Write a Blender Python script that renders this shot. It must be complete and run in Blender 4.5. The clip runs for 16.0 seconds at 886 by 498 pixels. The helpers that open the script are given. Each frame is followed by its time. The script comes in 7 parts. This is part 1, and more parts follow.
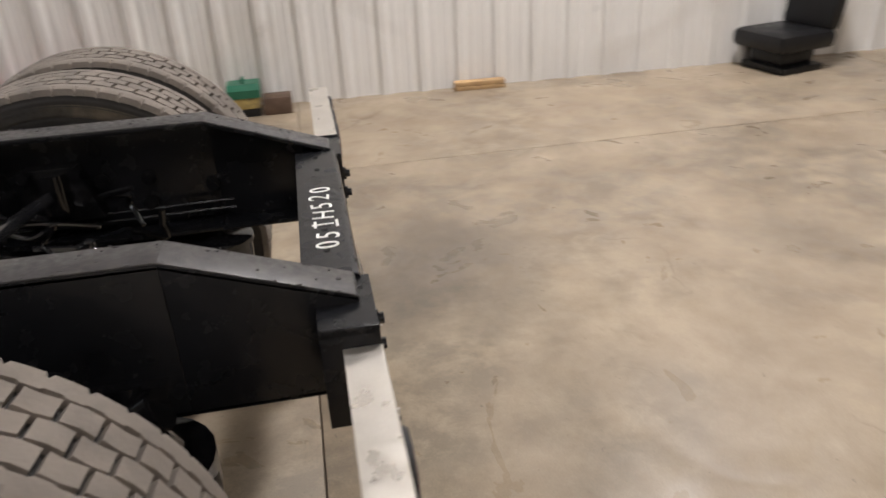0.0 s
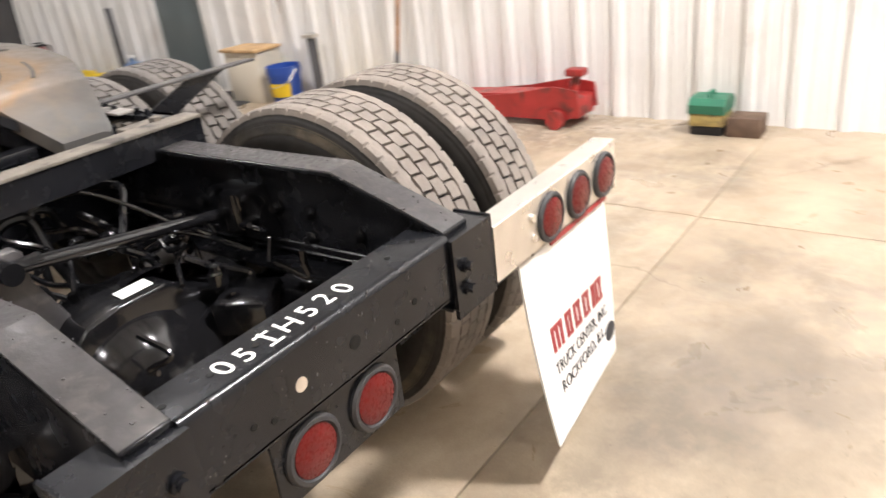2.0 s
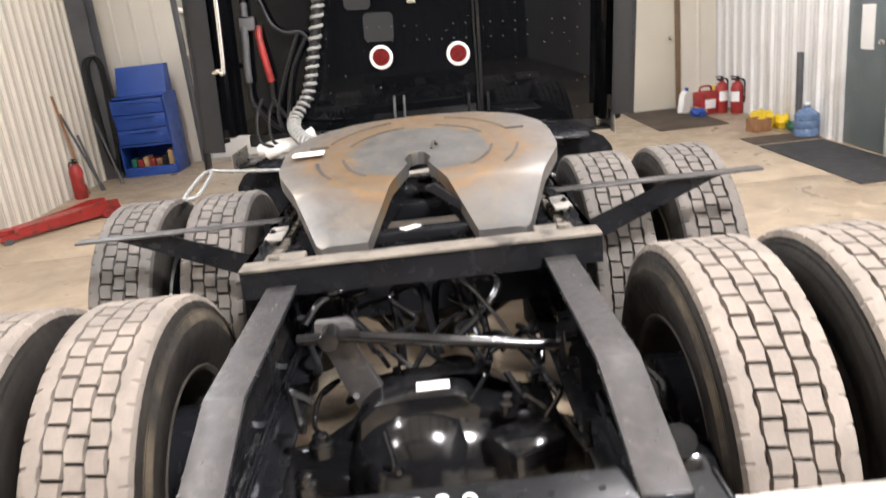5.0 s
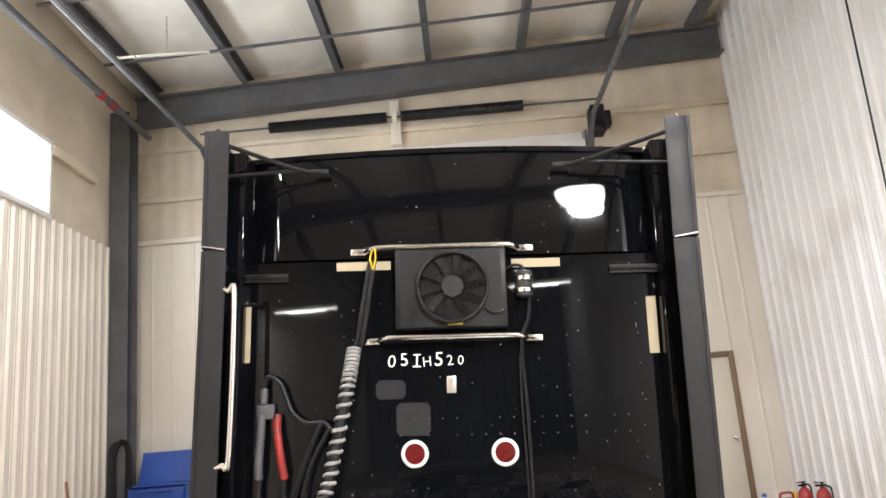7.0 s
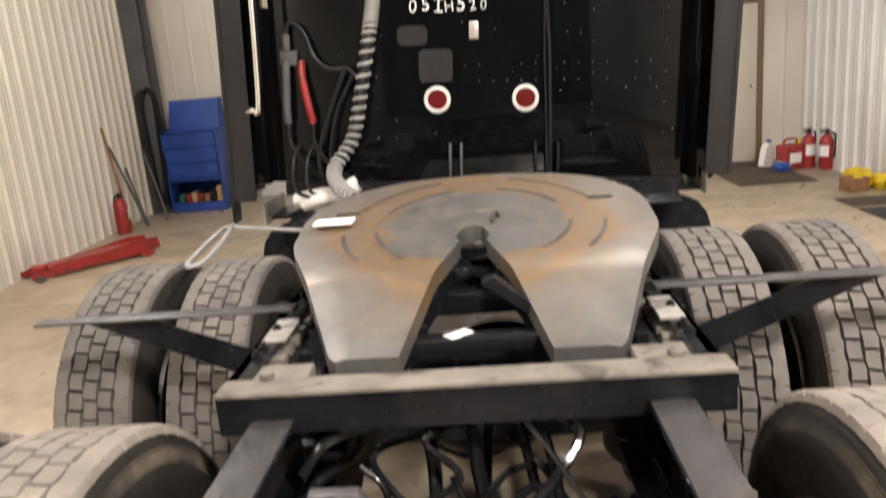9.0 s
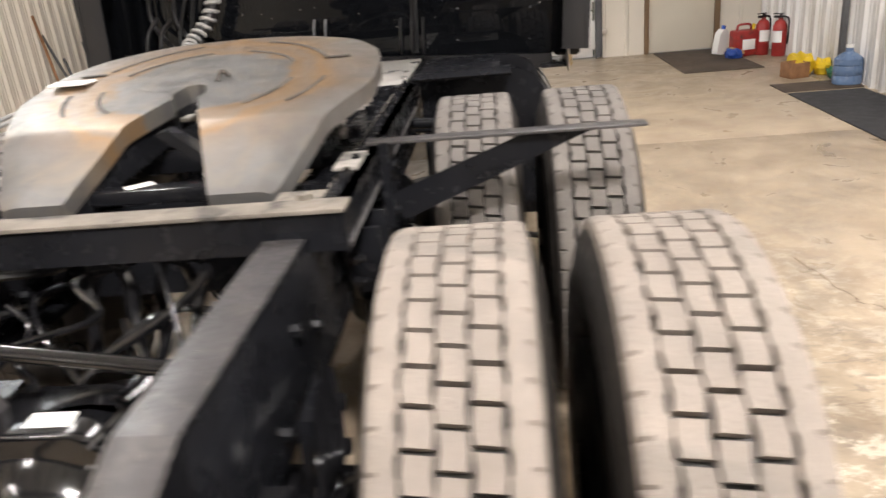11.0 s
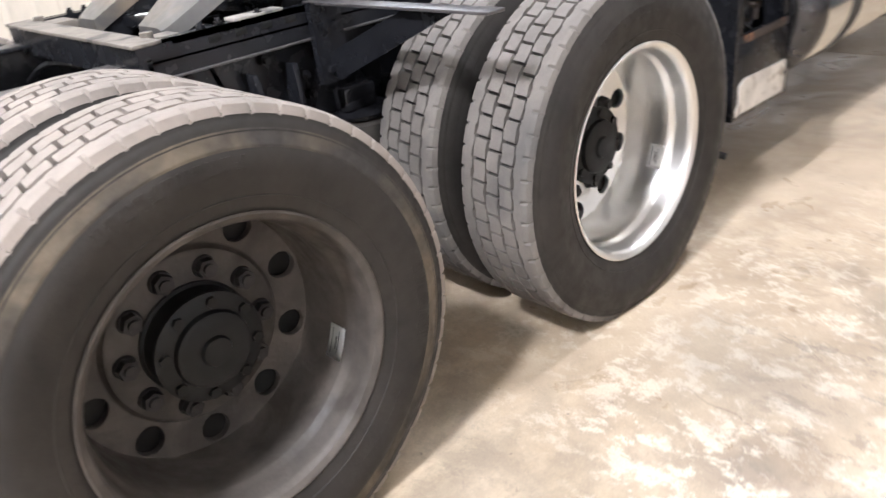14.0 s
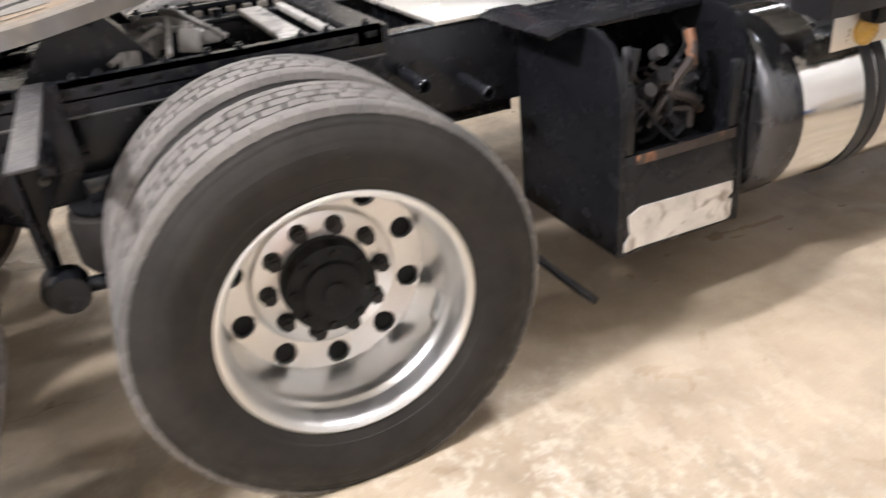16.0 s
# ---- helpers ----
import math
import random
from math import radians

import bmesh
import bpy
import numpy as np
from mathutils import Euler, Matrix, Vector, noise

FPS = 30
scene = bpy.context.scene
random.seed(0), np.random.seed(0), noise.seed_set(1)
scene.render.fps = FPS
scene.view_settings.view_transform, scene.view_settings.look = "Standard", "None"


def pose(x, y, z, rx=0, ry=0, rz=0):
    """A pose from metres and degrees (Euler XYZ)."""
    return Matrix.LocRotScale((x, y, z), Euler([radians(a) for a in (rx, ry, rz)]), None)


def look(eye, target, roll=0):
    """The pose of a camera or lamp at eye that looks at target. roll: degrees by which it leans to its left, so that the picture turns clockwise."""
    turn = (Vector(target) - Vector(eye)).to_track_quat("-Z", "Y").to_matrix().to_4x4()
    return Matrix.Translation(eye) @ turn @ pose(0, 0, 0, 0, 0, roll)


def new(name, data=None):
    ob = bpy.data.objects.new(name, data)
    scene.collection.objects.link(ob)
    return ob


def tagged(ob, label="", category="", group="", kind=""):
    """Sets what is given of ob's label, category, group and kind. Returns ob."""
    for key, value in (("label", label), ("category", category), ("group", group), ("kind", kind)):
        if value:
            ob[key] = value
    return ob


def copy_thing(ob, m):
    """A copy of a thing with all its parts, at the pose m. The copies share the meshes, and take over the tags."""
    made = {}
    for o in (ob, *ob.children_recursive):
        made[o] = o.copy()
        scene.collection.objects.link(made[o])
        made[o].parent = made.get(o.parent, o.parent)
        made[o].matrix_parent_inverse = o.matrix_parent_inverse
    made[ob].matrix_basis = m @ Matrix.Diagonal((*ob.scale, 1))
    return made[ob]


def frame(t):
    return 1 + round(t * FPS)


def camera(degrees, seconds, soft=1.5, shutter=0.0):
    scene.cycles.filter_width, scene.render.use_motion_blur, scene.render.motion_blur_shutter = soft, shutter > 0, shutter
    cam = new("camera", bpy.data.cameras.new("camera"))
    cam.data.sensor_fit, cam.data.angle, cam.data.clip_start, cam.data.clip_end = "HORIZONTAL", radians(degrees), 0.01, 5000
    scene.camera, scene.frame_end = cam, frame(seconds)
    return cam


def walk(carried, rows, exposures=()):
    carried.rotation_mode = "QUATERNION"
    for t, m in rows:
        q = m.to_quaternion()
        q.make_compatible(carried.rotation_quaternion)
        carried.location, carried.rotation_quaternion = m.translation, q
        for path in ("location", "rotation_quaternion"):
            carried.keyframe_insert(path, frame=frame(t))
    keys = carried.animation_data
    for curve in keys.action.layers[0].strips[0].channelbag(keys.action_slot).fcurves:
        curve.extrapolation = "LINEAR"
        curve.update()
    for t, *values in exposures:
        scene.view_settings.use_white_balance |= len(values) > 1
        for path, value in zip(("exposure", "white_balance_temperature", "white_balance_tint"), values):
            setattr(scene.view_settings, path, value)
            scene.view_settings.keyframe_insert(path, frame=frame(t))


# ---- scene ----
cam = camera(61.4, 16.0, shutter=0.6)


PATH = [
    (0, (-1.532, 0.052, 1.467), (0.228, -0.249, 0.566), -3.0),
    (0.5, (-1.454, -0.225, 1.49), (0.327, -0.148, 0.582), -4.2),
    (1, (-1.236, -0.395, 1.433), (0.51, 0.03, 0.553), -4.8),
    (1.5, (-1.02, -0.62, 1.438), (0.611, 0.158, 0.58), -6.0),
    (2, (-0.809, -0.858, 1.463), (0.632, 0.253, 0.633), -7.0),
    (2.5, (-0.599, -0.969, 1.453), (0.595, 0.423, 0.655), -7.4),
    (3, (-0.449, -1.088, 1.459), (0.439, 0.534, 0.7), -8.0),
    (3.5, (-0.325, -1.161, 1.465), (0.227, 0.621, 0.742), -8.2),
    (5.8, (0.144, -0.722, 1.656), (0.083, 1.241, 1.276), -5.2),
    (6, (0.137, -0.625, 1.656), (0.082, 1.362, 1.429), -5.0),
    (6.5, (0.105, -0.405, 1.653), (0.066, 1.588, 1.817), -4.9),
    (7, (0.099, -0.313, 1.614), (0.068, 1.64, 2.043), -4.8),
    (7.5, (0.089, -0.303, 1.606), (0.045, 1.646, 2.051), -4.8),
    (8, (0.076, -0.323, 1.609), (0.004, 1.664, 1.83), -4.6),
    (8.5, (0.059, -0.335, 1.622), (-0.051, 1.654, 1.443), -4.3),
    (8.7, (0.048, -0.347, 1.617), (-0.076, 1.621, 1.284), -4.5),
    (10.8, (0.661, -0.426, 1.438), (0.492, 1.432, 0.717), -5.5),
    (11, (0.807, -0.387, 1.436), (0.631, 1.467, 0.708), -5.4),
    (11.5, (1.156, -0.419, 1.411), (0.965, 1.432, 0.678), -5.6),
    (12, (1.441, -0.406, 1.377), (1.234, 1.371, 0.484), -6.2),
    (12.5, (1.72, -0.256, 1.343), (1.262, 1.456, 0.417), -7.1),
    (13, (1.984, -0.174, 1.325), (1.197, 1.414, 0.397), -7.0),
    (13.5, (2.187, -0.025, 1.328), (1.093, 1.374, 0.407), -7.2),
    (14, (2.317, 0.271, 1.297), (0.967, 1.435, 0.39), -7.4),
    (14.5, (2.502, 0.607, 1.347), (0.963, 1.473, 0.407), -6.4),
    (15, (2.61, 0.923, 1.355), (0.99, 1.638, 0.426), -5.8),
    (15.5, (2.628, 1.324, 1.378), (0.989, 2.001, 0.454), -6.2),
    (16, (2.639, 1.703, 1.443), (1.006, 2.367, 0.498), -6.2),
]
EXPOSURES = [(0, -1.6, 6380, 10), (0.5, -0.96, 6080, 10), (1, -0.58, 6080, 10), (1.5, -0.41, 6280, 10), (2, -0.31, 6380, 10), (3.5, 0.02, 6430, 10), (6, 0.17, 6280, 10), (6.5, 0.12, 6280, 10), (7, 0.1, 6280, 10), (7.5, 0.18, 6330, 10), (8, -0.03, 6480, 10), (8.5, -0.25, 6880, 10), (11, -0.2, 6580, 10), (11.5, -0.62, 6580, 10), (12, -0.9, 6180, 10), (12.5, -0.45, 5930, 10), (13, -0.2, 5830, 10), (13.5, -0.21, 5830, 10), (14, 0.02, 5830, 10), (14.5, 0.26, 5930, 10), (15, 0.11, 5980, 10), (15.5, -0.14, 6080, 10), (16, -0.04, 6030, 10)]
walk(cam, [(t, look(eye, target, roll)) for t, eye, target, roll in PATH], EXPOSURES)

# ---------------------------------------------------------------- light
world = bpy.data.worlds.new("world")
scene.world = world
world.use_nodes = True
wn = world.node_tree.nodes
sky = wn.new("ShaderNodeTexSky")
sky.sky_type, sky.sun_disc, sky.sun_elevation, sky.sun_rotation = "NISHITA", False, radians(35), radians(-100)
world.node_tree.links.new(sky.outputs[0], wn["Background"].inputs[0])
wn["Background"].inputs[1].default_value = 0.12


def area_lamp(name, x, y, z, sx, sy, watts, colour, rx=0, ry=0, rz=0):
    d = bpy.data.lights.new(name, "AREA")
    d.shape, d.size, d.size_y, d.energy, d.color = "RECTANGLE", sx, sy, watts, colour
    o = new(name, d)
    o.matrix_world = pose(x, y, z, rx, ry, rz)
    return o


LAMP = (1.0, 0.945, 0.94)
LAMP_SPOTS = [(-3.5, -2.4), (-2.4, 1.0), (-2.6, 4.4), (1.7, 4.3), (2.0, -14.6)]
BAY = (2.15, -2.2)
for lx, ly in LAMP_SPOTS:
    strip = area_lamp("strip_light", lx, ly, 5.59, 0.16, 1.2, {-3.5: 95, -2.4: 95, -2.6: 155, 1.7: 150, 2.0: 160}[lx], LAMP)
    strip.data.spread = radians(115 if lx == 1.7 else 180)
area_lamp("bay_light", *BAY, 5.30, 0.6, 0.6, 700, LAMP).data.shape = "DISK"
area_lamp("window_light", -4.22, 6.0, 4.53, 0.78, 2.8, 140, (0.9, 0.95, 1.0), 0, -90, 0)
for lx, lz in ((-2.95, 3.80), (1.72, 3.92)):
    area_lamp("strip_light", lx, -6.9, lz, 0.74, 0.16, 50, LAMP)


# ---------------------------------------------------------------- materials
def material(name, colour, rough=0.5, metal=0.0, var=0.2, scale=3.0, bump=0.1, fine=90.0, stain=None, stain_scale=2.0,
             stain_lo=0.52, stain_hi=0.66, coat=0.0, rough_var=0.12, piece=0.0, spec=0.5):
    m = bpy.data.materials.new(name)
    m.use_nodes = True
    t = m.node_tree
    n, link = t.nodes, t.links.new
    b = n["Principled BSDF"]
    pos = n.new("ShaderNodeTexCoord").outputs["Object"]

    def noise_at(s, detail, warp=0.0):
        q = n.new("ShaderNodeTexNoise")
        q.inputs["Scale"].default_value, q.inputs["Detail"].default_value, q.inputs["Distortion"].default_value = s, detail, warp
        link(pos, q.inputs["Vector"])
        return q.outputs["Fac"]

    def mixed(fac, a, c, mode="MIX"):
        q = n.new("ShaderNodeMix")
        q.data_type, q.blend_type = "RGBA", mode
        for k, v in ((0, fac), (6, a), (7, c)):
            if hasattr(v, "is_linked"):
                link(v, q.inputs[k])
            else:
                q.inputs[k].default_value = v
        return q.outputs[2]

    def ranged(fac, lo, hi, to_lo=0.0, to_hi=1.0):
        q = n.new("ShaderNodeMapRange")
        link(fac, q.inputs[0])
        for k, v in enumerate((lo, hi, to_lo, to_hi)):
            q.inputs[k + 1].default_value = v
        return q.outputs[0]

    big, small = noise_at(scale, 6.0, 0.4), noise_at(fine, 3.0)
    dark = (*[c * (1 - var) for c in colour], 1)
    light = (*[min(1, c * (1 + var)) for c in colour], 1)
    base = mixed(ranged(big, 0.3, 0.7), dark, light)
    base = mixed(ranged(small, 0.25, 0.75, 0.0, 0.35 * var + 0.02), base, (*[c * 0.35 for c in colour], 1))
    if stain:
        base = mixed(ranged(noise_at(stain_scale, 8.0, 0.8), stain_lo, stain_hi), base, (*stain, 1))
    if piece:
        info = n.new("ShaderNodeObjectInfo")
        base = mixed(ranged(info.outputs["Random"], 0, 1, 0, piece), base, (*[c * 0.45 for c in colour], 1))
    link(base, b.inputs["Base Color"])
    link(ranged(noise_at(scale * 4, 5.0), 0.3, 0.7, max(0.02, rough - rough_var), min(1, rough + rough_var)), b.inputs["Roughness"])
    b.inputs["Metallic"].default_value = metal
    b.inputs["Specular IOR Level"].default_value = spec
    b.inputs["Coat Weight"].default_value = coat
    b.inputs["Coat Roughness"].default_value = 0.06
    if bump:
        q = n.new("ShaderNodeBump")
        q.inputs["Strength"].default_value, q.inputs["Distance"].default_value = bump, 0.004
        link(small, q.inputs["Height"])
        link(q.outputs[0], b.inputs["Normal"])
    return m


def glowing(name, colour, strength):
    m = bpy.data.materials.new(name)
    m.use_nodes = True
    b = m.node_tree.nodes["Principled BSDF"]
    b.inputs["Base Color"].default_value = (*colour, 1)
    b.inputs["Emission Color"].default_value = (*colour, 1)
    b.inputs["Emission Strength"].default_value = strength
    return m


M = {}
M["crack"] = material("crack_dirt", (0.13, 0.085, 0.05), 0.9)
M["joint"] = material("joint_dirt", (0.14, 0.11, 0.08), 0.9)
M["liner"] = material("white_steel_liner", (0.80, 0.79, 0.77), 0.38, var=0.05, scale=0.8, bump=0.02, stain=(0.62, 0.59, 0.55), stain_scale=0.9,
                      stain_lo=0.55, stain_hi=0.8)
M["cream"] = material("cream_steel_liner", (0.74, 0.69, 0.60), 0.4, var=0.06, scale=0.8, bump=0.02)
M["insulation"] = material("vinyl_faced_insulation", (0.66, 0.58, 0.46), 0.5, var=0.14, scale=1.5, bump=0.5, fine=14)
M["roofing"] = material("white_roof_insulation", (0.90, 0.87, 0.80), 0.5, var=0.1, scale=1.2, bump=0.5, fine=9)
M["steel_grey"] = material("grey_primer_steel", (0.10, 0.10, 0.105), 0.6, var=0.2)
M["frame"] = material("satin_black_chassis_paint", (0.010, 0.0105, 0.0125), 0.25, var=0.3, scale=5, bump=0.14, fine=45, spec=0.33, rough_var=0.05)
M["worn_frame"] = material("scuffed_black_paint", (0.050, 0.047, 0.048), 0.42, var=0.3, scale=16, bump=0.22, fine=70, stain=(0.085, 0.078, 0.072), stain_scale=22, stain_lo=0.52, stain_hi=0.75)
M["dusty_light"] = material("pale_dusty_steel", (0.31, 0.29, 0.265), 0.75, var=0.3, scale=12, bump=0.25, stain=(0.09, 0.085, 0.08), stain_scale=14)
M["dusty"] = material("dust_covered_steel", (0.17, 0.15, 0.125), 0.8, var=0.3, scale=9, bump=0.25, stain=(0.05, 0.045, 0.04), stain_scale=11)
M["gloss"] = material("fresh_gloss_black_paint", (0.008, 0.008, 0.009), 0.14, var=0.3, bump=0.1, fine=35, rough_var=0.03)
M["cab"] = material("black_cab_paint", (0.004, 0.0045, 0.0055), 0.028, var=0.25, scale=1.5, bump=0.012, fine=8, rough_var=0.008, spec=0.25)
M["fairing"] = material("dull_black_fairing", (0.013, 0.013, 0.0145), 0.5, var=0.25, scale=2, spec=0.4)
M["rubber"] = material("dark_tyre_rubber", (0.0205, 0.0178, 0.0152), 0.6, var=0.35, scale=6, bump=0.15, spec=0.32)
M["scuff"] = material("tan_scuffed_rubber", (0.105, 0.084, 0.057), 0.8, var=0.5, scale=12, bump=0.25, stain=(0.024, 0.021, 0.018), stain_scale=3.2, stain_lo=0.38, stain_hi=0.62)
M["tread"] = material("dusty_worn_tread", (0.225, 0.195, 0.168), 0.85, var=0.16, scale=5, bump=0.35, fine=120, stain=(0.17, 0.15, 0.13), stain_scale=4)
M["tread_dark"] = material("scuffed_worn_tread", (0.135, 0.122, 0.11), 0.8, var=0.25, scale=5, bump=0.35, fine=120, stain=(0.09, 0.085, 0.08), stain_scale=3)
M["alloy"] = material("polished_aluminium", (0.78, 0.77, 0.75), 0.33, 1.0, var=0.06, scale=6, bump=0.03, rough_var=0.05)
M["polish"] = material("mirror_polished_tank", (0.80, 0.79, 0.77), 0.13, 1.0, var=0.05, scale=3, bump=0.02, rough_var=0.04)
# dark metal: slide rail bolts, and the tank end's reflection set as colour
M["dark_polish"] = material("dark_aluminium", (0.10, 0.10, 0.105), 0.20, 0.9, var=0.2, scale=4, bump=0.04)
M["alu"] = material("brushed_aluminium", (0.74, 0.70, 0.64), 0.34, 0.85, var=0.12, scale=5, bump=0.08, fine=150)
M["chrome"] = material("chrome_tube", (0.82, 0.81, 0.79), 0.12, 1.0, var=0.05)
M["rim_black"] = material("dirty_black_steel_rim", (0.062, 0.053, 0.045), 0.6, var=0.45, scale=9, bump=0.2, stain=(0.032, 0.026, 0.021), stain_scale=6, spec=0.4)
M["hub"] = material("black_hub", (0.007, 0.0072, 0.007), 0.5, var=0.3, spec=0.22)
M["nut"] = material("rusty_dark_nut", (0.014, 0.012, 0.011), 0.6, 0.1, var=0.4, scale=30)
M["red_lens"] = material("red_lens", (0.115, 0.005, 0.005), 0.3, var=0.15, scale=40, bump=0.25, fine=220, spec=0.3)
M["gasket"] = material("rubber_gasket", (0.03, 0.03, 0.032), 0.55)
M["white"] = material("white_plastic", (0.82, 0.81, 0.78), 0.4, var=0.05)
M["worn_white"] = material("worn_white_paint", (0.62, 0.58, 0.52), 0.55, var=0.2, scale=8, bump=0.2, stain=(0.26, 0.21, 0.16), stain_scale=12, stain_lo=0.54, stain_hi=0.66)
M["rusty"] = material("rust_chipped_black", (0.035, 0.025, 0.02), 0.7, var=0.4, scale=14, bump=0.3, stain=(0.22, 0.10, 0.05), stain_scale=9, stain_lo=0.52, stain_hi=0.6)
M["paper"] = material("white_paper", (0.86, 0.86, 0.84), 0.7, var=0.03)
M["chalk"] = material("white_paint_marker", (0.85, 0.85, 0.82), 0.8, var=0.08, bump=0)
M["red_ink"] = material("dark_red_ink", (0.33, 0.035, 0.035), 0.5, var=0.15, bump=0)
M["black_ink"] = material("black_ink", (0.03, 0.03, 0.035), 0.5, bump=0)
M["red"] = material("worn_red_paint", (0.34, 0.028, 0.025), 0.4, var=0.25, scale=6, stain=(0.12, 0.03, 0.025), stain_scale=8)
M["blue"] = material("blue_paint", (0.02, 0.07, 0.33), 0.4, var=0.2)
M["yellow"] = material("yellow_plastic", (0.75, 0.52, 0.02), 0.45, var=0.12)
M["amber"] = material("amber_lens", (0.42, 0.24, 0.03), 0.25, var=0.15, scale=40, coat=0.5)
M["jug"] = material("translucent_blue_jug", (0.13, 0.20, 0.33), 0.25, var=0.15)
M["dirty_yellow"] = material("dirty_yellow_plastic", (0.36, 0.27, 0.09), 0.6, var=0.3, scale=14, stain=(0.12, 0.09, 0.05), stain_scale=16)
M["box_brown"] = material("dull_brown_wood", (0.12, 0.075, 0.05), 0.7, var=0.3, scale=9)
M["green"] = material("green_plastic", (0.02, 0.15, 0.085), 0.45, var=0.2)
M["wood"] = material("bare_pine", (0.52, 0.34, 0.17), 0.65, var=0.25, scale=9)
M["wood_dark"] = material("worn_brown_wood", (0.30, 0.15, 0.07), 0.6, var=0.3, scale=9)
M["black"] = material("black_plastic", (0.010, 0.010, 0.011), 0.42, var=0.25, spec=0.35)
M["mat"] = material("black_rubber_mat", (0.030, 0.030, 0.032), 0.85, var=0.3, bump=0.4, fine=120)
M["mat_brown"] = material("brown_door_mat", (0.075, 0.055, 0.04), 0.9, var=0.3, bump=0.5, fine=160)
M["tape"] = material("tan_masking_tape", (0.52, 0.45, 0.30), 0.6, var=0.08)
M["hose"] = material("grey_spiral_wrap", (0.30, 0.30, 0.29), 0.5, var=0.12)
M["door_grey"] = material("grey_door_paint", (0.13, 0.16, 0.17), 0.45, var=0.08, scale=1)
M["door_cream"] = material("cream_door_paint", (0.66, 0.61, 0.51), 0.45, var=0.06, scale=1)
M["door_brown"] = material("brown_door_frame", (0.20, 0.13, 0.075), 0.5, var=0.12)
M["deck"] = material("bright_tread_plate", (0.72, 0.70, 0.66), 0.35, 0.8, var=0.12, bump=0.6, fine=55)
M["glass"] = glowing("bright_window_daylight", (0.93, 0.97, 1.0), 5.0)
M["bay_glow"] = glowing("lit_diffuser", (1.0, 0.97, 0.92), 60.0)
M["tube"] = glowing("lit_tube", (1.0, 0.97, 0.92), 40.0)


def floor_material():
    """Sealed tan concrete: flaked pale patches, grey worn areas, swept dirt, hairline cracks and dark specks."""
    m = bpy.data.materials.new("stained_concrete")
    m.use_nodes = True
    n, link = m.node_tree.nodes, m.node_tree.links.new
    b = n["Principled BSDF"]
    pos = n.new("ShaderNodeTexCoord").outputs["Object"]

    def noise_at(s, detail, warp=0.0, stretch=(1, 1, 1), shift=0.0, rough=0.55):
        mp = n.new("ShaderNodeMapping")
        mp.inputs["Scale"].default_value, mp.inputs["Location"].default_value = stretch, (shift, shift * 0.7, 0)
        link(pos, mp.inputs["Vector"])
        q = n.new("ShaderNodeTexNoise")
        q.inputs["Scale"].default_value, q.inputs["Detail"].default_value = s, detail
        q.inputs["Distortion"].default_value, q.inputs["Roughness"].default_value = warp, rough
        link(mp.outputs[0], q.inputs["Vector"])
        return q.outputs["Fac"]

    def ranged(fac, lo, hi, to_lo=0.0, to_hi=1.0):
        q = n.new("ShaderNodeMapRange")
        link(fac, q.inputs[0])
        for k, v in enumerate((lo, hi, to_lo, to_hi)):
            q.inputs[k + 1].default_value = v
        return q.outputs[0]

    def times(a, c):
        q = n.new("ShaderNodeMath")
        q.operation = "MULTIPLY"
        link(a, q.inputs[0])
        link(c, q.inputs[1])
        return q.outputs[0]

    def mixed(fac, a, c):
        q = n.new("ShaderNodeMix")
        q.data_type = "RGBA"
        for k, v in ((0, fac), (6, a), (7, c)):
            if hasattr(v, "is_linked"):
                link(v, q.inputs[k])
            else:
                q.inputs[k].default_value = v
        return q.outputs[2]

    tan, pale, grey, brown = (0.322, 0.250, 0.172, 1), (0.450, 0.365, 0.260, 1), (0.165, 0.138, 0.108, 1), (0.165, 0.120, 0.076, 1)
    sep = n.new("ShaderNodeSeparateXYZ")
    link(pos, sep.inputs[0])
    south = ranged(sep.outputs["Y"], 3.0, 5.0, 1.0, 0.25)
    base = mixed(ranged(noise_at(2.3, 12, 0.25, rough=0.66), 0.36, 0.62), tan, pale)
    worn = times(ranged(noise_at(0.7, 8, 0.3, shift=3.1, rough=0.6), 0.45, 0.57), south)
    ragged = ranged(noise_at(6.5, 12, 0.25, (1, 0.8, 1), 1.4, 0.72), 0.40, 0.56, 0.1, 1.0)
    base = mixed(ranged(times(worn, ragged), 0, 1, 0, 0.6), base, grey)
    near = ranged(sep.outputs["Y"], 2.3, 3.4, 1.0, 0.2)
    peeling = times(times(near, ranged(sep.outputs["Y"], 0.3, 1.3, 0.12, 1.0)), ranged(sep.outputs["X"], 0.9, 1.5, 0.3, 1.0))
    flakes = times(times(ranged(noise_at(9, 15, 0.2, (0.85, 1.15, 1), 7.0, 0.80), 0.505, 0.555), ranged(noise_at(0.9, 4, 0.5, shift=9.0), 0.36, 0.54)), times(south, peeling))
    base = mixed(ranged(flakes, 0, 1, 0, 0.75), base, (0.60, 0.53, 0.43, 1))
    swirl = times(times(ranged(noise_at(12, 12, 0.3, (0.7, 1.3, 1), 12.0, 0.79), 0.52, 0.58), ranged(noise_at(1.1, 3, 0.5, shift=15.0), 0.42, 0.58)), times(south, peeling))
    base = mixed(ranged(swirl, 0, 1, 0, 0.65), base, grey)
    base = mixed(times(ranged(noise_at(2.8, 12, 0.3, shift=21.0, rough=0.68), 0.60, 0.72, 0, 0.5), south), base, brown)
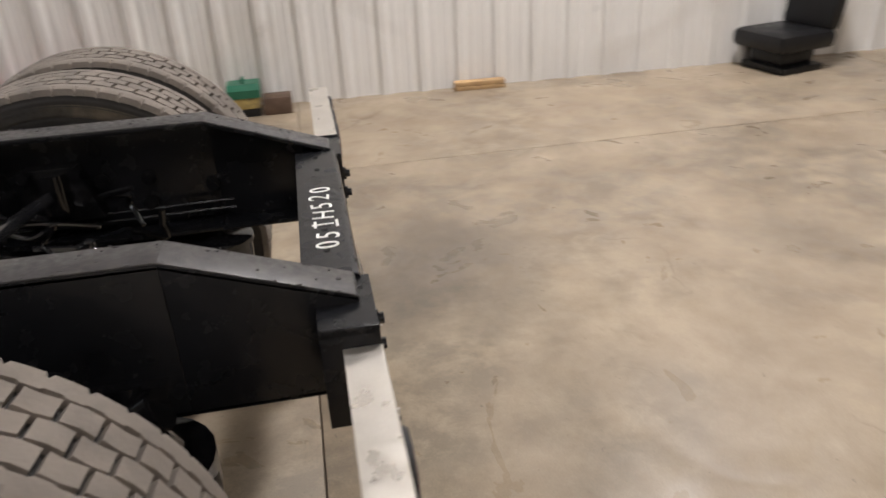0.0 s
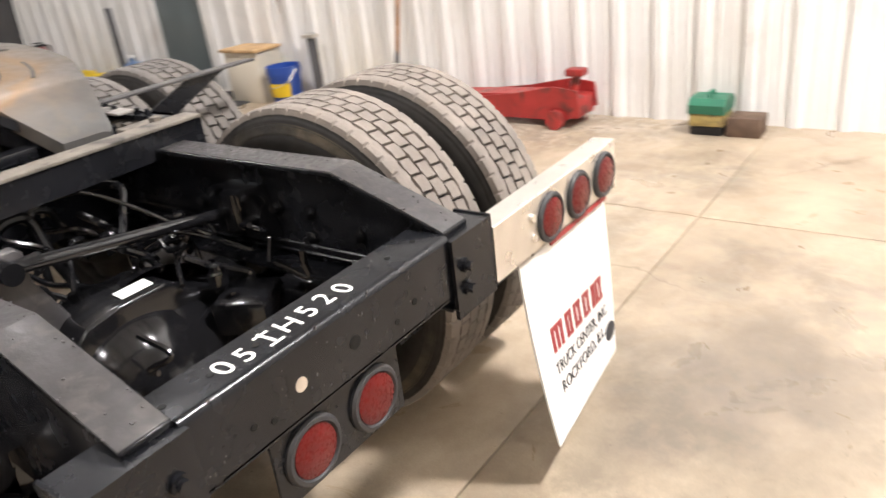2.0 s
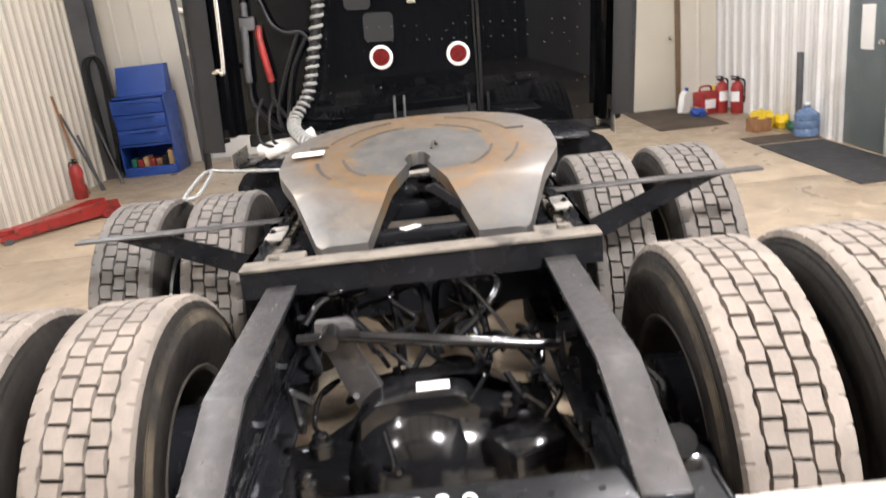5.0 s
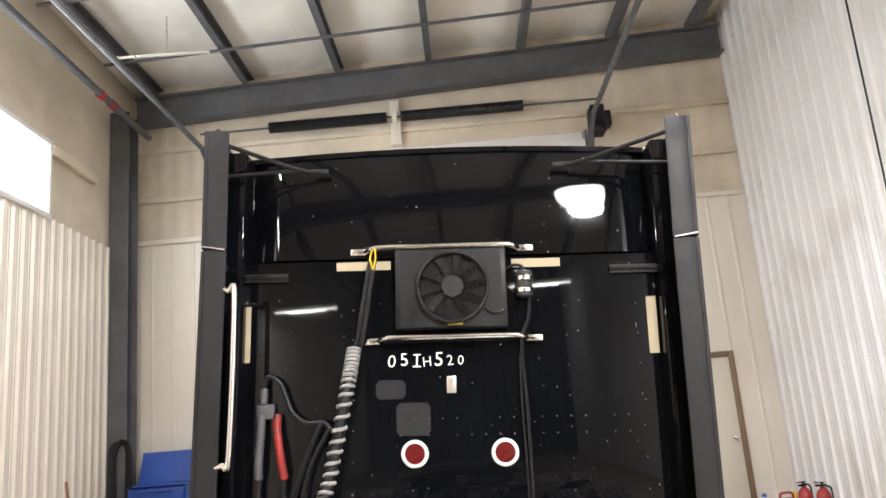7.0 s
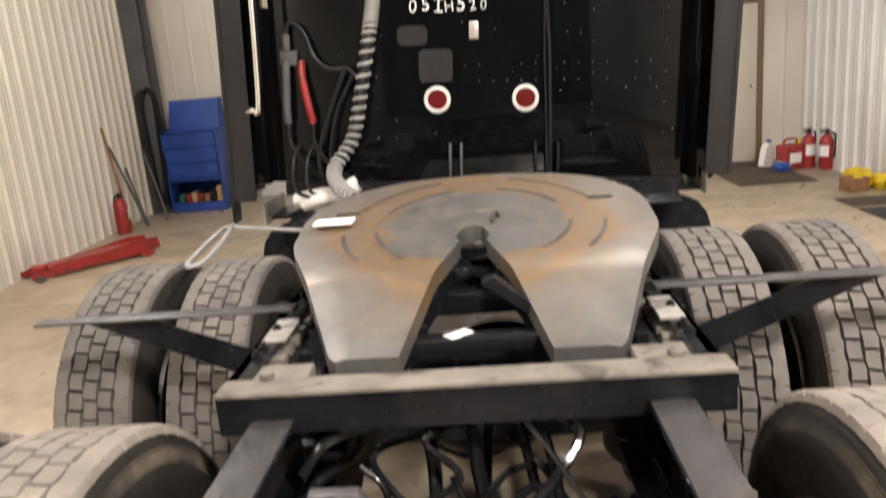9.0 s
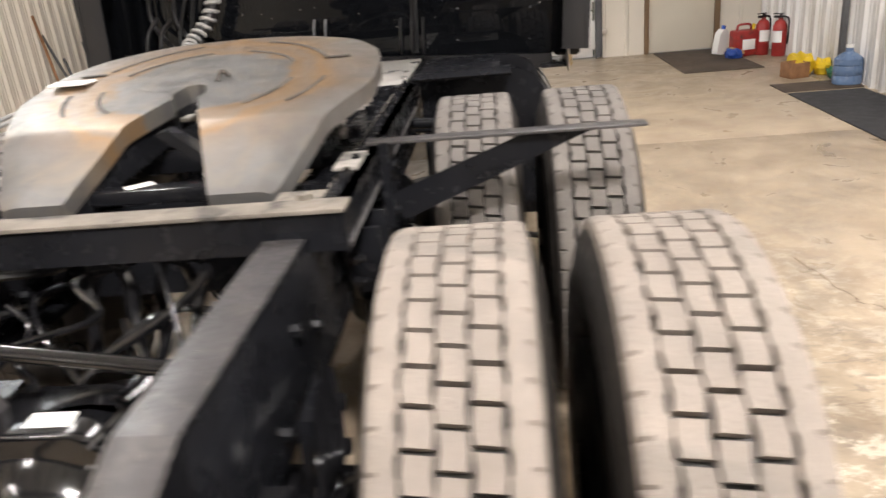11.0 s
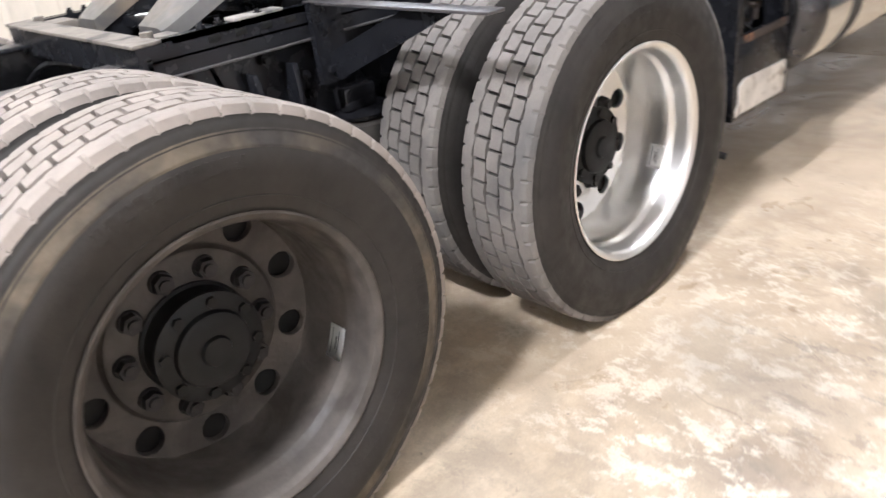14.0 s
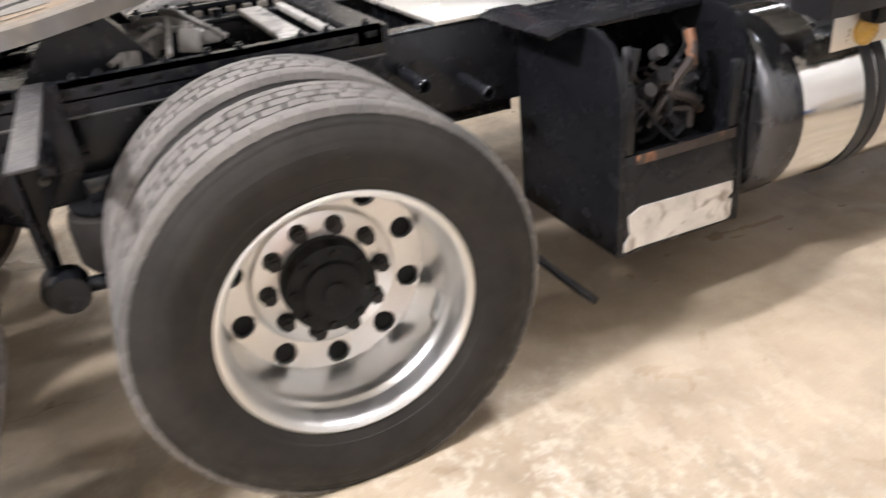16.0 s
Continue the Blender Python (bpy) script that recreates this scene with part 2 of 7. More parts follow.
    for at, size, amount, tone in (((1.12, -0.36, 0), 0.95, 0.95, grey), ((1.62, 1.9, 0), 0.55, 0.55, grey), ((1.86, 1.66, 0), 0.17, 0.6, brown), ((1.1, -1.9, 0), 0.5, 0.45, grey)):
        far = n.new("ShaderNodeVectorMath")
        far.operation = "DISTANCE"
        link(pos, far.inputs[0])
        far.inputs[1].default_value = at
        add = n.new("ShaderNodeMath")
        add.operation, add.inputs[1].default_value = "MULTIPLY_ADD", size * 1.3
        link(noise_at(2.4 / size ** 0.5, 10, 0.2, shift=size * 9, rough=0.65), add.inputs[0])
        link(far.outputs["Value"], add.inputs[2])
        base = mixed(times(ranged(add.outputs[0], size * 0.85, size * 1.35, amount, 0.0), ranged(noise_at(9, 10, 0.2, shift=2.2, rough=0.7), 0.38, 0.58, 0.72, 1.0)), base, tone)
    base = mixed(ranged(noise_at(26, 4, 0.6, (1, 1, 1), 4.0), 0.70, 0.76, 0, 0.7), base, (0.09, 0.07, 0.05, 1))
    base = mixed(ranged(noise_at(160, 3), 0.35, 0.8, 0.0, 0.3), base, grey)
    warp = n.new("ShaderNodeVectorMath")
    warp.operation = "MULTIPLY_ADD"
    wn_tex = n.new("ShaderNodeTexNoise")
    wn_tex.inputs["Scale"].default_value, wn_tex.inputs["Detail"].default_value = 2.2, 8
    link(pos, wn_tex.inputs["Vector"])
    link(wn_tex.outputs["Color"], warp.inputs[0])
    warp.inputs[1].default_value = (0.55, 0.55, 0)
    link(pos, warp.inputs[2])
    cells = n.new("ShaderNodeTexVoronoi")
    cells.feature = "DISTANCE_TO_EDGE"
    cells.inputs["Scale"].default_value = 0.38
    link(warp.outputs[0], cells.inputs["Vector"])
    crack = times(ranged(cells.outputs["Distance"], 0.0, 0.0022, 1, 0), ranged(noise_at(0.7, 3, shift=5.0), 0.54, 0.60))
    base = mixed(ranged(crack, 0, 1, 0, 0.5), base, (0.10, 0.075, 0.05, 1))
    link(base, b.inputs["Base Color"])
    link(ranged(noise_at(3.2, 8, 1.2, shift=2.0), 0.34, 0.66, 0.26, 0.62), b.inputs["Roughness"])
    bump = n.new("ShaderNodeBump")
    bump.inputs["Strength"].default_value, bump.inputs["Distance"].default_value = 0.22, 0.004
    link(noise_at(30, 8, 0.8), bump.inputs["Height"])
    link(bump.outputs[0], b.inputs["Normal"])
    return m


M["concrete"] = floor_material()


def fifth_wheel_material():
    m = material("greasy_rusty_steel_plate", (0.140, 0.138, 0.134), 0.40, 0.5, var=0.25, scale=7, bump=0.14, fine=60, stain=(0.185, 0.168, 0.142), stain_scale=9, stain_lo=0.48, stain_hi=0.72, rough_var=0.08)
    t = m.node_tree
    n, link = t.nodes, t.links.new
    b = n["Principled BSDF"]
    old = b.inputs["Base Color"].links[0].from_socket
    pos = n.new("ShaderNodeTexCoord").outputs["Object"]
    sub = n.new("ShaderNodeVectorMath")
    sub.operation = "DISTANCE"
    sub.inputs[1].default_value = (0, 1.62, 1.177)
    wob = n.new("ShaderNodeTexNoise")
    wob.inputs["Scale"].default_value, wob.inputs["Detail"].default_value = 7.0, 8.0
    link(pos, wob.inputs["Vector"])
    link(pos, sub.inputs[0])
    add = n.new("ShaderNodeMath")
    add.operation, add.inputs[1].default_value = "MULTIPLY_ADD", 0.22
    link(wob.outputs["Fac"], add.inputs[0])
    link(sub.outputs["Value"], add.inputs[2])
    ramp = n.new("ShaderNodeValToRGB")
    el = ramp.color_ramp.elements
    el[0].position, el[0].color = 0.345, (0, 0, 0, 1)
    el[1].position, el[1].color = 0.372, (0.8, 0.8, 0.8, 1)
    for p, v in ((0.43, 0.40), (0.46, 0.85), (0.50, 0.35), (0.58, 0.12), (0.66, 0.0)):
        e = el.new(p)
        e.color = (v, v, v, 1)
    link(add.outputs[0], ramp.inputs[0])
    mix = n.new("ShaderNodeMix")
    mix.data_type = "RGBA"
    link(ramp.outputs[0], mix.inputs[0])
    link(old, mix.inputs[6])
    mix.inputs[7].default_value = (0.235, 0.14, 0.06, 1)
    link(mix.outputs[2], b.inputs["Base Color"])
    return m


M["plate"] = fifth_wheel_material()


# ---------------------------------------------------------------- mesh helpers
def box(bm, lo, hi, bevel=0.0, m=None):
    size = [max(1e-4, hi[k] - lo[k]) for k in range(3)]
    mid = [(hi[k] + lo[k]) / 2 for k in range(3)]
    mat4 = Matrix.Translation(mid) @ Matrix.Diagonal((*size, 1))
    vs = bmesh.ops.create_cube(bm, size=1, matrix=mat4)["verts"]
    if bevel:
        es = list({e for v in vs for e in v.link_edges})
        r = bmesh.ops.bevel(bm, geom=es, offset=min(bevel, min(size) * 0.45), segments=2, affect="EDGES", profile=0.5)
        vs = list({v for f in r["faces"] for v in f.verts} | {v for v in vs if v.is_valid})
    if m is not None:
        bmesh.ops.transform(bm, matrix=m, verts=[v for v in vs if v.is_valid])
    return vs


def frame_of(a, b):
    z = (Vector(b) - Vector(a)).normalized()
    x = z.orthogonal().normalized()
    return x, z.cross(x)


def rod(bm, a, b, r, seg=12, r2=None):
    a, b = Vector(a), Vector(b)
    u, v = frame_of(a, b)
    r2 = r if r2 is None else r2
    ring = [[bm.verts.new(p + q * (u * math.cos(k * math.tau / seg) + v * math.sin(k * math.tau / seg))) for k in range(seg)] for p, q in ((a, r), (b, r2))]
    for k in range(seg):
        bm.faces.new((ring[0][k], ring[0][(k + 1) % seg], ring[1][(k + 1) % seg], ring[1][k]))
    bm.faces.new(ring[0][::-1])
    bm.faces.new(ring[1])


def smooth_path(pts, steps=6):
    pts = [Vector(p) for p in pts]
    ext = [pts[0] * 2 - pts[1], *pts, pts[-1] * 2 - pts[-2]]
    out = []
    for i in range(1, len(ext) - 2):
        p0, p1, p2, p3 = ext[i - 1:i + 3]
        for s in range(steps):
            t = s / steps
            out.append(0.5 * (2 * p1 + (p2 - p0) * t + (2 * p0 - 5 * p1 + 4 * p2 - p3) * t * t + (3 * p1 - p0 - 3 * p2 + p3) * t ** 3))
    return out + [pts[-1]]


def tube(bm, pts, r, seg=8, steps=6):
    pts = smooth_path(pts, steps) if steps > 1 else [Vector(p) for p in pts]
    u = (pts[1] - pts[0]).orthogonal().normalized()
    rings = []
    for i, p in enumerate(pts):
        d = (pts[min(i + 1, len(pts) - 1)] - pts[max(i - 1, 0)]).normalized()
        u = (u - d * u.dot(d)).normalized()
        v = d.cross(u)
        rings.append([bm.verts.new(p + r * (u * math.cos(k * math.tau / seg) + v * math.sin(k * math.tau / seg))) for k in range(seg)])
    for a, b in zip(rings, rings[1:]):
        for k in range(seg):
            bm.faces.new((a[k], a[(k + 1) % seg], b[(k + 1) % seg], b[k]))
    bm.faces.new(rings[0][::-1])
    bm.faces.new(rings[-1])


def lathe(bm, prof, seg=48, closed=False, m=None):
    """Turns a profile of (x, r) round the x axis."""
    rings = []
    for x, r in prof:
        if r < 1e-5:
            rings.append([bm.verts.new((x, 0, 0))] * seg)
        else:
            rings.append([bm.verts.new((x, r * math.cos(k * math.tau / seg), r * math.sin(k * math.tau / seg))) for k in range(seg)])
    pairs = list(zip(rings, rings[1:])) + ([(rings[-1], rings[0])] if closed else [])
    for a, b in pairs:
        for k in range(seg):
            q = [a[k], b[k], b[(k + 1) % seg], a[(k + 1) % seg]]
            q = [w for i, w in enumerate(q) if w not in q[:i]]
            if len(q) > 2:
                bm.faces.new(q)
    if m is not None:
        bmesh.ops.transform(bm, matrix=m, verts=list({v for ring in rings for v in ring}))


def prism(bm, poly, axis, lo, hi, m=None):
    """A flat outline pushed along an axis ("x", "y" or "z"); the outline's two numbers are the other axes in order."""
    def at(p, h):
        return {"x": (h, p[0], p[1]), "y": (p[0], h, p[1]), "z": (p[0], p[1], h)}[axis]
    a = [bm.verts.new(at(p, lo)) for p in poly]
    b = [bm.verts.new(at(p, hi)) for p in poly]
    n = len(poly)
    fs = [bm.faces.new(a), bm.faces.new(b[::-1])] + [bm.faces.new((a[k], b[k], b[(k + 1) % n], a[(k + 1) % n])) for k in range(n)]
    bmesh.ops.recalc_face_normals(bm, faces=fs)
    if m is not None:
        bmesh.ops.transform(bm, matrix=m, verts=a + b)


def sheet(bm, pts, thick, axis=1):
    """A band of rows of points, made solid along one axis."""
    rows = [[bm.verts.new(p) for p in row] for row in pts]
    back = []
    for row in pts:
        line = []
        for p in row:
            q = list(p)
            q[axis] += thick
            line.append(bm.verts.new(q))
        back.append(line)
    for g, flip in ((rows, 1), (back, -1)):
        for a, b in zip(g, g[1:]):
            for k in range(len(a) - 1):
                bm.faces.new((a[k], a[k + 1], b[k + 1], b[k])[::flip])
    for a, b in ((rows[0], back[0]), (rows[-1], back[-1])):
        for k in range(len(a) - 1):
            bm.faces.new((a[k], a[k + 1], b[k + 1], b[k]))
    for a, b, c, d in zip(rows, rows[1:], back, back[1:]):
        bm.faces.new((a[0], b[0], d[0], c[0]))
        bm.faces.new((a[-1], b[-1], d[-1], c[-1]))
    bmesh.ops.recalc_face_normals(bm, faces=bm.faces[:])


def mesh_of(name, bm, mat, angle=38):
    bm.normal_update()
    for f in bm.faces:
        f.smooth = True
    for e in bm.edges:
        if len(e.link_faces) == 2 and e.link_faces[0].normal.length > 0 and e.link_faces[1].normal.length > 0:
            e.smooth = e.link_faces[0].normal.angle(e.link_faces[1].normal) < radians(angle)
    me = bpy.data.meshes.new(name)
    bm.to_mesh(me)
    bm.free()
    me.materials.append(mat)
    return me


def part(name, bm, mat, parent=None, label="", m=None):
    data = bm if isinstance(bm, bpy.types.Mesh) else mesh_of(name, bm, mat)
    o = new(name, data)
    if m is not None:
        o.matrix_basis = m
    if parent is not None:
        o.parent = parent
    if label:
        tagged(o, label)
    return o


def thing(name, label, category, m=None, group="", kind=""):
    o = new(name)
    if m is not None:
        o.matrix_basis = m
    return tagged(o, label, category, group, kind)


def setting(name, bm, mat, label="", category="", m=None):
    return tagged(part(name, bm, mat, None, "", m), label, category, "", "structure")


def B():
    return bmesh.new()


def text_part(name, body, size, mat, parent, m, label="", thick=0.0006):
    c = bpy.data.curves.new(name, "FONT")
    c.body, c.size, c.extrude, c.align_x, c.align_y = body, size, thick, "CENTER", "CENTER"
    tmp = new(name, c)
    me = bpy.data.meshes.new_from_object(tmp.evaluated_get(bpy.context.evaluated_depsgraph_get()))
    bpy.data.objects.remove(tmp)
    bpy.data.curves.remove(c)
    me.materials.clear()
    me.materials.append(mat)
    return part(name, me, mat, parent, label, m)


# ---------------------------------------------------------------- the shop
Y_FRONT, Y_BACK = -18.0, 9.87


def x_right(y):
    return 4.0 + 0.021 * y


def x_left(y):
    return -4.33 - 0.04 * (y - 6.5)


def ribbed(length, z0, z1, pitch, rib, depth, holes=(), minor=True):
    """A steel liner: u runs along x, the ribs stand towards -y."""
    bm = B()
    cuts = {0.0: 0.0, length: 0.0}
    u = pitch * 0.5
    while u < length - pitch * 0.5:
        for du, d in ((-rib / 2 - depth * 0.7, 0), (-rib / 2, depth), (rib / 2, depth), (rib / 2 + depth * 0.7, 0)):
            cuts[round(u + du, 4)] = d
        if minor:
            for k in (0.34, 0.66):
                for du, d in ((-0.012, 0), (-0.006, depth * 0.2), (0.006, depth * 0.2), (0.012, 0)):
                    cuts[round(u + pitch * k + du, 4)] = d
        u += pitch
    us = sorted(cuts)
    for a, b, *_ in holes:
        for e in (a, b):
            if round(e, 4) not in cuts:
                near = max(x for x in us if x <= e)
                cuts[round(e, 4)] = cuts[near] if near in cuts else 0
    us = sorted(cuts)
    for a, b in zip(us, us[1:]):
        mid, spans = (a + b) / 2, [(z0, z1)]
        for h0, h1, hz0, hz1 in holes:
            if h0 < mid < h1:
                spans = [s for lo, hi in spans for s in ((lo, min(hi, hz0)), (max(lo, hz1), hi)) if s[1] - s[0] > 0.01]
        for lo, hi in spans:
            bm.faces.new([bm.verts.new(p) for p in ((a, -cuts[a], lo), (b, -cuts[b], lo), (b, -cuts[b], hi), (a, -cuts[a], hi))])
            bm.faces.new([bm.verts.new(p) for p in ((b, 0.12, lo), (a, 0.12, lo), (a, 0.12, hi), (b, 0.12, hi))])
    bmesh.ops.remove_doubles(bm, verts=bm.verts[:], dist=0.0002)
    return bm


# floor slabs with sawn joints
bm = B()
box(bm, (-4.9, Y_FRONT - 0.2, -0.25), (4.9, Y_BACK + 0.3, -0.012))
floor = setting("floor", bm, M["joint"], "stained tan concrete shop floor with sawn joints", "floor")
xs, ys = [-4.9, -2.05, 2.48, 4.9], [Y_FRONT - 0.2, -4.3, 0.14, 5.17, Y_BACK + 0.3]
for y0, y1 in zip(ys, ys[1:]):
    cols = xs if y1 < 1 else xs[:2] + xs[3:]
    for x0, x1 in zip(cols, cols[1:]):
        bm = B()
        box(bm, (x0 + 0.003, y0 + 0.003, -0.2), (x1 - 0.003, y1 - 0.003, 0.0), 0.003)
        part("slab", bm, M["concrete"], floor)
# one long crack that wanders on from the joint, with a thin branch
rnd = random.Random(17)
for pts, w0, w1 in (([(2.48, 0.15, 0), (2.50, 0.65, 0), (2.49, 1.1, 0), (2.465, 1.45, 0), (2.43, 1.57, 0), (2.385, 1.745, 0), (2.355, 1.92, 0), (2.305, 2.11, 0), (2.25, 2.37, 0), (2.19, 2.44, 0), (2.12, 2.9, 0)], 0.0010, 0.0036),
                    ([(2.385, 1.745, 0), (2.372, 1.65, 0), (2.36, 1.46, 0), (2.348, 1.30, 0), (2.35, 1.05, 0)], 0.0006, 0.0016)):
    bm = B()
    line = []
    for p in smooth_path(pts, 9):
        x, y, w = p.x + rnd.uniform(-0.010, 0.010), p.y, rnd.uniform(w0, w1)
        line.append([(x - w, y, 0.0006), (x + w, y, 0.0006)])
    sheet(bm, line, 0.0005, 2)
    part("crack", bm, M["crack"], floor, "dark meandering crack")

# side walls: steel liner below, faced insulation above on the window side
right_turn = math.degrees(math.atan(0.021))
WALL_R = pose(x_right(Y_BACK), Y_BACK, 0, 0, 0, -90 - right_turn)
RL = (Y_BACK - Y_FRONT) * 1.0003
door2_u = Y_BACK - 6.4, Y_BACK - 5.5
setting("wall_east", ribbed(RL, 0, 7.2, 0.285, 0.05, 0.03, [(*door2_u, 0, 2.08)]), M["liner"],
                     "white ribbed steel liner wall", "wall", WALL_R)
WALL_L = pose(x_left(Y_FRONT), Y_FRONT, 0, 0, 0, 90 + math.degrees(math.atan(0.04)))
win_u = 4.6 - Y_FRONT, 7.52 - Y_FRONT
wall_left = setting("wall_west", ribbed(RL, 0, 4.09, 0.2, 0.035, 0.028), M["cream"], "white ribbed steel liner wall under a faced insulation band", "wall", WALL_L)
bm = B()
for u0, u1, z0, z1 in ((0, win_u[0], 4.09, 7.2), (win_u[1], RL, 4.09, 7.2), (win_u[0], win_u[1], 4.94, 7.2)):
    box(bm, (u0, 0.02, z0), (u1, 0.14, z1))
part("insulation_band", bm, M["insulation"], wall_left, "grey faced insulation", None)
bm = B()
box(bm, (0, -0.06, 4.82), (win_u[0] - 0.06, 0.02, 4.94), 0.006)
box(bm, (win_u[1] + 0.06, -0.06, 4.82), (RL - 1.2, 0.02, 4.94), 0.006)
part("girt", bm, M["insulation"], wall_left)
for nm1, wu in (("window_1", win_u),):
    window = thing(nm1, "bright white daylit strip window in a white frame", "window", WALL_L, kind="structure")
    bm = B()
    box(bm, (wu[0], 0.10, 4.11), (wu[1], 0.13, 4.94))
    part("pane", bm, M["glass"], window)
    for nm, lo, hi in (("frame_top", (wu[0] - 0.05, -0.04, 4.92), (wu[1] + 0.05, 0.1, 4.98)), ("sill", (wu[0] - 0.05, -0.05, 4.06), (wu[1] + 0.05, 0.1, 4.12)),
                       ("frame_side", (wu[1], -0.04, 4.12), (wu[1] + 0.05, 0.1, 4.92)), ("frame_side", (wu[0] - 0.05, -0.04, 4.12), (wu[0], 0.1, 4.92)),
                       ("mullion", (wu[1] - 1.5, 0.0, 4.12), (wu[1] - 1.46, 0.1, 4.92))):
        bm = B()
        box(bm, lo, hi, 0.006)
        part(nm, bm, M["white"], window)

# back wall: liner to 4.2 m, insulation above, an overhead door in it
WALL_B = pose(-4.6, Y_BACK, 0)
OD0, OD1, ODZ = -3.2, 2.1, 5.4
wall_back = setting("wall_north", ribbed(9.0, 0, 4.28, 0.29, 0.03, 0.016, [(OD0 + 4.6, OD1 + 4.6, 0, 4.3), (2.77 + 4.6, 3.65 + 4.6, 0, 2.08)], False), M["cream"],
                    "cream ribbed steel liner wall with tan insulation above", "wall", WALL_B)
bm = B()
for x0, x1, z0, z1 in ((0, OD0 + 4.6, 4.28, 7.2), (OD1 + 4.6, 9.0, 4.28, 7.2), (OD0 + 4.6, OD1 + 4.6, ODZ, 7.2)):
    rows = []
    for i in range(2):
        rows.append([(x0 + (x1 - x0) * k / 24, 0.03 - 0.025 * abs(math.sin(k * math.pi / 4)), (z0, z1)[i]) for k in range(25)])
    sheet(bm, rows, 0.12)
part("insulation_band", bm, M["insulation"], wall_back, "tan faced insulation quilted between girts")
for z, nm in ((4.26, "liner_trim"), (4.88, "girt"), (5.62, "girt")):
    bm = B()
    for x0, x1 in ((0, OD0 + 4.55), (OD1 + 4.65, 9.0)) if z < 5.3 else ((0, 9.0),):
        box(bm, (x0, -0.05, z), (x1, 0.03, z + 0.07), 0.008)
    part(nm, bm, M["cream"] if z < 4.4 else M["insulation"], wall_back)
overhead = thing("overhead_door", "white sectional overhead door, shut, with torsion springs above it", "overhead door", pose(0, Y_BACK, 0), kind="structure")
for k in range(9):
    bm = B()
    z = 0.01 + k * 0.6
    box(bm, (OD0 + 0.03, 0.02, z), (OD1 - 0.03, 0.07, z + 0.592), 0.012)
    for j in range(9):
        x = OD0 + 0.35 + j * 0.57
        box(bm, (x, 0.012, z + 0.1), (x + 0.44, 0.024, z + 0.47), 0.006)
    part("panel", bm, M["liner"], overhead)
for x in (OD0 - 0.05, OD1 + 0.05):
    bm = B()
    box(bm, (x - 0.05, -0.06, 0), (x - 0.03, 0.0, ODZ))
    tube(bm, [(x, -0.05, 0.02), (x, -0.05, 4.6), (x, -0.12, 5.05), (x, -0.5, 5.4), (x, -1.2, 5.45), (x, -7.0, 5.5)], 0.035, 8)
    part("track", bm, M["steel_grey"], overhead)
    bm = B()
    for z in np.arange(0.3, 5.2, 0.583):
        box(bm, (x - 0.05, -0.05, z), (x + 0.10, 0.02, z + 0.07), 0.008)
    part("hinge_row", bm, M["alu"], overhead)
bm = B()
rod(bm, (OD0 - 0.2, -0.16, 5.81), (OD1 + 0.25, -0.16, 5.81), 0.016)
part("shaft", bm, M["steel_grey"], overhead)
for x0, x1 in ((-2.4, -0.7), (-0.5, 1.26)):
    bm = B()
    prof = []
    n = 70
    for k in range(n):
        prof += [(x0 + (x1 - x0) * k / n, 0.075), (x0 + (x1 - x0) * (k + 0.5) / n, 0.083)]
    lathe(bm, [(x0, 0.01), *prof, (x1, 0.01)], 14, m=Matrix.Translation((0, -0.16, 5.81)))
    part("torsion_spring", bm, M["black"], overhead, "dark wound torsion spring")
bm = B()
box(bm, (-0.67, -0.1, 5.42), (-0.52, 0.03, 6.08), 0.01)
box(bm, (-0.63, -0.22, 5.75), (-0.56, -0.1, 5.88), 0.01)
part("spring_bracket", bm, M["cream"], overhead)
bm = B()
box(bm, (2.16, -0.32, 5.27), (2.36, -0.02, 5.67), 0.02)
rod(bm, (2.26, -0.34, 5.36), (2.26, -0.34, 5.58), 0.08)
box(bm, (2.34, -0.28, 5.36), (2.45, -0.08, 5.58), 0.01)
part("opener_motor", bm, M["black"], overhead, "black jackshaft door opener")

# front wall behind the camera and the sloping roof
# unseen closing wall, its grey made up so the cab mirrors it dark
setting("wall_south", ribbed(9.8, 0, 7.2, 0.285, 0.05, 0.03), M["steel_grey"], "unseen ribbed wall, grey for dark reflections in the cab", "wall", pose(4.9, Y_FRONT, 0, 0, 0, 180))


def roof_z(x):
    return 6.6 + 0.04 * (x + 4.4)


bm = B()
rows = []
for y in (Y_FRONT - 0.2, Y_BACK + 0.3):
    rows.append([(-4.95 + 9.8 * k / 84, y, roof_z(-4.95 + 9.8 * k / 84) + 0.05 * abs(math.sin(math.pi * (k - 3) / 12)) ** 0.7) for k in range(85)])
sheet(bm, rows, 0.15, 2)
setting("ceiling", bm, M["roofing"], "white faced roof insulation sagging between purlins", "ceiling")
for x in (-4.05, -2.7, -1.36, -0.05, 1.3, 2.62, 3.8):
    bm = B()
    z = roof_z(x)
    prism(bm, [(x - 0.035, z - 0.21), (x + 0.055, z - 0.21), (x + 0.055, z - 0.19), (x - 0.02, z - 0.19), (x - 0.02, z - 0.015), (x + 0.055, z - 0.015), (x + 0.055, z), (x - 0.035, z)],
          "y", Y_FRONT, Y_BACK)
    tagged(part("purlin", bm, M["steel_grey"]), "grey steel roof purlin", "beam", "roof purlins", "structure")
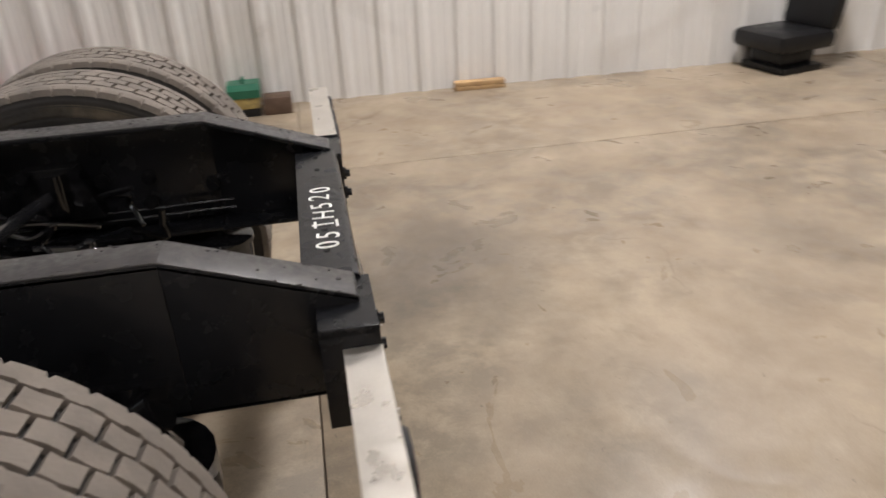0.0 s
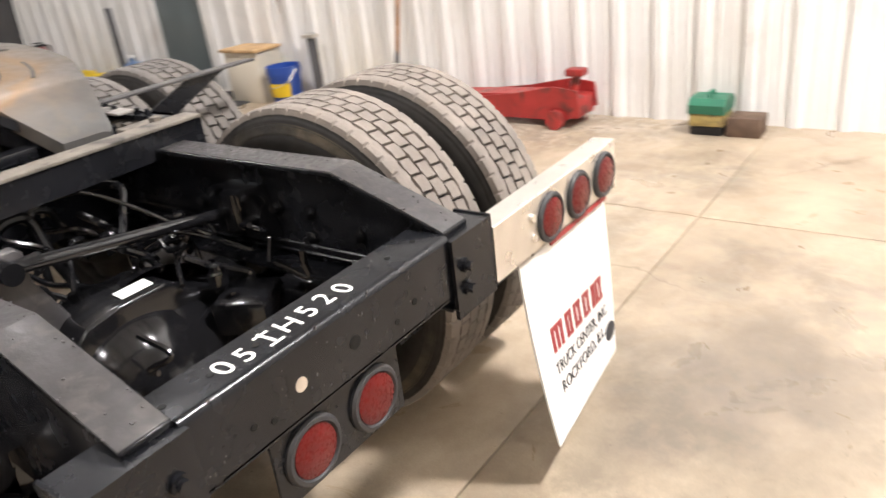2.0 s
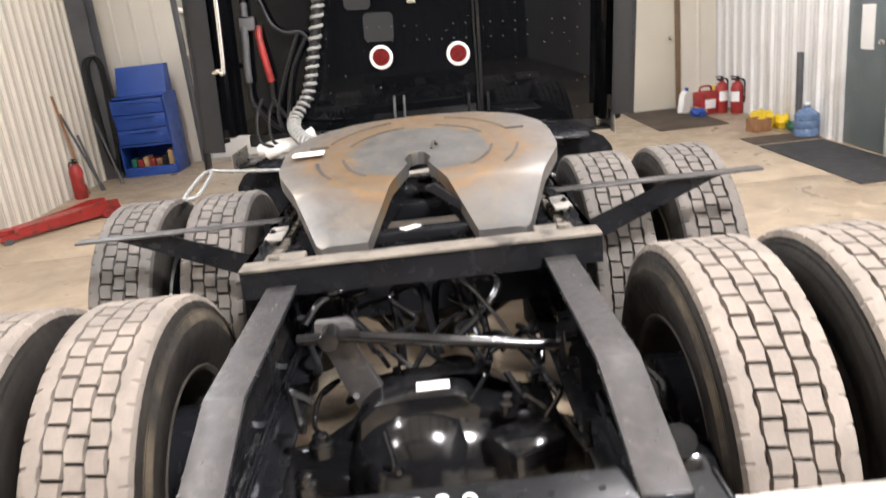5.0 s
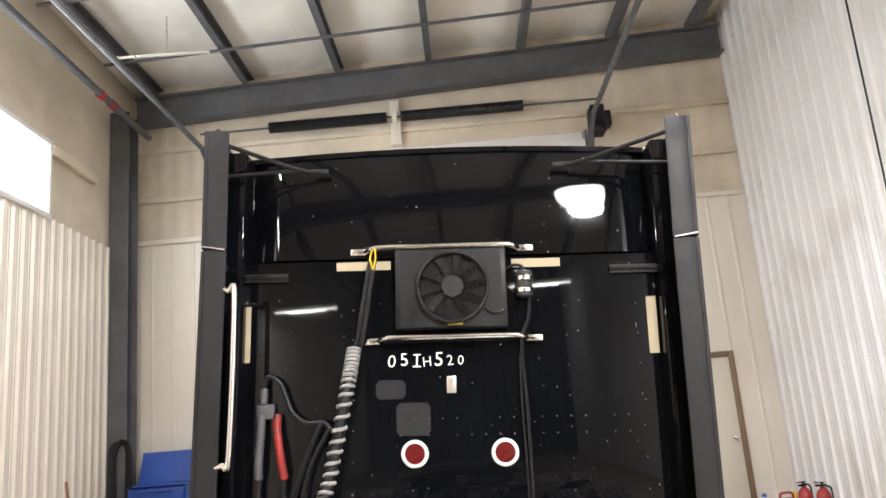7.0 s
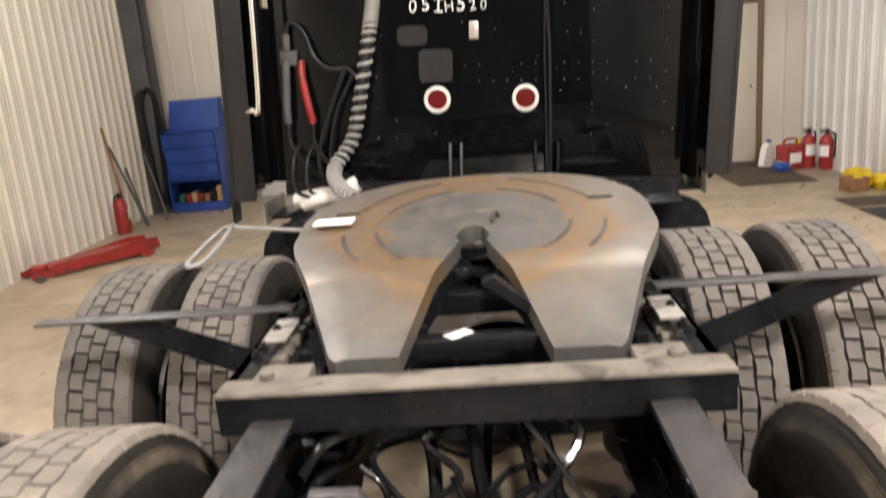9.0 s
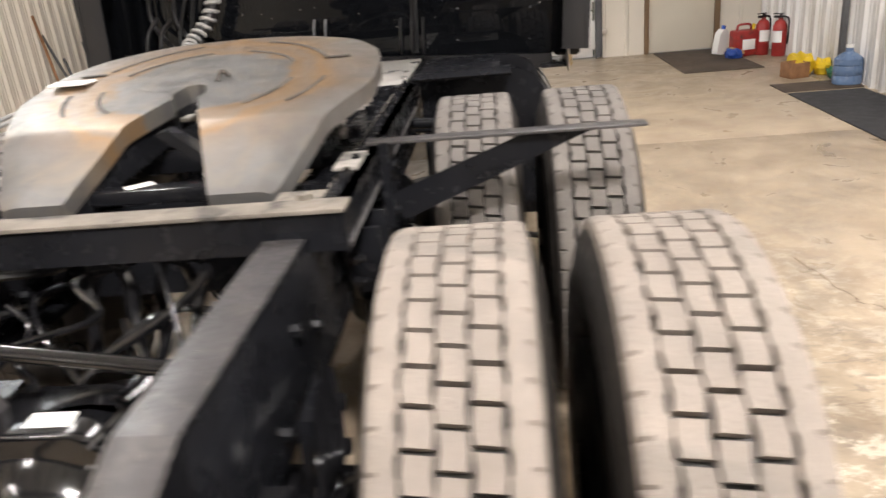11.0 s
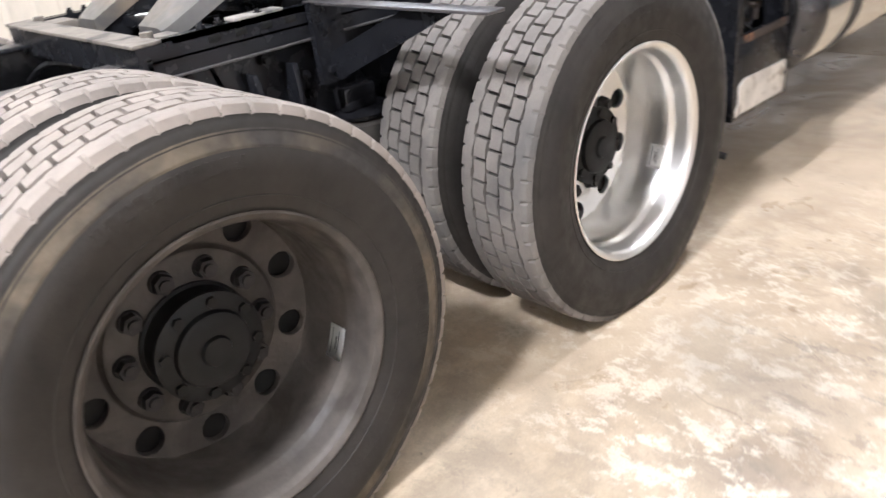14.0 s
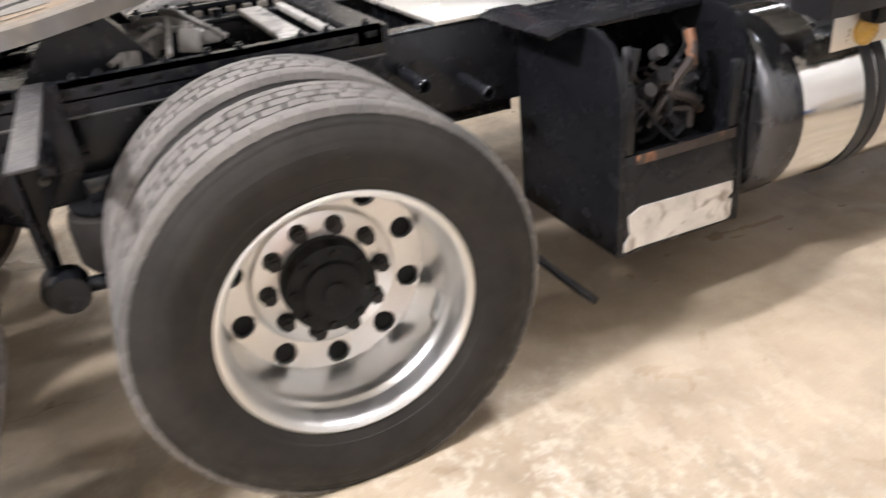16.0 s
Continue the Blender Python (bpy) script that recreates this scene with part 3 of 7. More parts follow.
for y in (Y_BACK - 0.22, 3.4, -3.6, -10.6):
    beam = thing("rafter", "grey steel rafter beam", "beam", None, "rafters", "structure")
    for nm, lo, hi, w in (("flange", -0.42, -0.40, 0.11), ("flange", -0.02, 0.0, 0.11), ("web", -0.40, -0.02, 0.008)):
        bm = B()
        pts = [(-4.3, roof_z(-4.3) - 0.22 + lo), (4.15, roof_z(4.15) - 0.22 + lo), (4.15, roof_z(4.15) - 0.22 + hi), (-4.3, roof_z(-4.3) - 0.22 + hi)]
        prism(bm, pts, "y", y - w, y + w)
        part(nm, bm, M["steel_grey"], beam)
for x, y in ((-4.32, 9.3), (-4.05, 3.4), (-3.78, -3.6)):
    bm = B()
    h = roof_z(x) - 0.6
    for lo, hi in (((x - 0.13, y - 0.15, 0), (x + 0.13, y - 0.135, h)), ((x - 0.13, y + 0.135, 0), (x + 0.13, y + 0.15, h)), ((x - 0.01, y - 0.135, 0), (x + 0.01, y + 0.135, h)),
                   ((x - 0.16, y - 0.2, 0), (x + 0.16, y + 0.2, 0.02))):
        box(bm, lo, hi)
    tagged(part("steel_column", bm, M["steel_grey"]), "grey steel wide-flange column", "column", "columns", "structure")
bm = B()
tube(bm, [(-3.35, Y_FRONT, 5.75), (-4.02, 7.6, 5.75), (-4.05, 8.35, 5.74)], 0.045, 10, 2)
pipe_run = tagged(part("sprinkler_pipe", bm, M["steel_grey"]), "dark overhead pipe along the wall with red couplings", "pipe", "", "structure")
for y in (8.0, 8.3):
    bm = B()
    rod(bm, (-4.035, y, 5.742), (-4.037, y + 0.09, 5.742), 0.058, 14)
    part("coupling", bm, M["red"], pipe_run, "red pipe coupling")
for y, z in ((8.45, 0), (6.9, -0.05)):
    bm = B()
    tube(bm, [(-4.2, y, roof_z(-4.2) - 0.26 + z), (4.1, y, roof_z(4.1) - 0.26 + z)], 0.022, 8, 1)
    tagged(part("conduit", bm, M["steel_grey"]), "thin grey conduit under the purlins", "pipe", "conduits", "structure")
bm = B()
tube(bm, [(-3.75, 7.8, 6.08), (-2.65, 7.9, 6.10)], 0.02, 8, 1)
rod(bm, (-3.15, 7.85, 6.10), (-3.15, 7.85, 6.6), 0.01)
tagged(part("hanger_rail", bm, M["alu"]), "short galvanised hanger rail under the roof", "pipe", "", "structure")

# doors
door1 = thing("door_1", "cream steel personnel door in a brown frame, shut", "door", pose(0, Y_BACK, 0), kind="structure")
bm = B()
box(bm, (2.79, 0.0, 0.01), (3.62, 0.045, 2.05), 0.004)
leaf = part("leaf", bm, M["door_cream"], door1)
for nm, lo, hi in (("jamb", (2.73, -0.03, 0), (2.79, 0.09, 2.12)), ("jamb", (3.62, -0.03, 0), (3.69, 0.09, 2.12)), ("head", (2.79, -0.03, 2.05), (3.62, 0.09, 2.12))):
    bm = B()
    box(bm, lo, hi, 0.006)
    part(nm, bm, M["door_brown"], door1)
bm = B()
rod(bm, (3.53, 0.0, 1.0), (3.53, -0.05, 1.0), 0.014)
bmesh.ops.create_uvsphere(bm, u_segments=14, v_segments=8, radius=0.032, matrix=Matrix.Translation((3.53, -0.065, 1.0)))
part("knob", bm, M["chrome"], leaf)
D2 = WALL_R
door2 = thing("door_2", "grey steel personnel door with a white notice on it", "door", D2, kind="structure")
bm = B()
box(bm, (door2_u[0] + 0.06, 0.0, 0.01), (door2_u[1] - 0.06, 0.045, 2.02), 0.004)
leaf = part("leaf", bm, M["door_grey"], door2)
for nm, lo, hi in (("jamb", (door2_u[0], -0.04, 0), (door2_u[0] + 0.06, 0.1, 2.08)), ("jamb", (door2_u[1] - 0.06, -0.04, 0), (door2_u[1], 0.1, 2.08)),
                   ("head", (door2_u[0] + 0.06, -0.04, 2.02), (door2_u[1] - 0.06, 0.1, 2.08))):
    bm = B()
    box(bm, lo, hi, 0.006)
    part(nm, bm, M["liner"], door2)
bm = B()
box(bm, (door2_u[0] + 0.3, -0.003, 0.92), (door2_u[0] + 0.52, -0.001, 1.32))
part("notice", bm, M["paper"], leaf, "white paper notice")
bm = B()
rod(bm, (door2_u[1] - 0.13, 0.0, 1.0), (door2_u[1] - 0.13, -0.06, 1.0), 0.014)
bmesh.ops.create_uvsphere(bm, u_segments=14, v_segments=8, radius=0.03, matrix=Matrix.Translation((door2_u[1] - 0.13, -0.07, 1.0)))
part("knob", bm, M["chrome"], leaf)

# strip lights that hang under the roof
for lx, ly, lz, turn in [(x, y, 5.63, 0) for x, y in LAMP_SPOTS] + [(-2.95, -6.9, 3.84, 90), (1.72, -6.9, 3.96, 90)]:
    lamp = thing("strip_light", "white hanging strip light, lit", "ceiling light", pose(lx, ly, lz, 0, 0, turn), "strip lights")
    bm = B()
    prism(bm, [(-0.09, 0.0), (0.09, 0.0), (0.06, 0.07), (-0.06, 0.07)], "y", -0.62, 0.62)
    part("housing", bm, M["white"], lamp)
    for x in (-0.04, 0.04):
        bm = B()
        rod(bm, (x, -0.6, -0.014), (x, 0.6, -0.014), 0.015, 10)
        part("tube", bm, M["tube"], lamp, "lit white tube")
    for y in (-0.5, 0.5):
        bm = B()
        rod(bm, (0, y, 0.065), (0, y, roof_z(lx) - lz + 0.05), 0.004, 6)
        part("hanger", bm, M["steel_grey"], lamp)
bay = thing("bay_light", "round white high bay light, lit", "ceiling light", pose(*BAY, 5.69))
bm = B()
lathe(bm, [(-0.02, 0.0), (-0.02, 0.10), (0.0, 0.13), (0.05, 0.30), (0.10, 0.47), (0.115, 0.47), (0.105, 0.0)], 32, m=pose(0, 0, 0.1, 0, 90, 0))
part("housing", bm, M["white"], bay)
bm = B()
lathe(bm, [(0.11, 0.46), (0.24, 0.455), (0.33, 0.41), (0.36, 0.36), (0.372, 0.0)], 32, m=pose(0, 0, 0.1, 0, 90, 0))
part("diffuser", bm, M["bay_glow"], bay, "lit white diffuser")
bm = B()
rod(bm, (0, 0, 0.095), (0, 0, roof_z(BAY[0]) - 5.64), 0.01, 6)
part("hanger", bm, M["steel_grey"], bay)


# ---------------------------------------------------------------- the truck
truck = thing("truck", "black road tractor with a sleeper cab and bare rear chassis", "truck")
RX = -0.015
AXLE_1, AXLE_2, HUB_Z, TYRE_R = 0.739, 2.05, 0.490, 0.514


# wheels -------------------------------------------------------------
def tyre_body():
    bm = B()
    half = [(0.098, 0.303), (0.112, 0.315), (0.121, 0.332), (0.133, 0.372), (0.1395, 0.405), (0.1385, 0.432), (0.1352, 0.437), (0.1350, 0.443), (0.1332, 0.447), (0.1275, 0.468), (0.1258, 0.470), (0.1256, 0.473),
            (0.1240, 0.476), (0.1222, 0.482), (0.1205, 0.4835), (0.1200, 0.487), (0.1150, 0.497)]
    prof = [(0.03, 0.29)] + half + [(x * -1, r) for x, r in half[::-1]] + [(-0.03, 0.29)]
    lathe(bm, prof, 96, True)
    return mesh_of("tyre", bm, M["rubber"], 50)


def tread_blocks(mat, seed):
    """Two jagged shoulder ribs and three staggered rows of blocks."""
    rnd = random.Random(seed)
    bm = B()
    n, r0, r1 = 56, 0.4955, TYRE_R
    step = math.tau / n

    def p(x, a, r):
        return bm.verts.new((x, r * math.cos(a), r * math.sin(a)))
    for c, row in ((-0.0462, 0.0), (0.0, 0.5), (0.0462, 0.0)):
        for k in range(n):
            a0, a1 = (k + row + 0.055 + rnd.uniform(-0.008, 0.008)) * step, (k + row + 0.945 + rnd.uniform(-0.008, 0.008)) * step
            x0, x1 = c - 0.0209 + rnd.uniform(-0.001, 0.001), c + 0.0209 + rnd.uniform(-0.001, 0.001)
            am, sk, lean = (a0 + a1) / 2, 0.0030 * (1 if (k + (c > 0)) % 2 else -1), 0.035 * step
            r = r1 - rnd.uniform(0, 0.0014)
            low = [p(x0, a0 - lean, r0), p(x1, a0 + lean, r0), p(x1 + sk, am, r0), p(x1, a1 + lean, r0), p(x0, a1 - lean, r0), p(x0 + sk, am, r0)]
            e, q = 0.0014, 0.022 * step
            top = [p(x0 + e, a0 - lean + q, r), p(x1 - e, a0 + lean + q, r), p(x1 - e + sk, am, r), p(x1 - e, a1 + lean - q, r), p(x0 + e, a1 - lean - q, r), p(x0 + e + sk, am, r)]
            bm.faces.new(top)
            for i in range(6):
                bm.faces.new((low[i], low[(i + 1) % 6], top[(i + 1) % 6], top[i]))
    for s in (-1, 1):
        m = n * 10
        rings = [[] for _ in range(6)]
        for k in range(m):
            a = k * step / 10 + rnd.uniform(-0.0004, 0.0004)
            jag = 0.0 if k % 10 < 5 else 0.004
            cut = 0.009 if k % 10 == 5 else 0.0
            for ring, (x, r) in zip(rings, ((0.0700 + jag, r0 - 0.002), (0.0715 + jag, r1 - 0.001), (0.096, r1 - 0.0005), (0.106, r1 - 0.002 - cut * 0.7), (0.1135, r1 - 0.0055 - cut), (0.1190, 0.492 - cut * 0.4))):
                ring.append(p(s * x, a, r))
        for a, b in zip(rings, rings[1:]):
            for k in range(m):
                q = (a[k], a[(k + 1) % m], b[(k + 1) % m], b[k])
                bm.faces.new(q if s < 0 else q[::-1])
    bmesh.ops.recalc_face_normals(bm, faces=bm.faces[:])
    return mesh_of("tread", bm, mat, 30)


def scuff_band():
    """Tan rubbed bands on the outer shoulder of the sidewall."""
    bm = B()
    for prof in ([(0.1355, 0.4362), (0.1358, 0.4400), (0.1355, 0.4434), (0.1338, 0.4474), (0.1312, 0.4575), (0.1296, 0.4636)], [(0.1288, 0.4660), (0.1279, 0.4694)]):
        lathe(bm, prof, 96)
    return mesh_of("scuff_ring", bm, M["scuff"], 60)


def sidewall_marks():
    """Raised moulded bars on the sidewall: one arc of letter-sized strokes, one of short radial ribs, and a thin ring."""
    bm = B()
    rnd = random.Random(12)

    def bar(a, da, r0, r1, h):
        q = []
        for r, ang in ((r0, a - da), (r0, a + da), (r1, a + da), (r1, a - da)):
            x = 0.1395 - 0.0011 * abs(r - 0.405) / 0.027 if r > 0.405 else 0.133 + 0.0065 * (r - 0.372) / 0.033
            q.append((x, r, ang))
        lo = [bm.verts.new((x - 0.002, r * math.cos(t), r * math.sin(t))) for x, r, t in q]
        hi = [bm.verts.new((x + h, r * math.cos(t), r * math.sin(t))) for x, r, t in q]
        bm.faces.new(hi)
        for i in range(4):
            bm.faces.new((lo[i], lo[(i + 1) % 4], hi[(i + 1) % 4], hi[i]))
    for k in range(11):
        a = 1.15 + k * 0.062
        bar(a - 0.018, 0.006, 0.398, 0.428, 0.0011)
        bar(a + 0.012, 0.005, 0.398, 0.428 if k % 3 else 0.416, 0.0011)
        bar(a - 0.003, 0.02, 0.421 if k % 2 else 0.398, 0.428 if k % 2 else 0.405, 0.0011)
    for k in range(22):
        bar(-0.55 + k * 0.021, 0.004, 0.402 + rnd.uniform(-0.004, 0.004), 0.430, 0.0010)
    for k in range(14):
        bar(3.55 + k * 0.026, 0.005, 0.405, 0.426, 0.0009)
    for k in range(9):
        bar(5.0 + k * 0.05, 0.016, 0.385, 0.392, 0.0008)
    lathe(bm, [(0.1262, 0.349), (0.1285, 0.351), (0.1278, 0.353)], 96)
    bmesh.ops.recalc_face_normals(bm, faces=bm.faces[:])
    return mesh_of("moulded_lettering", bm, M["rubber"], 30)


DISC_X = -0.118


def wheel_disc(mat):
    """Rim barrel and a dished disc with ten round hand holes."""
    bm = B()
    lathe(bm, [(0.111, 0.303), (0.117, 0.309), (0.1205, 0.316), (0.1185, 0.3205), (0.112, 0.319), (0.10, 0.304)], 72, True)
    lathe(bm, [(0.111, 0.3035), (0.102, 0.2985), (0.090, 0.2965), (0.058, 0.2945), (0.050, 0.2925), (0.040, 0.2855), (0.034, 0.2825), (0.0, 0.2810), (-0.06, 0.2790), (-0.092, 0.2775), (-0.106, 0.2765), (DISC_X + 0.004, 0.274)], 72)
    rc, rh, r_in, r_out, secs = 0.2400, 0.0315, 0.200, 0.274, 10
    half_w = math.pi / secs

    def at(th, r, x):
        return (x, r * math.cos(th), r * math.sin(th))

    def dish(r):
        return DISC_X + 0.004 - 0.010 * (r_out - r) / (r_out - r_in)
    corners = [math.atan2(sy * (r_out - rc if sy > 0 else rc - r_in), sx * half_w * rc) for sx in (1, -1) for sy in (1, -1)]
    phis = sorted([k * math.tau / 24 - math.pi for k in range(24)] + corners)
    for sct in range(secs):
        th0 = sct * 2 * half_w
        outer, edge, inner, deep = [], [], [], []
        for f in phis:
            cx, cy = math.cos(f), math.sin(f)
            top = (r_out - rc) if cy > 0 else (rc - r_in)
            k = min(half_w * rc / max(1e-6, abs(cx)), top / max(1e-6, abs(cy)))
            outer.append(bm.verts.new(at(th0 + k * cx / rc, rc + k * cy, dish(rc + k * cy))))
            for ring, q, dx in ((edge, rh + 0.0015, 0.0), (inner, rh, -0.0015), (deep, rh, -0.018)):
                ring.append(bm.verts.new(at(th0 + q * cx / rc, rc + q * cy, dish(rc + q * cy) + dx)))
        n = len(phis)
        for i in range(n):
            j = (i + 1) % n
            for a, b in ((outer, edge), (edge, inner), (inner, deep)):
                bm.faces.new((a[i], a[j], b[j], b[i]))
    lathe(bm, [(dish(r_in), r_in), (dish(r_in) + 0.001, 0.197), (-0.118, 0.193), (-0.110, 0.189), (-0.107, 0.184), (-0.107, 0.122), (-0.13, 0.118)], 72)
    bmesh.ops.remove_doubles(bm, verts=bm.verts[:], dist=0.0004)
    bmesh.ops.recalc_face_normals(bm, faces=bm.faces[:])
    return mesh_of("wheel", bm, mat, 32)


def wheel_back():
    bm = B()
    lathe(bm, [(-0.115, 0.288), (-0.138, 0.288), (-0.146, 0.10)], 48)
    return mesh_of("inner_disc", bm, M["hub"], 40)


def lug_nut():
    bm = B()
    rod(bm, (-0.108, 0.152, 0), (-0.100, 0.152, 0), 0.0255, 20, 0.0235)
    rod(bm, (-0.100, 0.152, 0), (-0.082, 0.152, 0), 0.0225, 6, 0.0215)
    rod(bm, (-0.082, 0.152, 0), (-0.074, 0.152, 0), 0.0130, 10)
    return mesh_of("lug_nut", bm, M["nut"], 30)


def hub_mesh():
    bm = B()
    lathe(bm, [(-0.13, 0.122), (-0.10, 0.122), (-0.096, 0.116), (-0.058, 0.112), (-0.052, 0.118), (-0.042, 0.118), (-0.038, 0.110), (-0.034, 0.084), (-0.022, 0.080), (-0.018, 0.072), (-0.018, 0.034), (-0.010, 0.030), (-0.008, 0.012), (-0.008, 0.0)], 40)
    return mesh_of("hub", bm, M["hub"], 30)


def hub_bolt():
    bm = B()
    rod(bm, (-0.05, 0.100, 0), (-0.028, 0.100, 0), 0.0125, 6)
    return mesh_of("hub_bolt", bm, M["hub"], 30)


def sticker_mesh():
    bm = B()
    rows = []
    for x in (-0.020, 0.032):
        rows.append([(x, 0.2795 * math.cos(a), 0.2795 * math.sin(a)) for a in np.linspace(-0.55, -0.27, 8)])
    sheet(bm, rows, 0.0005, 0)
    return mesh_of("sticker", bm, M["paper"], 40)


def sticker_print():
    bm = B()
    for x, a0, a1 in ((0.003, -0.47, -0.36), (0.006, -0.47, -0.36), (0.012, -0.50, -0.32), (-0.010, -0.52, -0.30)):
        rows = [[(u, 0.2788 * math.cos(a), 0.2788 * math.sin(a)) for a in np.linspace(a0, a1, 6)] for u in (x, x + 0.0018)]
        sheet(bm, rows, 0.0003, 0)
    return mesh_of("print_bar", bm, M["black_ink"], 40)


TYRE, SCUFF, MARKS, DISC_A, DISC_B, BACK, NUT, HUB, HUB_BOLT, STICK, STICK_INK = (tyre_body(), scuff_band(), sidewall_marks(), wheel_disc(M["alloy"]), wheel_disc(M["rim_black"]), wheel_back(), lug_nut(),
                                                                                 hub_mesh(), hub_bolt(), sticker_mesh(), sticker_print())
TREADS = [tread_blocks(M["tread"], 3), tread_blocks(M["tread_dark"], 4)]


def loaded(mesh, m):
    """A copy of a tyre mesh that the floor presses flat, with the sidewall bulging out over the contact."""
    me = mesh.copy()
    inv = m.inverted()
    mid = m.translation.x
    for v in me.vertices:
        p = m @ v.co
        low = 0.11 - p.z
        if low > 0:
            d = p.x - mid
            p.x = mid + d * (1 + 0.07 * min(1.0, low / 0.09) * min(1.0, abs(d) / 0.12))
            p.z = max(p.z, 0.0012)
            v.co = inv @ p
    return me


def wheel(x, y, side, alloy, outer, spin):
    m = pose(x, y, HUB_Z, 0, 0, 0 if side > 0 else 180) @ Matrix.Rotation(spin, 4, "X")
    if not outer:
        m = m @ pose(0, 0, 0, 0, 0, 180)
    w = part("wheel", DISC_A if alloy and outer else DISC_B, None, truck, ("polished aluminium wheel" if alloy else "dirty black steel wheel") if outer else "inner dual wheel", m)
    part("tyre", loaded(TYRE, m), None, w, "dark truck tyre")
    part("tread", loaded(TREADS[1 if alloy else 0], m), None, w, "dusty block tread")
    if not alloy:
        part("scuff_ring", loaded(SCUFF, m), None, w)
    part("inner_disc", BACK, None, w)
    if outer:
        part("moulded_lettering", loaded(MARKS, m), None, w)
        part("hub", HUB, None, w, "black hub")
        for k in range(8):
            part("hub_bolt", HUB_BOLT, None, w, "", Matrix.Rotation(k * math.tau / 8 + 0.3, 4, "X"))
        for k in range(10):
            part("lug_nut", NUT, None, w, "", Matrix.Rotation(k * math.tau / 10 + 0.314, 4, "X"))
        part("sticker", STICK, None, w, "white paper label", Matrix.Rotation(-spin, 4, "X"))
        part("print_bar", STICK_INK, None, w, "", Matrix.Rotation(-spin, 4, "X"))


for side, y, out, inn in ((1, AXLE_1, 1.065, 0.722), (1, AXLE_2, 1.065, 0.722), (-1, AXLE_1, -1.085, -0.745), (-1, AXLE_2, -1.16, -0.817)):
    alloy = y == AXLE_2
    spin = 0.314 if alloy else 0.248
    wheel(out, y, side, alloy, True, spin)
    wheel(inn, y, side, alloy, False, spin + 0.4)

# chassis ------------------------------------------------------------
RAIL_TOP, RAIL_BOT, TAIL_TOP, KINK = 0.945, 0.655, 0.842, 0.315


def rail(side):
    """A channel, open to the middle, whose top slopes down behind the kink."""
    bm = B()
    xo = RX + side * 0.43
    xi, t = xo - side * 0.088, 0.009
    ys = [0.012, KINK, 6.2]
    tops = [TAIL_TOP, RAIL_TOP, RAIL_TOP]
    for x0, x1, lo, hi in ((xo - side * t, xo, None, None), (xi, xo, "top", None), (xi, xo, "bot", None)):
        for (y0, z0), (y1, z1) in zip(zip(ys, tops), list(zip(ys, tops))[1:]):
            if lo is None:
                poly = [(y0, RAIL_BOT), (y1, RAIL_BOT), (y1, z1), (y0, z0)]
            elif lo == "top":
                poly = [(y0, z0 - t), (y1, z1 - t), (y1, z1 + 0.002), (y0, z0 + 0.002)]
            else:
                poly = [(y0, RAIL_BOT - 0.002), (y1, RAIL_BOT - 0.002), (y1, RAIL_BOT + t), (y0, RAIL_BOT + t)]
            prism(bm, poly, "x", min(x0, x1), max(x0, x1))
    bmesh.ops.bevel(bm, geom=bm.edges[:], offset=0.0025, segments=2, affect="EDGES", profile=0.5)
    return bm


def rail_wear(side):
    """The scuffed upper face of a rail behind the coupling."""
    bm = B()
    x0, x1 = sorted((RX + side * 0.4285, RX + side * 0.345))
    prism(bm, [(0.016, TAIL_TOP + 0.0005), (KINK, RAIL_TOP + 0.0005), (0.95, RAIL_TOP + 0.0005), (0.95, RAIL_TOP + 0.005), (KINK, RAIL_TOP + 0.005), (0.016, TAIL_TOP + 0.005)], "x", x0, x1)
    bmesh.ops.bevel(bm, geom=bm.edges[:], offset=0.0015, segments=2, affect="EDGES", profile=0.5)
    return bm


for side in (1, -1):
    r = part("frame_rail", rail(side), M["frame"], truck, "satin black steel channel rail")
    part("upper_face", rail_wear(side), M["worn_frame"], r, "scuffed upper face")
    rnd = random.Random(5 + side)
    for k in range(16):
        bm = B()
        y, z = 0.62 + k * 0.16 + rnd.uniform(-0.03, 0.03), rnd.choice((0.72, 0.78, 0.84, 0.88))
        xo, xi = RX + side * 0.43, RX + side * 0.421
        rod(bm, (xo, y, z), (xo + side * 0.016, y, z), 0.013, 6)
        rod(bm, (xi, y, z), (xi - side * 0.02, y, z), 0.016, 6)
        part("bolt", bm, M["frame"], r)
    bm = B()
    s = RX + side * 0.43
    for k in range(7):
        y = 0.05 + rnd.uniform(0, 0.25)
        box(bm, (s - side * 0.004 - 0.003, y, TAIL_TOP + (RAIL_TOP - TAIL_TOP) * (y - 0.012) / (KINK - 0.012) - 0.001), (s - side * 0.004 + 0.004, y + rnd.uniform(0.004, 0.014), TAIL_TOP + (RAIL_TOP - TAIL_TOP) * (y - 0.012) / (KINK - 0.012) + 0.004), 0.001)
    tagged(part("weld_bead", bm, M["frame"], r), "", "", "", "stuff")

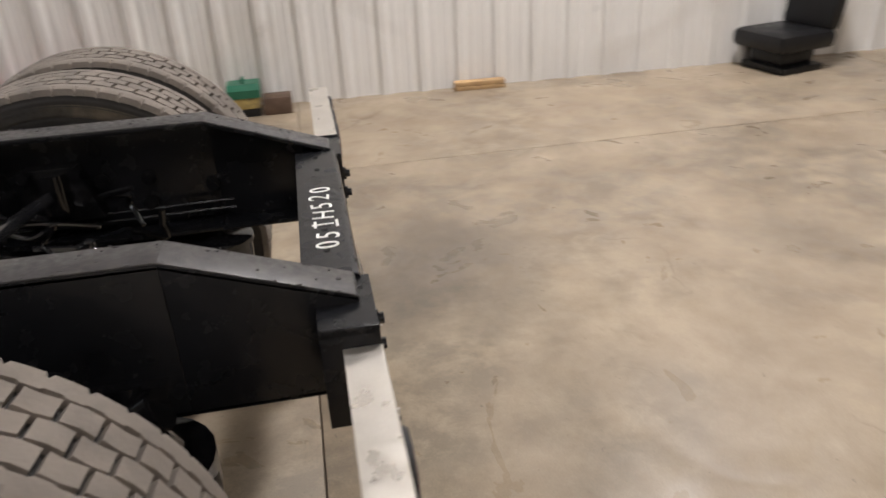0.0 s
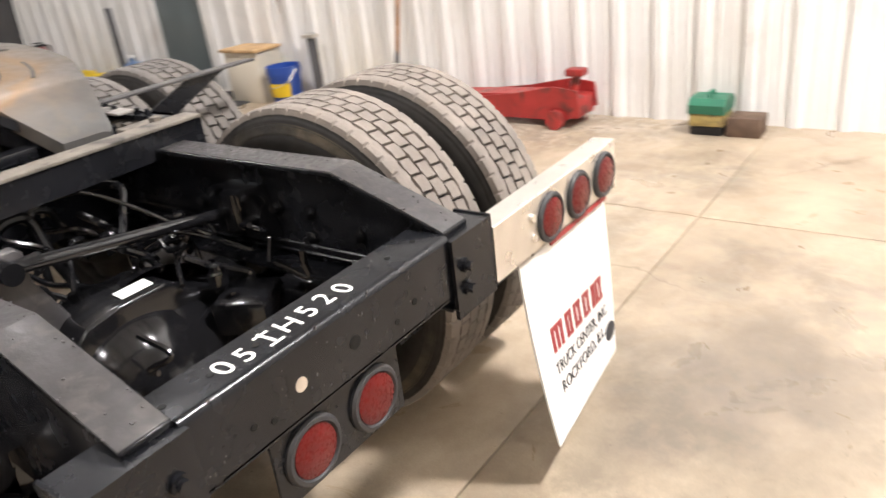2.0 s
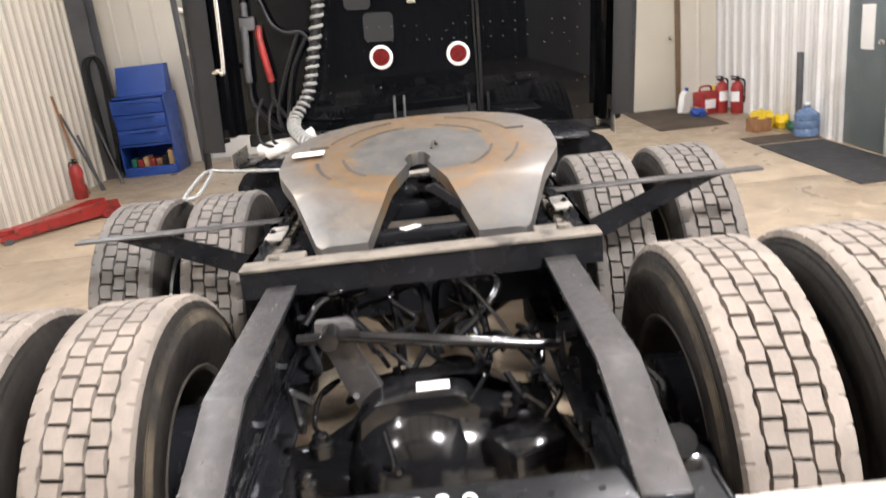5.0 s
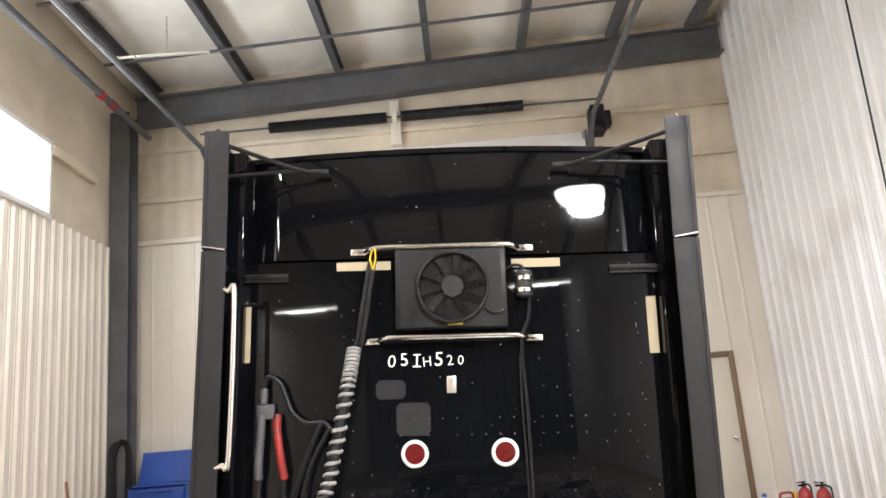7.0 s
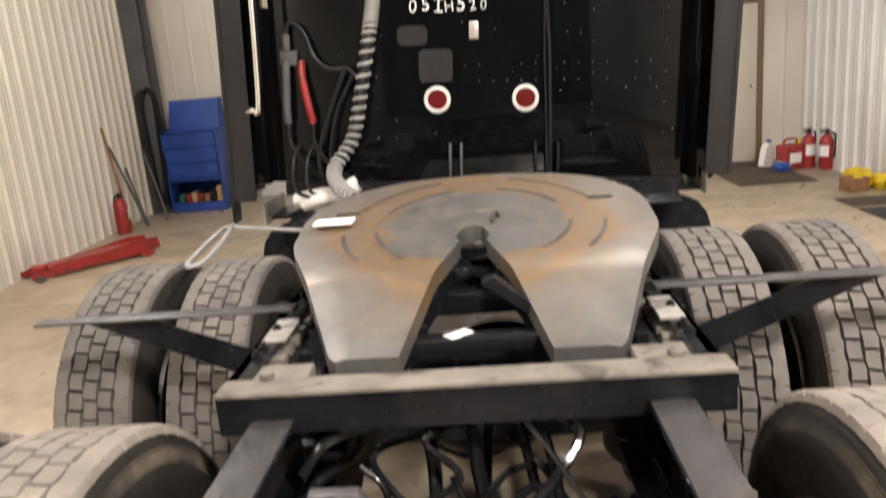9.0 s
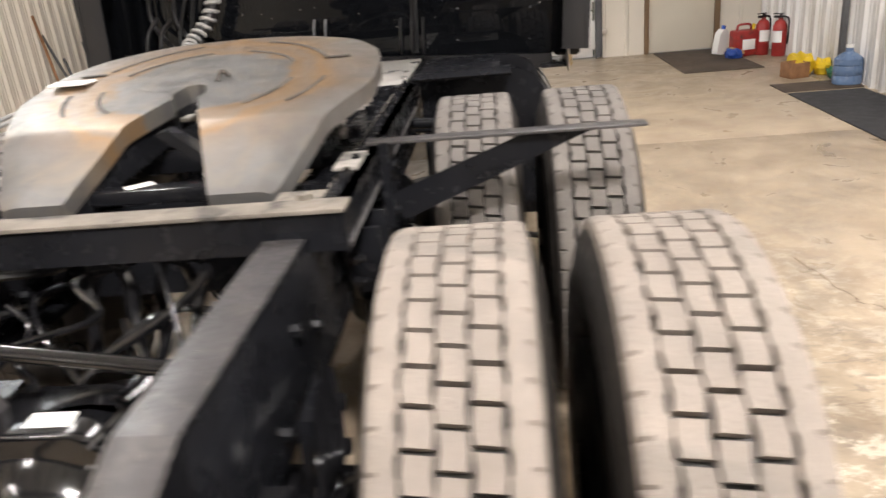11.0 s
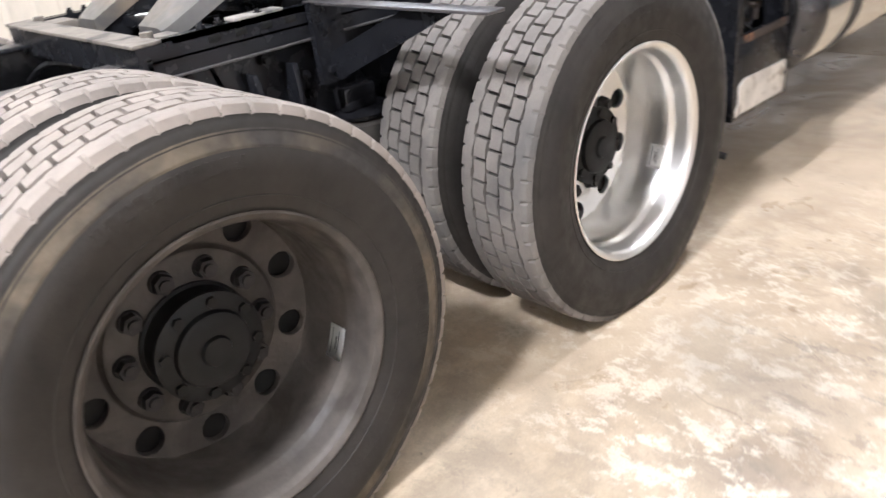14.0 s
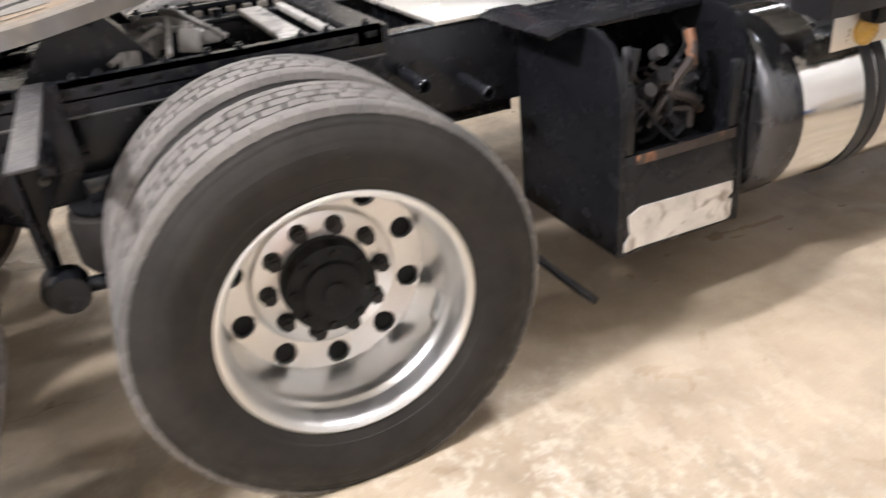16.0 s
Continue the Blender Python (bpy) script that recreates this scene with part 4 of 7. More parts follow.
# rear crossmember: a pressed channel with holes in its top, and the painted stock mark
bm = B()
prism(bm, [(0.0, 0.70), *[(0.016 - 0.016 * math.cos(a), 0.826 + 0.016 * math.sin(a)) for a in np.linspace(0, math.pi / 2, 7)], (0.105, 0.842), (0.105, 0.834), (0.016, 0.834), (0.008, 0.826), (0.008, 0.70)], "x", RX - 0.342, RX + 0.342)
prism(bm, [(0.0, 0.696), (0.06, 0.696), (0.06, 0.704), (0.0, 0.704)], "x", RX - 0.342, RX + 0.342)
cross = part("crossmember", bm, M["frame"], truck, "black rear crossmember with bolt holes")
for x in (-0.345, -0.255, -0.16, 0.02, 0.19, 0.275):
    bm = B()
    rod(bm, (x, 0.055, 0.8418), (x, 0.055, 0.8432), 0.0065, 10)
    part("bolt_hole", bm, M["hub"], cross)
for x, z, r in ((-0.13, 0.762, 0.014), (0.01, 0.765, 0.014), (-0.24, 0.75, 0.006), (0.19, 0.757, 0.007), (0.13, 0.742, 0.006), (-0.2, 0.735, 0.006)):
    bm = B()
    rod(bm, (x, 0.001, z), (x, -0.0015, z), r, 12)
    part("bolt_hole", bm, M["alu"] if r > 0.01 and x < 0 else M["hub"], cross)
for q, (ch, x, dy, turn) in enumerate((("0", -0.232, 0.0, 4), ("5", -0.189, -0.003, -3), ("I", -0.135, 0.004, 2), ("H", -0.087, 0.001, -4), ("5", -0.038, 0.003, 3), ("2", 0.009, 0.006, -3), ("0", 0.055, 0.002, 5))):
    text_part("stock_mark", ch, 0.066, M["chalk"], cross, pose(x, 0.05 + dy, 0.8426, 0, 0, turn) @ Matrix.Diagonal((0.95, 1, 1, 1)), "white hand-painted character")
    if ch == "I":
        for dz in (-0.022, 0.022):
            bm = B()
            box(bm, (x - 0.016, 0.05 + dz - 0.003, 0.8424), (x + 0.016, 0.05 + dz + 0.003, 0.8432))
            part("stock_mark", bm, M["chalk"], cross)

# end brackets that carry the light bars
for side in (1, -1):
    xe = 0.475 if side > 0 else -0.53
    x0, x1 = sorted((RX + side * 0.335, xe))
    bm = B()
    prism(bm, [(-0.012, 0.645), (-0.002, 0.645), (-0.002, 0.822), (0.085, 0.822), (0.085, 0.832), (-0.012, 0.832)], "x", x0, x1)
    b = part("light_bracket", bm, M["frame"], truck, "black folded steel bracket")
    bm = B()
    box(bm, (min(xe, xe - side * 0.008), -0.0125, 0.645), (max(xe, xe - side * 0.008), 0.085, 0.8365), 0.002)
    part("end_plate", bm, M["frame"], b)
    for z in (0.762, 0.708):
        bm = B()
        rod(bm, (RX + side * 0.375, -0.012, z), (RX + side * 0.375, -0.02, z), 0.017, 12)
        rod(bm, (RX + side * 0.375, -0.02, z), (RX + side * 0.375, -0.03, z), 0.011, 6)
        part("bolt", bm, M["frame"], b)
    # light bar with three round red lamps
    x0, x1 = sorted((xe + side * 0.002, xe + side * 0.68))
    bm = B()
    prism(bm, [(-0.014, 0.655), (-0.01, 0.655), (-0.01, 0.797), (0.05, 0.797), (0.05, 0.801), (-0.012, 0.801), (-0.014, 0.799)], "x", x0, x1)
    prism(bm, [(-0.014, 0.655), (0.02, 0.655), (0.02, 0.659), (-0.014, 0.659)], "x", x0, x1)
    bar = part("light_bar", bm, M["alu"], truck, "bright aluminium light bar")
    for x in (0.743, 0.905, 1.069):
        bm = B()
        lathe(bm, [(0.0, 0.066), (0.006, 0.066), (0.011, 0.062), (0.012, 0.056), (0.008, 0.052)], 36, m=pose(side * x, -0.014, 0.721, 0, 0, -90))
        ring = part("grommet", bm, M["gasket"], bar)
        bm = B()
        lathe(bm, [(0.004, 0.053), (0.01, 0.051), (0.014, 0.04), (0.016, 0.0)], 36, m=pose(side * x, -0.014, 0.721, 0, 0, -90))
        part("tail_lamp", bm, M["red_lens"], ring, "round red tail lamp")
    for z in (0.752, 0.70):
        bm = B()
        rod(bm, (side * 0.652, -0.014, z), (side * 0.652, -0.021, z), 0.011, 10)
        part("bolt", bm, M["chrome"], bar)
    bm = B()
    rows = []
    for k in range(15):
        f = k / 14
        rows.append([(side * (0.592 + 0.50 * j / 8), -0.004 - (0.085 - 0.055 * j / 8) * f * f - 0.012 * math.sin(3 * f), 0.655 - 0.53 * f) for j in range(9)])
    if side > 0:
        sheet(bm, rows, 0.006)
        flap = part("mud_flap", bm, M["white"], truck, "white mud flap printed in red and black")
        bm = B()
        box(bm, (0.74, -0.015, 0.640), (1.085, -0.011, 0.654))
        part("red_strip", bm, M["red_ink"], flap)

        def on_flap(x, z):
            f, g = (0.655 - z) / 0.53, (x - 0.592) / 0.5
            return -0.004 - (0.085 - 0.055 * g) * f * f - 0.012 * math.sin(3 * f) - 0.0012

        def on_print(bm):
            for v in bm.verts:
                v.co.y += on_flap(v.co.x, v.co.z)
            return bm
        x = 0.680
        for w, gap in ((0.075, 0.010), (0.045, 0.010), (0.05, 0.010), (0.05, 0.010), (0.020, 0.010), (0.05, 0)):
            bm = B()
            for q in range(3 if w > 0.06 else 2):
                u0 = x + q * (w / (3 if w > 0.06 else 2))
                box(bm, (u0, 0, 0.352), (u0 + 0.016, 0.002, 0.425))
            if w > 0.03:
                box(bm, (x, 0, 0.411), (x + w * 0.9, 0.002, 0.426))
                if w < 0.06:
                    box(bm, (x, 0, 0.352), (x + w * 0.9, 0.002, 0.366))
            part("logo_shape", on_print(bm), M["red_ink"], flap)
            x += w + gap
        for z, body, xm, wide in ((0.305, "TRUCK CENTER, INC.", 0.855, 0.365), (0.245, "ROCKFORD, ILL.", 0.845, 0.32)):
            o = text_part("print_line", body, 0.05, M["black_ink"], flap, Matrix())
            xs_ = [v.co.x for v in o.data.vertices]
            k = wide / (max(xs_) - min(xs_))
            for v in o.data.vertices:
                x, zz = xm + v.co.x * k, z + v.co.y * 0.95
                v.co = (x, on_flap(x, zz) - v.co.z, zz)
        bm = B()
        rod(bm, (1.045, on_flap(1.045, 0.22), 0.22), (1.045, on_flap(1.045, 0.22) - 0.002, 0.22), 0.033, 16)
        part("print_badge", bm, M["black_ink"], flap)

# plate with two lamps under the crossmember
bm = B()
prism(bm, [(-0.205, 0.53), (0.135, 0.53), (0.14, 0.535), (0.14, 0.70), (-0.205, 0.70)], "y", 0.024, 0.031)
plate = part("lamp_plate", bm, M["frame"], truck, "black plate with two red lamps")
for x in (-0.118, 0.054):
    bm = B()
    lathe(bm, [(0.0, 0.069), (0.006, 0.069), (0.012, 0.064), (0.013, 0.057), (0.008, 0.053)], 36, m=pose(x, 0.024, 0.606, 0, 0, -90))
    ring = part("grommet", bm, M["gasket"], plate)
    bm = B()
    lathe(bm, [(0.004, 0.054), (0.01, 0.052), (0.014, 0.04), (0.016, 0.0)], 36, m=pose(x, 0.024, 0.606, 0, 0, -90))
    part("tail_lamp", bm, M["red_lens"], ring, "round red tail lamp")
for x in (-0.185, -0.16, -0.135, -0.02, 0.0, 0.02, 0.085, 0.11):
    bm = B()
    box(bm, (x - 0.005, 0.0225, 0.684), (x + 0.005, 0.0245, 0.692))
    part("slot", bm, M["hub"], plate)

# axles with glossy round housings, rods, brackets, air bags, hoses
for y in (AXLE_1, AXLE_2):
    bm = B()
    lathe(bm, [(-0.85, 0.05), (-0.62, 0.062), (-0.34, 0.075), (-0.22, 0.14), (-0.12, 0.2), (0, 0.215), (0.12, 0.2), (0.22, 0.14), (0.34, 0.075), (0.62, 0.062), (0.85, 0.05)], 36, m=Matrix.Translation((0, y, HUB_Z)))
    ax = part("axle", bm, M["gloss"], truck, "glossy black axle housing")
    bm = B()
    lathe(bm, [(-0.03, 0.223), (0.0, 0.225), (0.018, 0.226), (0.026, 0.220), (0.030, 0.208), (0.036, 0.206), (0.042, 0.198), (0.06, 0.196), (0.10, 0.180), (0.14, 0.148), (0.168, 0.095), (0.18, 0.04), (0.182, 0.0)], 44, m=pose(-0.055, y - 0.045, HUB_Z + 0.012, 0, -14, -90))
    part("cover", bm, M["gloss"], ax, "domed glossy black cover")
    bm = B()
    lathe(bm, [(0.0, 0.235), (0.14, 0.2), (0.22, 0.15), (0.38, 0.11), (0.40, 0.06), (0.41, 0.0)], 32, m=pose(0.05, y - 0.04, HUB_Z + 0.03, 0, 0, 90))
    part("carrier", bm, M["gloss"], ax)
    for side in (1, -1):
        bm = B()
        lathe(bm, [(-0.02, 0.0), (-0.02, 0.06), (0.0, 0.085), (0.1, 0.088), (0.11, 0.075), (0.2, 0.07), (0.21, 0.0)], 22, m=pose(side * 0.44, y - 0.19, 0.5, 0, 0, 90))
        part("brake_chamber", bm, M["gloss"], ax, "black brake chamber")
        bm = B()
        lathe(bm, [(0, 0.0), (0, 0.11), (0.02, 0.125), (0.06, 0.13), (0.075, 0.11), (0.09, 0.13), (0.13, 0.13), (0.15, 0.115), (0.15, 0.0)], 26, m=pose(side * 0.53, y + (0.42 if y > 1 else -0.33), 0.45, 0, -90, 0))
        part("air_bag", bm, M["rubber"], ax, "black rubber air spring")
        bm = B()
        lathe(bm, [(0.0, 0.10), (0.0, 0.2), (0.01, 0.215), (0.17, 0.215), (0.17, 0.1)], 36, m=Matrix.Translation((side * 0.655 - 0.085, y, HUB_Z)))
        part("brake_drum", bm, M["frame"], ax, "black brake drum")
        bm = B()
        prism(bm, [(y - 0.42, 0.40), (y + 0.5, 0.44), (y + 0.5, 0.50), (y + 0.12, 0.47), (y - 0.1, 0.47), (y - 0.42, 0.45)], "x", side * 0.53 - 0.05, side * 0.53 + 0.05)
        part("suspension_beam", bm, M["frame"], ax)
bm = B()
box(bm, (-0.042, -0.019, 0.0), (0.042, 0.019, 0.002), 0.0008)
part("label_sticker", bm, M["paper"], truck, "white paper label", pose(-0.008, 0.673, 0.742, 8, 0, 0))
bm = B()
prism(bm, [(-0.22, 0.54), (0.30, 0.54), (0.295, 0.655), (0.17, 0.668), (0.115, 0.690), (0.075, 0.728), (0.045, 0.7395), (-0.075, 0.7395), (-0.155, 0.728), (-0.20, 0.690)], "y", 0.63, 0.80)
bmesh.ops.bevel(bm, geom=bm.edges[:], offset=0.010, segments=3, affect="EDGES", profile=0.5)
crown = part("housing_crown", bm, M["gloss"], truck, "glossy black crown of the axle housing")
for x, y, z in ((0.21, 0.66, 0.662), (0.27, 0.66, 0.656), (0.21, 0.76, 0.662), (0.27, 0.76, 0.656), (-0.10, 0.77, 0.7395)):
    bm = B()
    rod(bm, (x, y, z), (x, y, z + 0.016), 0.012, 6)
    part("bolt", bm, M["gloss"], crown)

TORQUE_Y, TORQUE_Z = 0.69, 0.895
bm = B()
rod(bm, (-0.225, TORQUE_Y, TORQUE_Z), (0.33, 0.70, 0.800), 0.0155, 14)
torque = part("torque_rod", bm, M["gloss"], truck, "black transverse torque rod")
bm = B()
rod(bm, (-0.245, TORQUE_Y - 0.035, TORQUE_Z), (-0.245, TORQUE_Y + 0.035, TORQUE_Z), 0.024, 16)
part("rod_eye", bm, M["gloss"], torque)
bm = B()
prism(bm, [(-0.20, 0.66), (-0.12, 0.69), (-0.155, 0.77), (-0.188, 0.84), (-0.185, TORQUE_Z + 0.012), (-0.20, TORQUE_Z + 0.028), (-0.285, TORQUE_Z + 0.028), (-0.29, 0.865), (-0.262, 0.83), (-0.235, 0.74)], "y", TORQUE_Y + 0.03, TORQUE_Y + 0.06)
bmesh.ops.bevel(bm, geom=bm.edges[:], offset=0.006, segments=2, affect="EDGES", profile=0.5)
part("rod_bracket", bm, M["worn_frame"], torque)
bm = B()
rod(bm, (-0.325, TORQUE_Y, TORQUE_Z), (-0.17, TORQUE_Y, TORQUE_Z), 0.015, 8)
part("rod_pin", bm, M["gloss"], torque)
bm = B()
prism(bm, [(0.60, 0.72), (0.80, 0.72), (0.76, 0.86), (0.64, 0.86)], "x", 0.35, 0.40)
part("rod_bracket", bm, M["gloss"], torque)
bm = B()
rod(bm, (0.345, 0.70, 0.75), (0.345, 0.70, 0.85), 0.034, 14)
part("rod_eye", bm, M["gloss"], torque)
for dy, dz in ((-0.06, 0.78), (0.06, 0.78), (-0.06, 0.85), (0.06, 0.85)):
    bm = B()
    rod(bm, (0.35, 0.70 + dy, dz), (0.325, 0.70 + dy, dz), 0.016, 6)
    part("bolt", bm, M["gloss"], torque)
rnd = random.Random(11)
for pts, r in (([(-0.10, 0.98, 0.66), (-0.10, 1.02, 0.78), (-0.105, 1.04, 0.852), (-0.085, 1.045, 0.878), (-0.035, 1.045, 0.878), (-0.015, 1.04, 0.850), (-0.01, 1.02, 0.78), (0.01, 0.98, 0.68)], 0.019),
               ([(0.0, 1.10, 0.66), (0.01, 1.12, 0.78), (0.02, 1.13, 0.835), (0.04, 1.135, 0.855), (0.075, 1.13, 0.84), (0.09, 1.12, 0.79), (0.11, 1.06, 0.70)], 0.015),
               ([(-0.28, 1.26, 0.89), (-0.133, 1.22, 0.925), (0.0, 1.10, 0.935), (0.10, 0.96, 0.905), (0.174, 0.837, 0.841), (0.22, 0.75, 0.78)], 0.007),
               ([(0.12, 0.98, 0.72), (0.18, 0.86, 0.78), (0.24, 0.74, 0.765), (0.29, 0.60, 0.72)], 0.010)):
    bm = B()
    tube(bm, pts, r * 0.8, 9)
    part("air_pipe", bm, M["gloss"], truck, "glossy black air pipe")
for x, y, z, r in ((0.17, 0.60, 0.725, 0.024), (-0.28, 0.55, 0.70, 0.03), (-0.3, 0.42, 0.68, 0.025)):
    bm = B()
    lathe(bm, [(0, r), (0.03, r), (0.036, r * 0.7), (0.05, r * 0.65), (0.055, r * 0.3), (0.055, 0)], 14, m=pose(x, y, z - 0.04, 0, -90, 0))
    part("valve", bm, M["gloss"], truck, "glossy black air valve")
rnd2 = random.Random(31)
for k in range(14):
    bm = B()
    sx = 1 if k % 3 else -1
    x0, y0, z0 = sx * rnd2.uniform(0.12, 0.30), rnd2.uniform(0.45, 0.85), rnd2.uniform(0.68, 0.80)
    pts = [(x0, y0, z0)]
    for q in range(4):
        p = pts[-1]
        pts.append((max(-0.33, min(0.33, p[0] + rnd2.uniform(-0.05, 0.05))), p[1] + rnd2.uniform(-0.10, 0.10), max(0.62, min(0.84, p[2] + rnd2.uniform(-0.05, 0.05)))))
    tube(bm, pts, rnd2.choice((0.007, 0.010)), 7)
    part("air_hose", bm, M["gloss"], truck, "black air hose")
for k in range(9):
    bm = B()
    x0 = rnd.uniform(-0.3, 0.3)
    pts = [(x0, 1.15 + rnd.uniform(-0.1, 0.2), rnd.uniform(0.7, 0.88))]
    for q in range(4):
        p = pts[-1]
        pts.append((max(-0.36, min(0.34, p[0] + rnd.uniform(-0.12, 0.12))), p[1] - rnd.uniform(0.05, 0.16), max(0.58, p[2] + rnd.uniform(-0.1, 0.06))))
    tube(bm, pts, rnd.choice((0.008, 0.011)), 7)
    part("air_hose", bm, M["gloss"], truck, "black air hose")
for side in (1, -1):
    bm = B()
    for dz in (0.0, 0.022):
        tube(bm, [(RX + side * 0.395, 0.28, 0.695 + dz), (RX + side * 0.40, 0.8, 0.69 + dz), (RX + side * 0.39, 1.4, 0.70 + dz), (RX + side * 0.395, 3.2, 0.70 + dz)], 0.005, 6)
    part("brake_line", bm, M["frame"], truck)
bm = B()
box(bm, (-0.075, -0.07, 0.0), (0.075, 0.07, 0.09), 0.015)
block = part("valve_block", bm, M["gloss"], truck, "glossy black air valve block", pose(0.20, 0.54, 0.575, 0, 0, 28))
bm = B()
rod(bm, (-0.03, 0.02, 0.089), (-0.03, 0.02, 0.105), 0.014, 8)
part("port", bm, M["gloss"], block)
bm = B()
lathe(bm, [(0.0, 0.0), (0.0, 0.075), (0.10, 0.078), (0.104, 0.084), (0.116, 0.084), (0.120, 0.074), (0.124, 0.03), (0.128, 0.0)], 26, m=pose(0.375, 0.33, 0.50, 0, -90, 0))
part("brake_can", bm, M["gloss"], truck, "black air can under the rail flange")
for y, z in ((0.485, 0.797), (0.492, 0.727), (0.328, 0.758), (0.60, 0.80)):
    bm = B()
    rod(bm, (RX + 0.421, y, z), (RX + 0.410, y, z), 0.019, 16)
    rod(bm, (RX + 0.410, y, z), (RX + 0.392, y, z), 0.014, 6)
    part("bolt", bm, M["gloss"], truck)
for y0, y1 in ((1.34, 1.46), (2.72, 2.84)):
    bm = B()
    prism(bm, [(y0, 0.68), (y1, 0.68), (y1, 0.72), (y0 + 0.03, 0.74), (y0 + 0.03, 0.88), (y1, 0.90), (y1, 0.92), (y0, 0.92)], "x", RX - 0.42, RX + 0.42)
    part("inner_crossmember", bm, M["frame"], truck)
# suspension hangers on the rail sides
for side in (1, -1):
    bm = B()
    x0, x1 = sorted((RX + side * 0.432, RX + side * 0.452))
    prism(bm, [(1.17, 0.91), (1.56, 0.91), (1.50, 0.76), (1.42, 0.62), (1.41, 0.42), (1.37, 0.42), (1.365, 0.62), (1.29, 0.66), (1.22, 0.74)], "x", x0, x1)
    bmesh.ops.bevel(bm, geom=bm.edges[:], offset=0.006, segments=2, affect="EDGES", profile=0.5)
    hang = part("suspension_hanger", bm, M["frame"], truck, "black cast suspension hanger")
    for y0, y1, z0, z1 in ((1.255, 1.285, 0.86, 0.68), (1.385, 1.392, 0.86, 0.43)):
        bm = B()
        x0, x1 = sorted((RX + side * 0.45, RX + side * 0.52))
        prism(bm, [(y0 - 0.009, z0), (y0 + 0.009, z0), (y1 + 0.009, z1), (y1 - 0.009, z1)], "x", x0, x1)
        bmesh.ops.bevel(bm, geom=bm.edges[:], offset=0.004, segments=2, affect="EDGES", profile=0.5)
        part("rib", bm, M["frame"], hang)
    for y, z in ((1.20, 0.80), (1.22, 0.735), (1.32, 0.88), (1.44, 0.81), (1.45, 0.75), (1.50, 0.86)):
        bm = B()
        rod(bm, (RX + side * 0.452, y, z), (RX + side * 0.475, y, z), 0.0155, 6)
        rod(bm, (RX + side * 0.475, y, z), (RX + side * 0.490, y, z), 0.009, 8)
        part("bolt", bm, M["gloss"], hang)
    bm = B()
    lathe(bm, [(0.0, 0.0), (0.0, 0.045), (0.012, 0.052), (0.10, 0.052), (0.112, 0.044), (0.114, 0.026), (0.122, 0.024), (0.124, 0.0)], 24, m=pose(RX + side * 0.432, 1.395, 0.44, 0, 0, 0 if side > 0 else 180))
    part("eye", bm, M["rubber"], hang)
    # rolling-lobe air spring behind the hanger
    bm = B()
    prof = [(0.0, 0.075), (0.05, 0.088), (0.07, 0.10), (0.075, 0.118), (0.095, 0.132), (0.20, 0.134), (0.235, 0.126), (0.245, 0.105), (0.25, 0.0)]
    lathe(bm, [(0.0, 0.0)] + prof, 32, m=pose(side * 0.46, 1.60, 0.405, 0, -90, 0))
    bag = part("air_bag", bm, M["rubber"], truck, "black rubber air spring")
    bm = B()
    lathe(bm, [(0.0, 0.0), (0.0, 0.115), (0.010, 0.118), (0.012, 0.0)], 28, m=pose(side * 0.46, 1.60, 0.656, 0, -90, 0))
    part("top_plate", bm, M["gloss"], bag)
    bm = B()
    box(bm, (side * 0.46 - 0.03, 1.54, 0.668), (side * 0.46 + 0.03, 1.66, 0.74), 0.01)
    part("bracket", bm, M["gloss"], bag)
    bm = B()
    rod(bm, (side * 0.5, 0.95, 0.42), (side * 0.5, 0.35, 0.72), 0.028, 12)
    rod(bm, (side * 0.5, 0.62, 0.56), (side * 0.5, 0.35, 0.72), 0.038, 12)
    part("shock_absorber", bm, M["gloss"], truck, "glossy black shock absorber")
    bm = B()
    rod(bm, (side * 0.5, 0.40, 0.555), (side * 0.5, 0.40, 0.615), 0.12, 22)
    rod(bm, (side * 0.5, 0.40, 0.615), (side * 0.5, 0.40, 0.64), 0.05, 14)
    rod(bm, (side * 0.5, 0.40, 0.64), (side * 0.46, 0.40, 0.74), 0.02, 10)
    prism(bm, [(0.34, 0.74), (0.48, 0.74), (0.47, 0.64), (0.35, 0.64)], "x", min(side * 0.43, side * 0.47), max(side * 0.43, side * 0.47))
    part("air_spring_mount", bm, M["gloss"], truck)

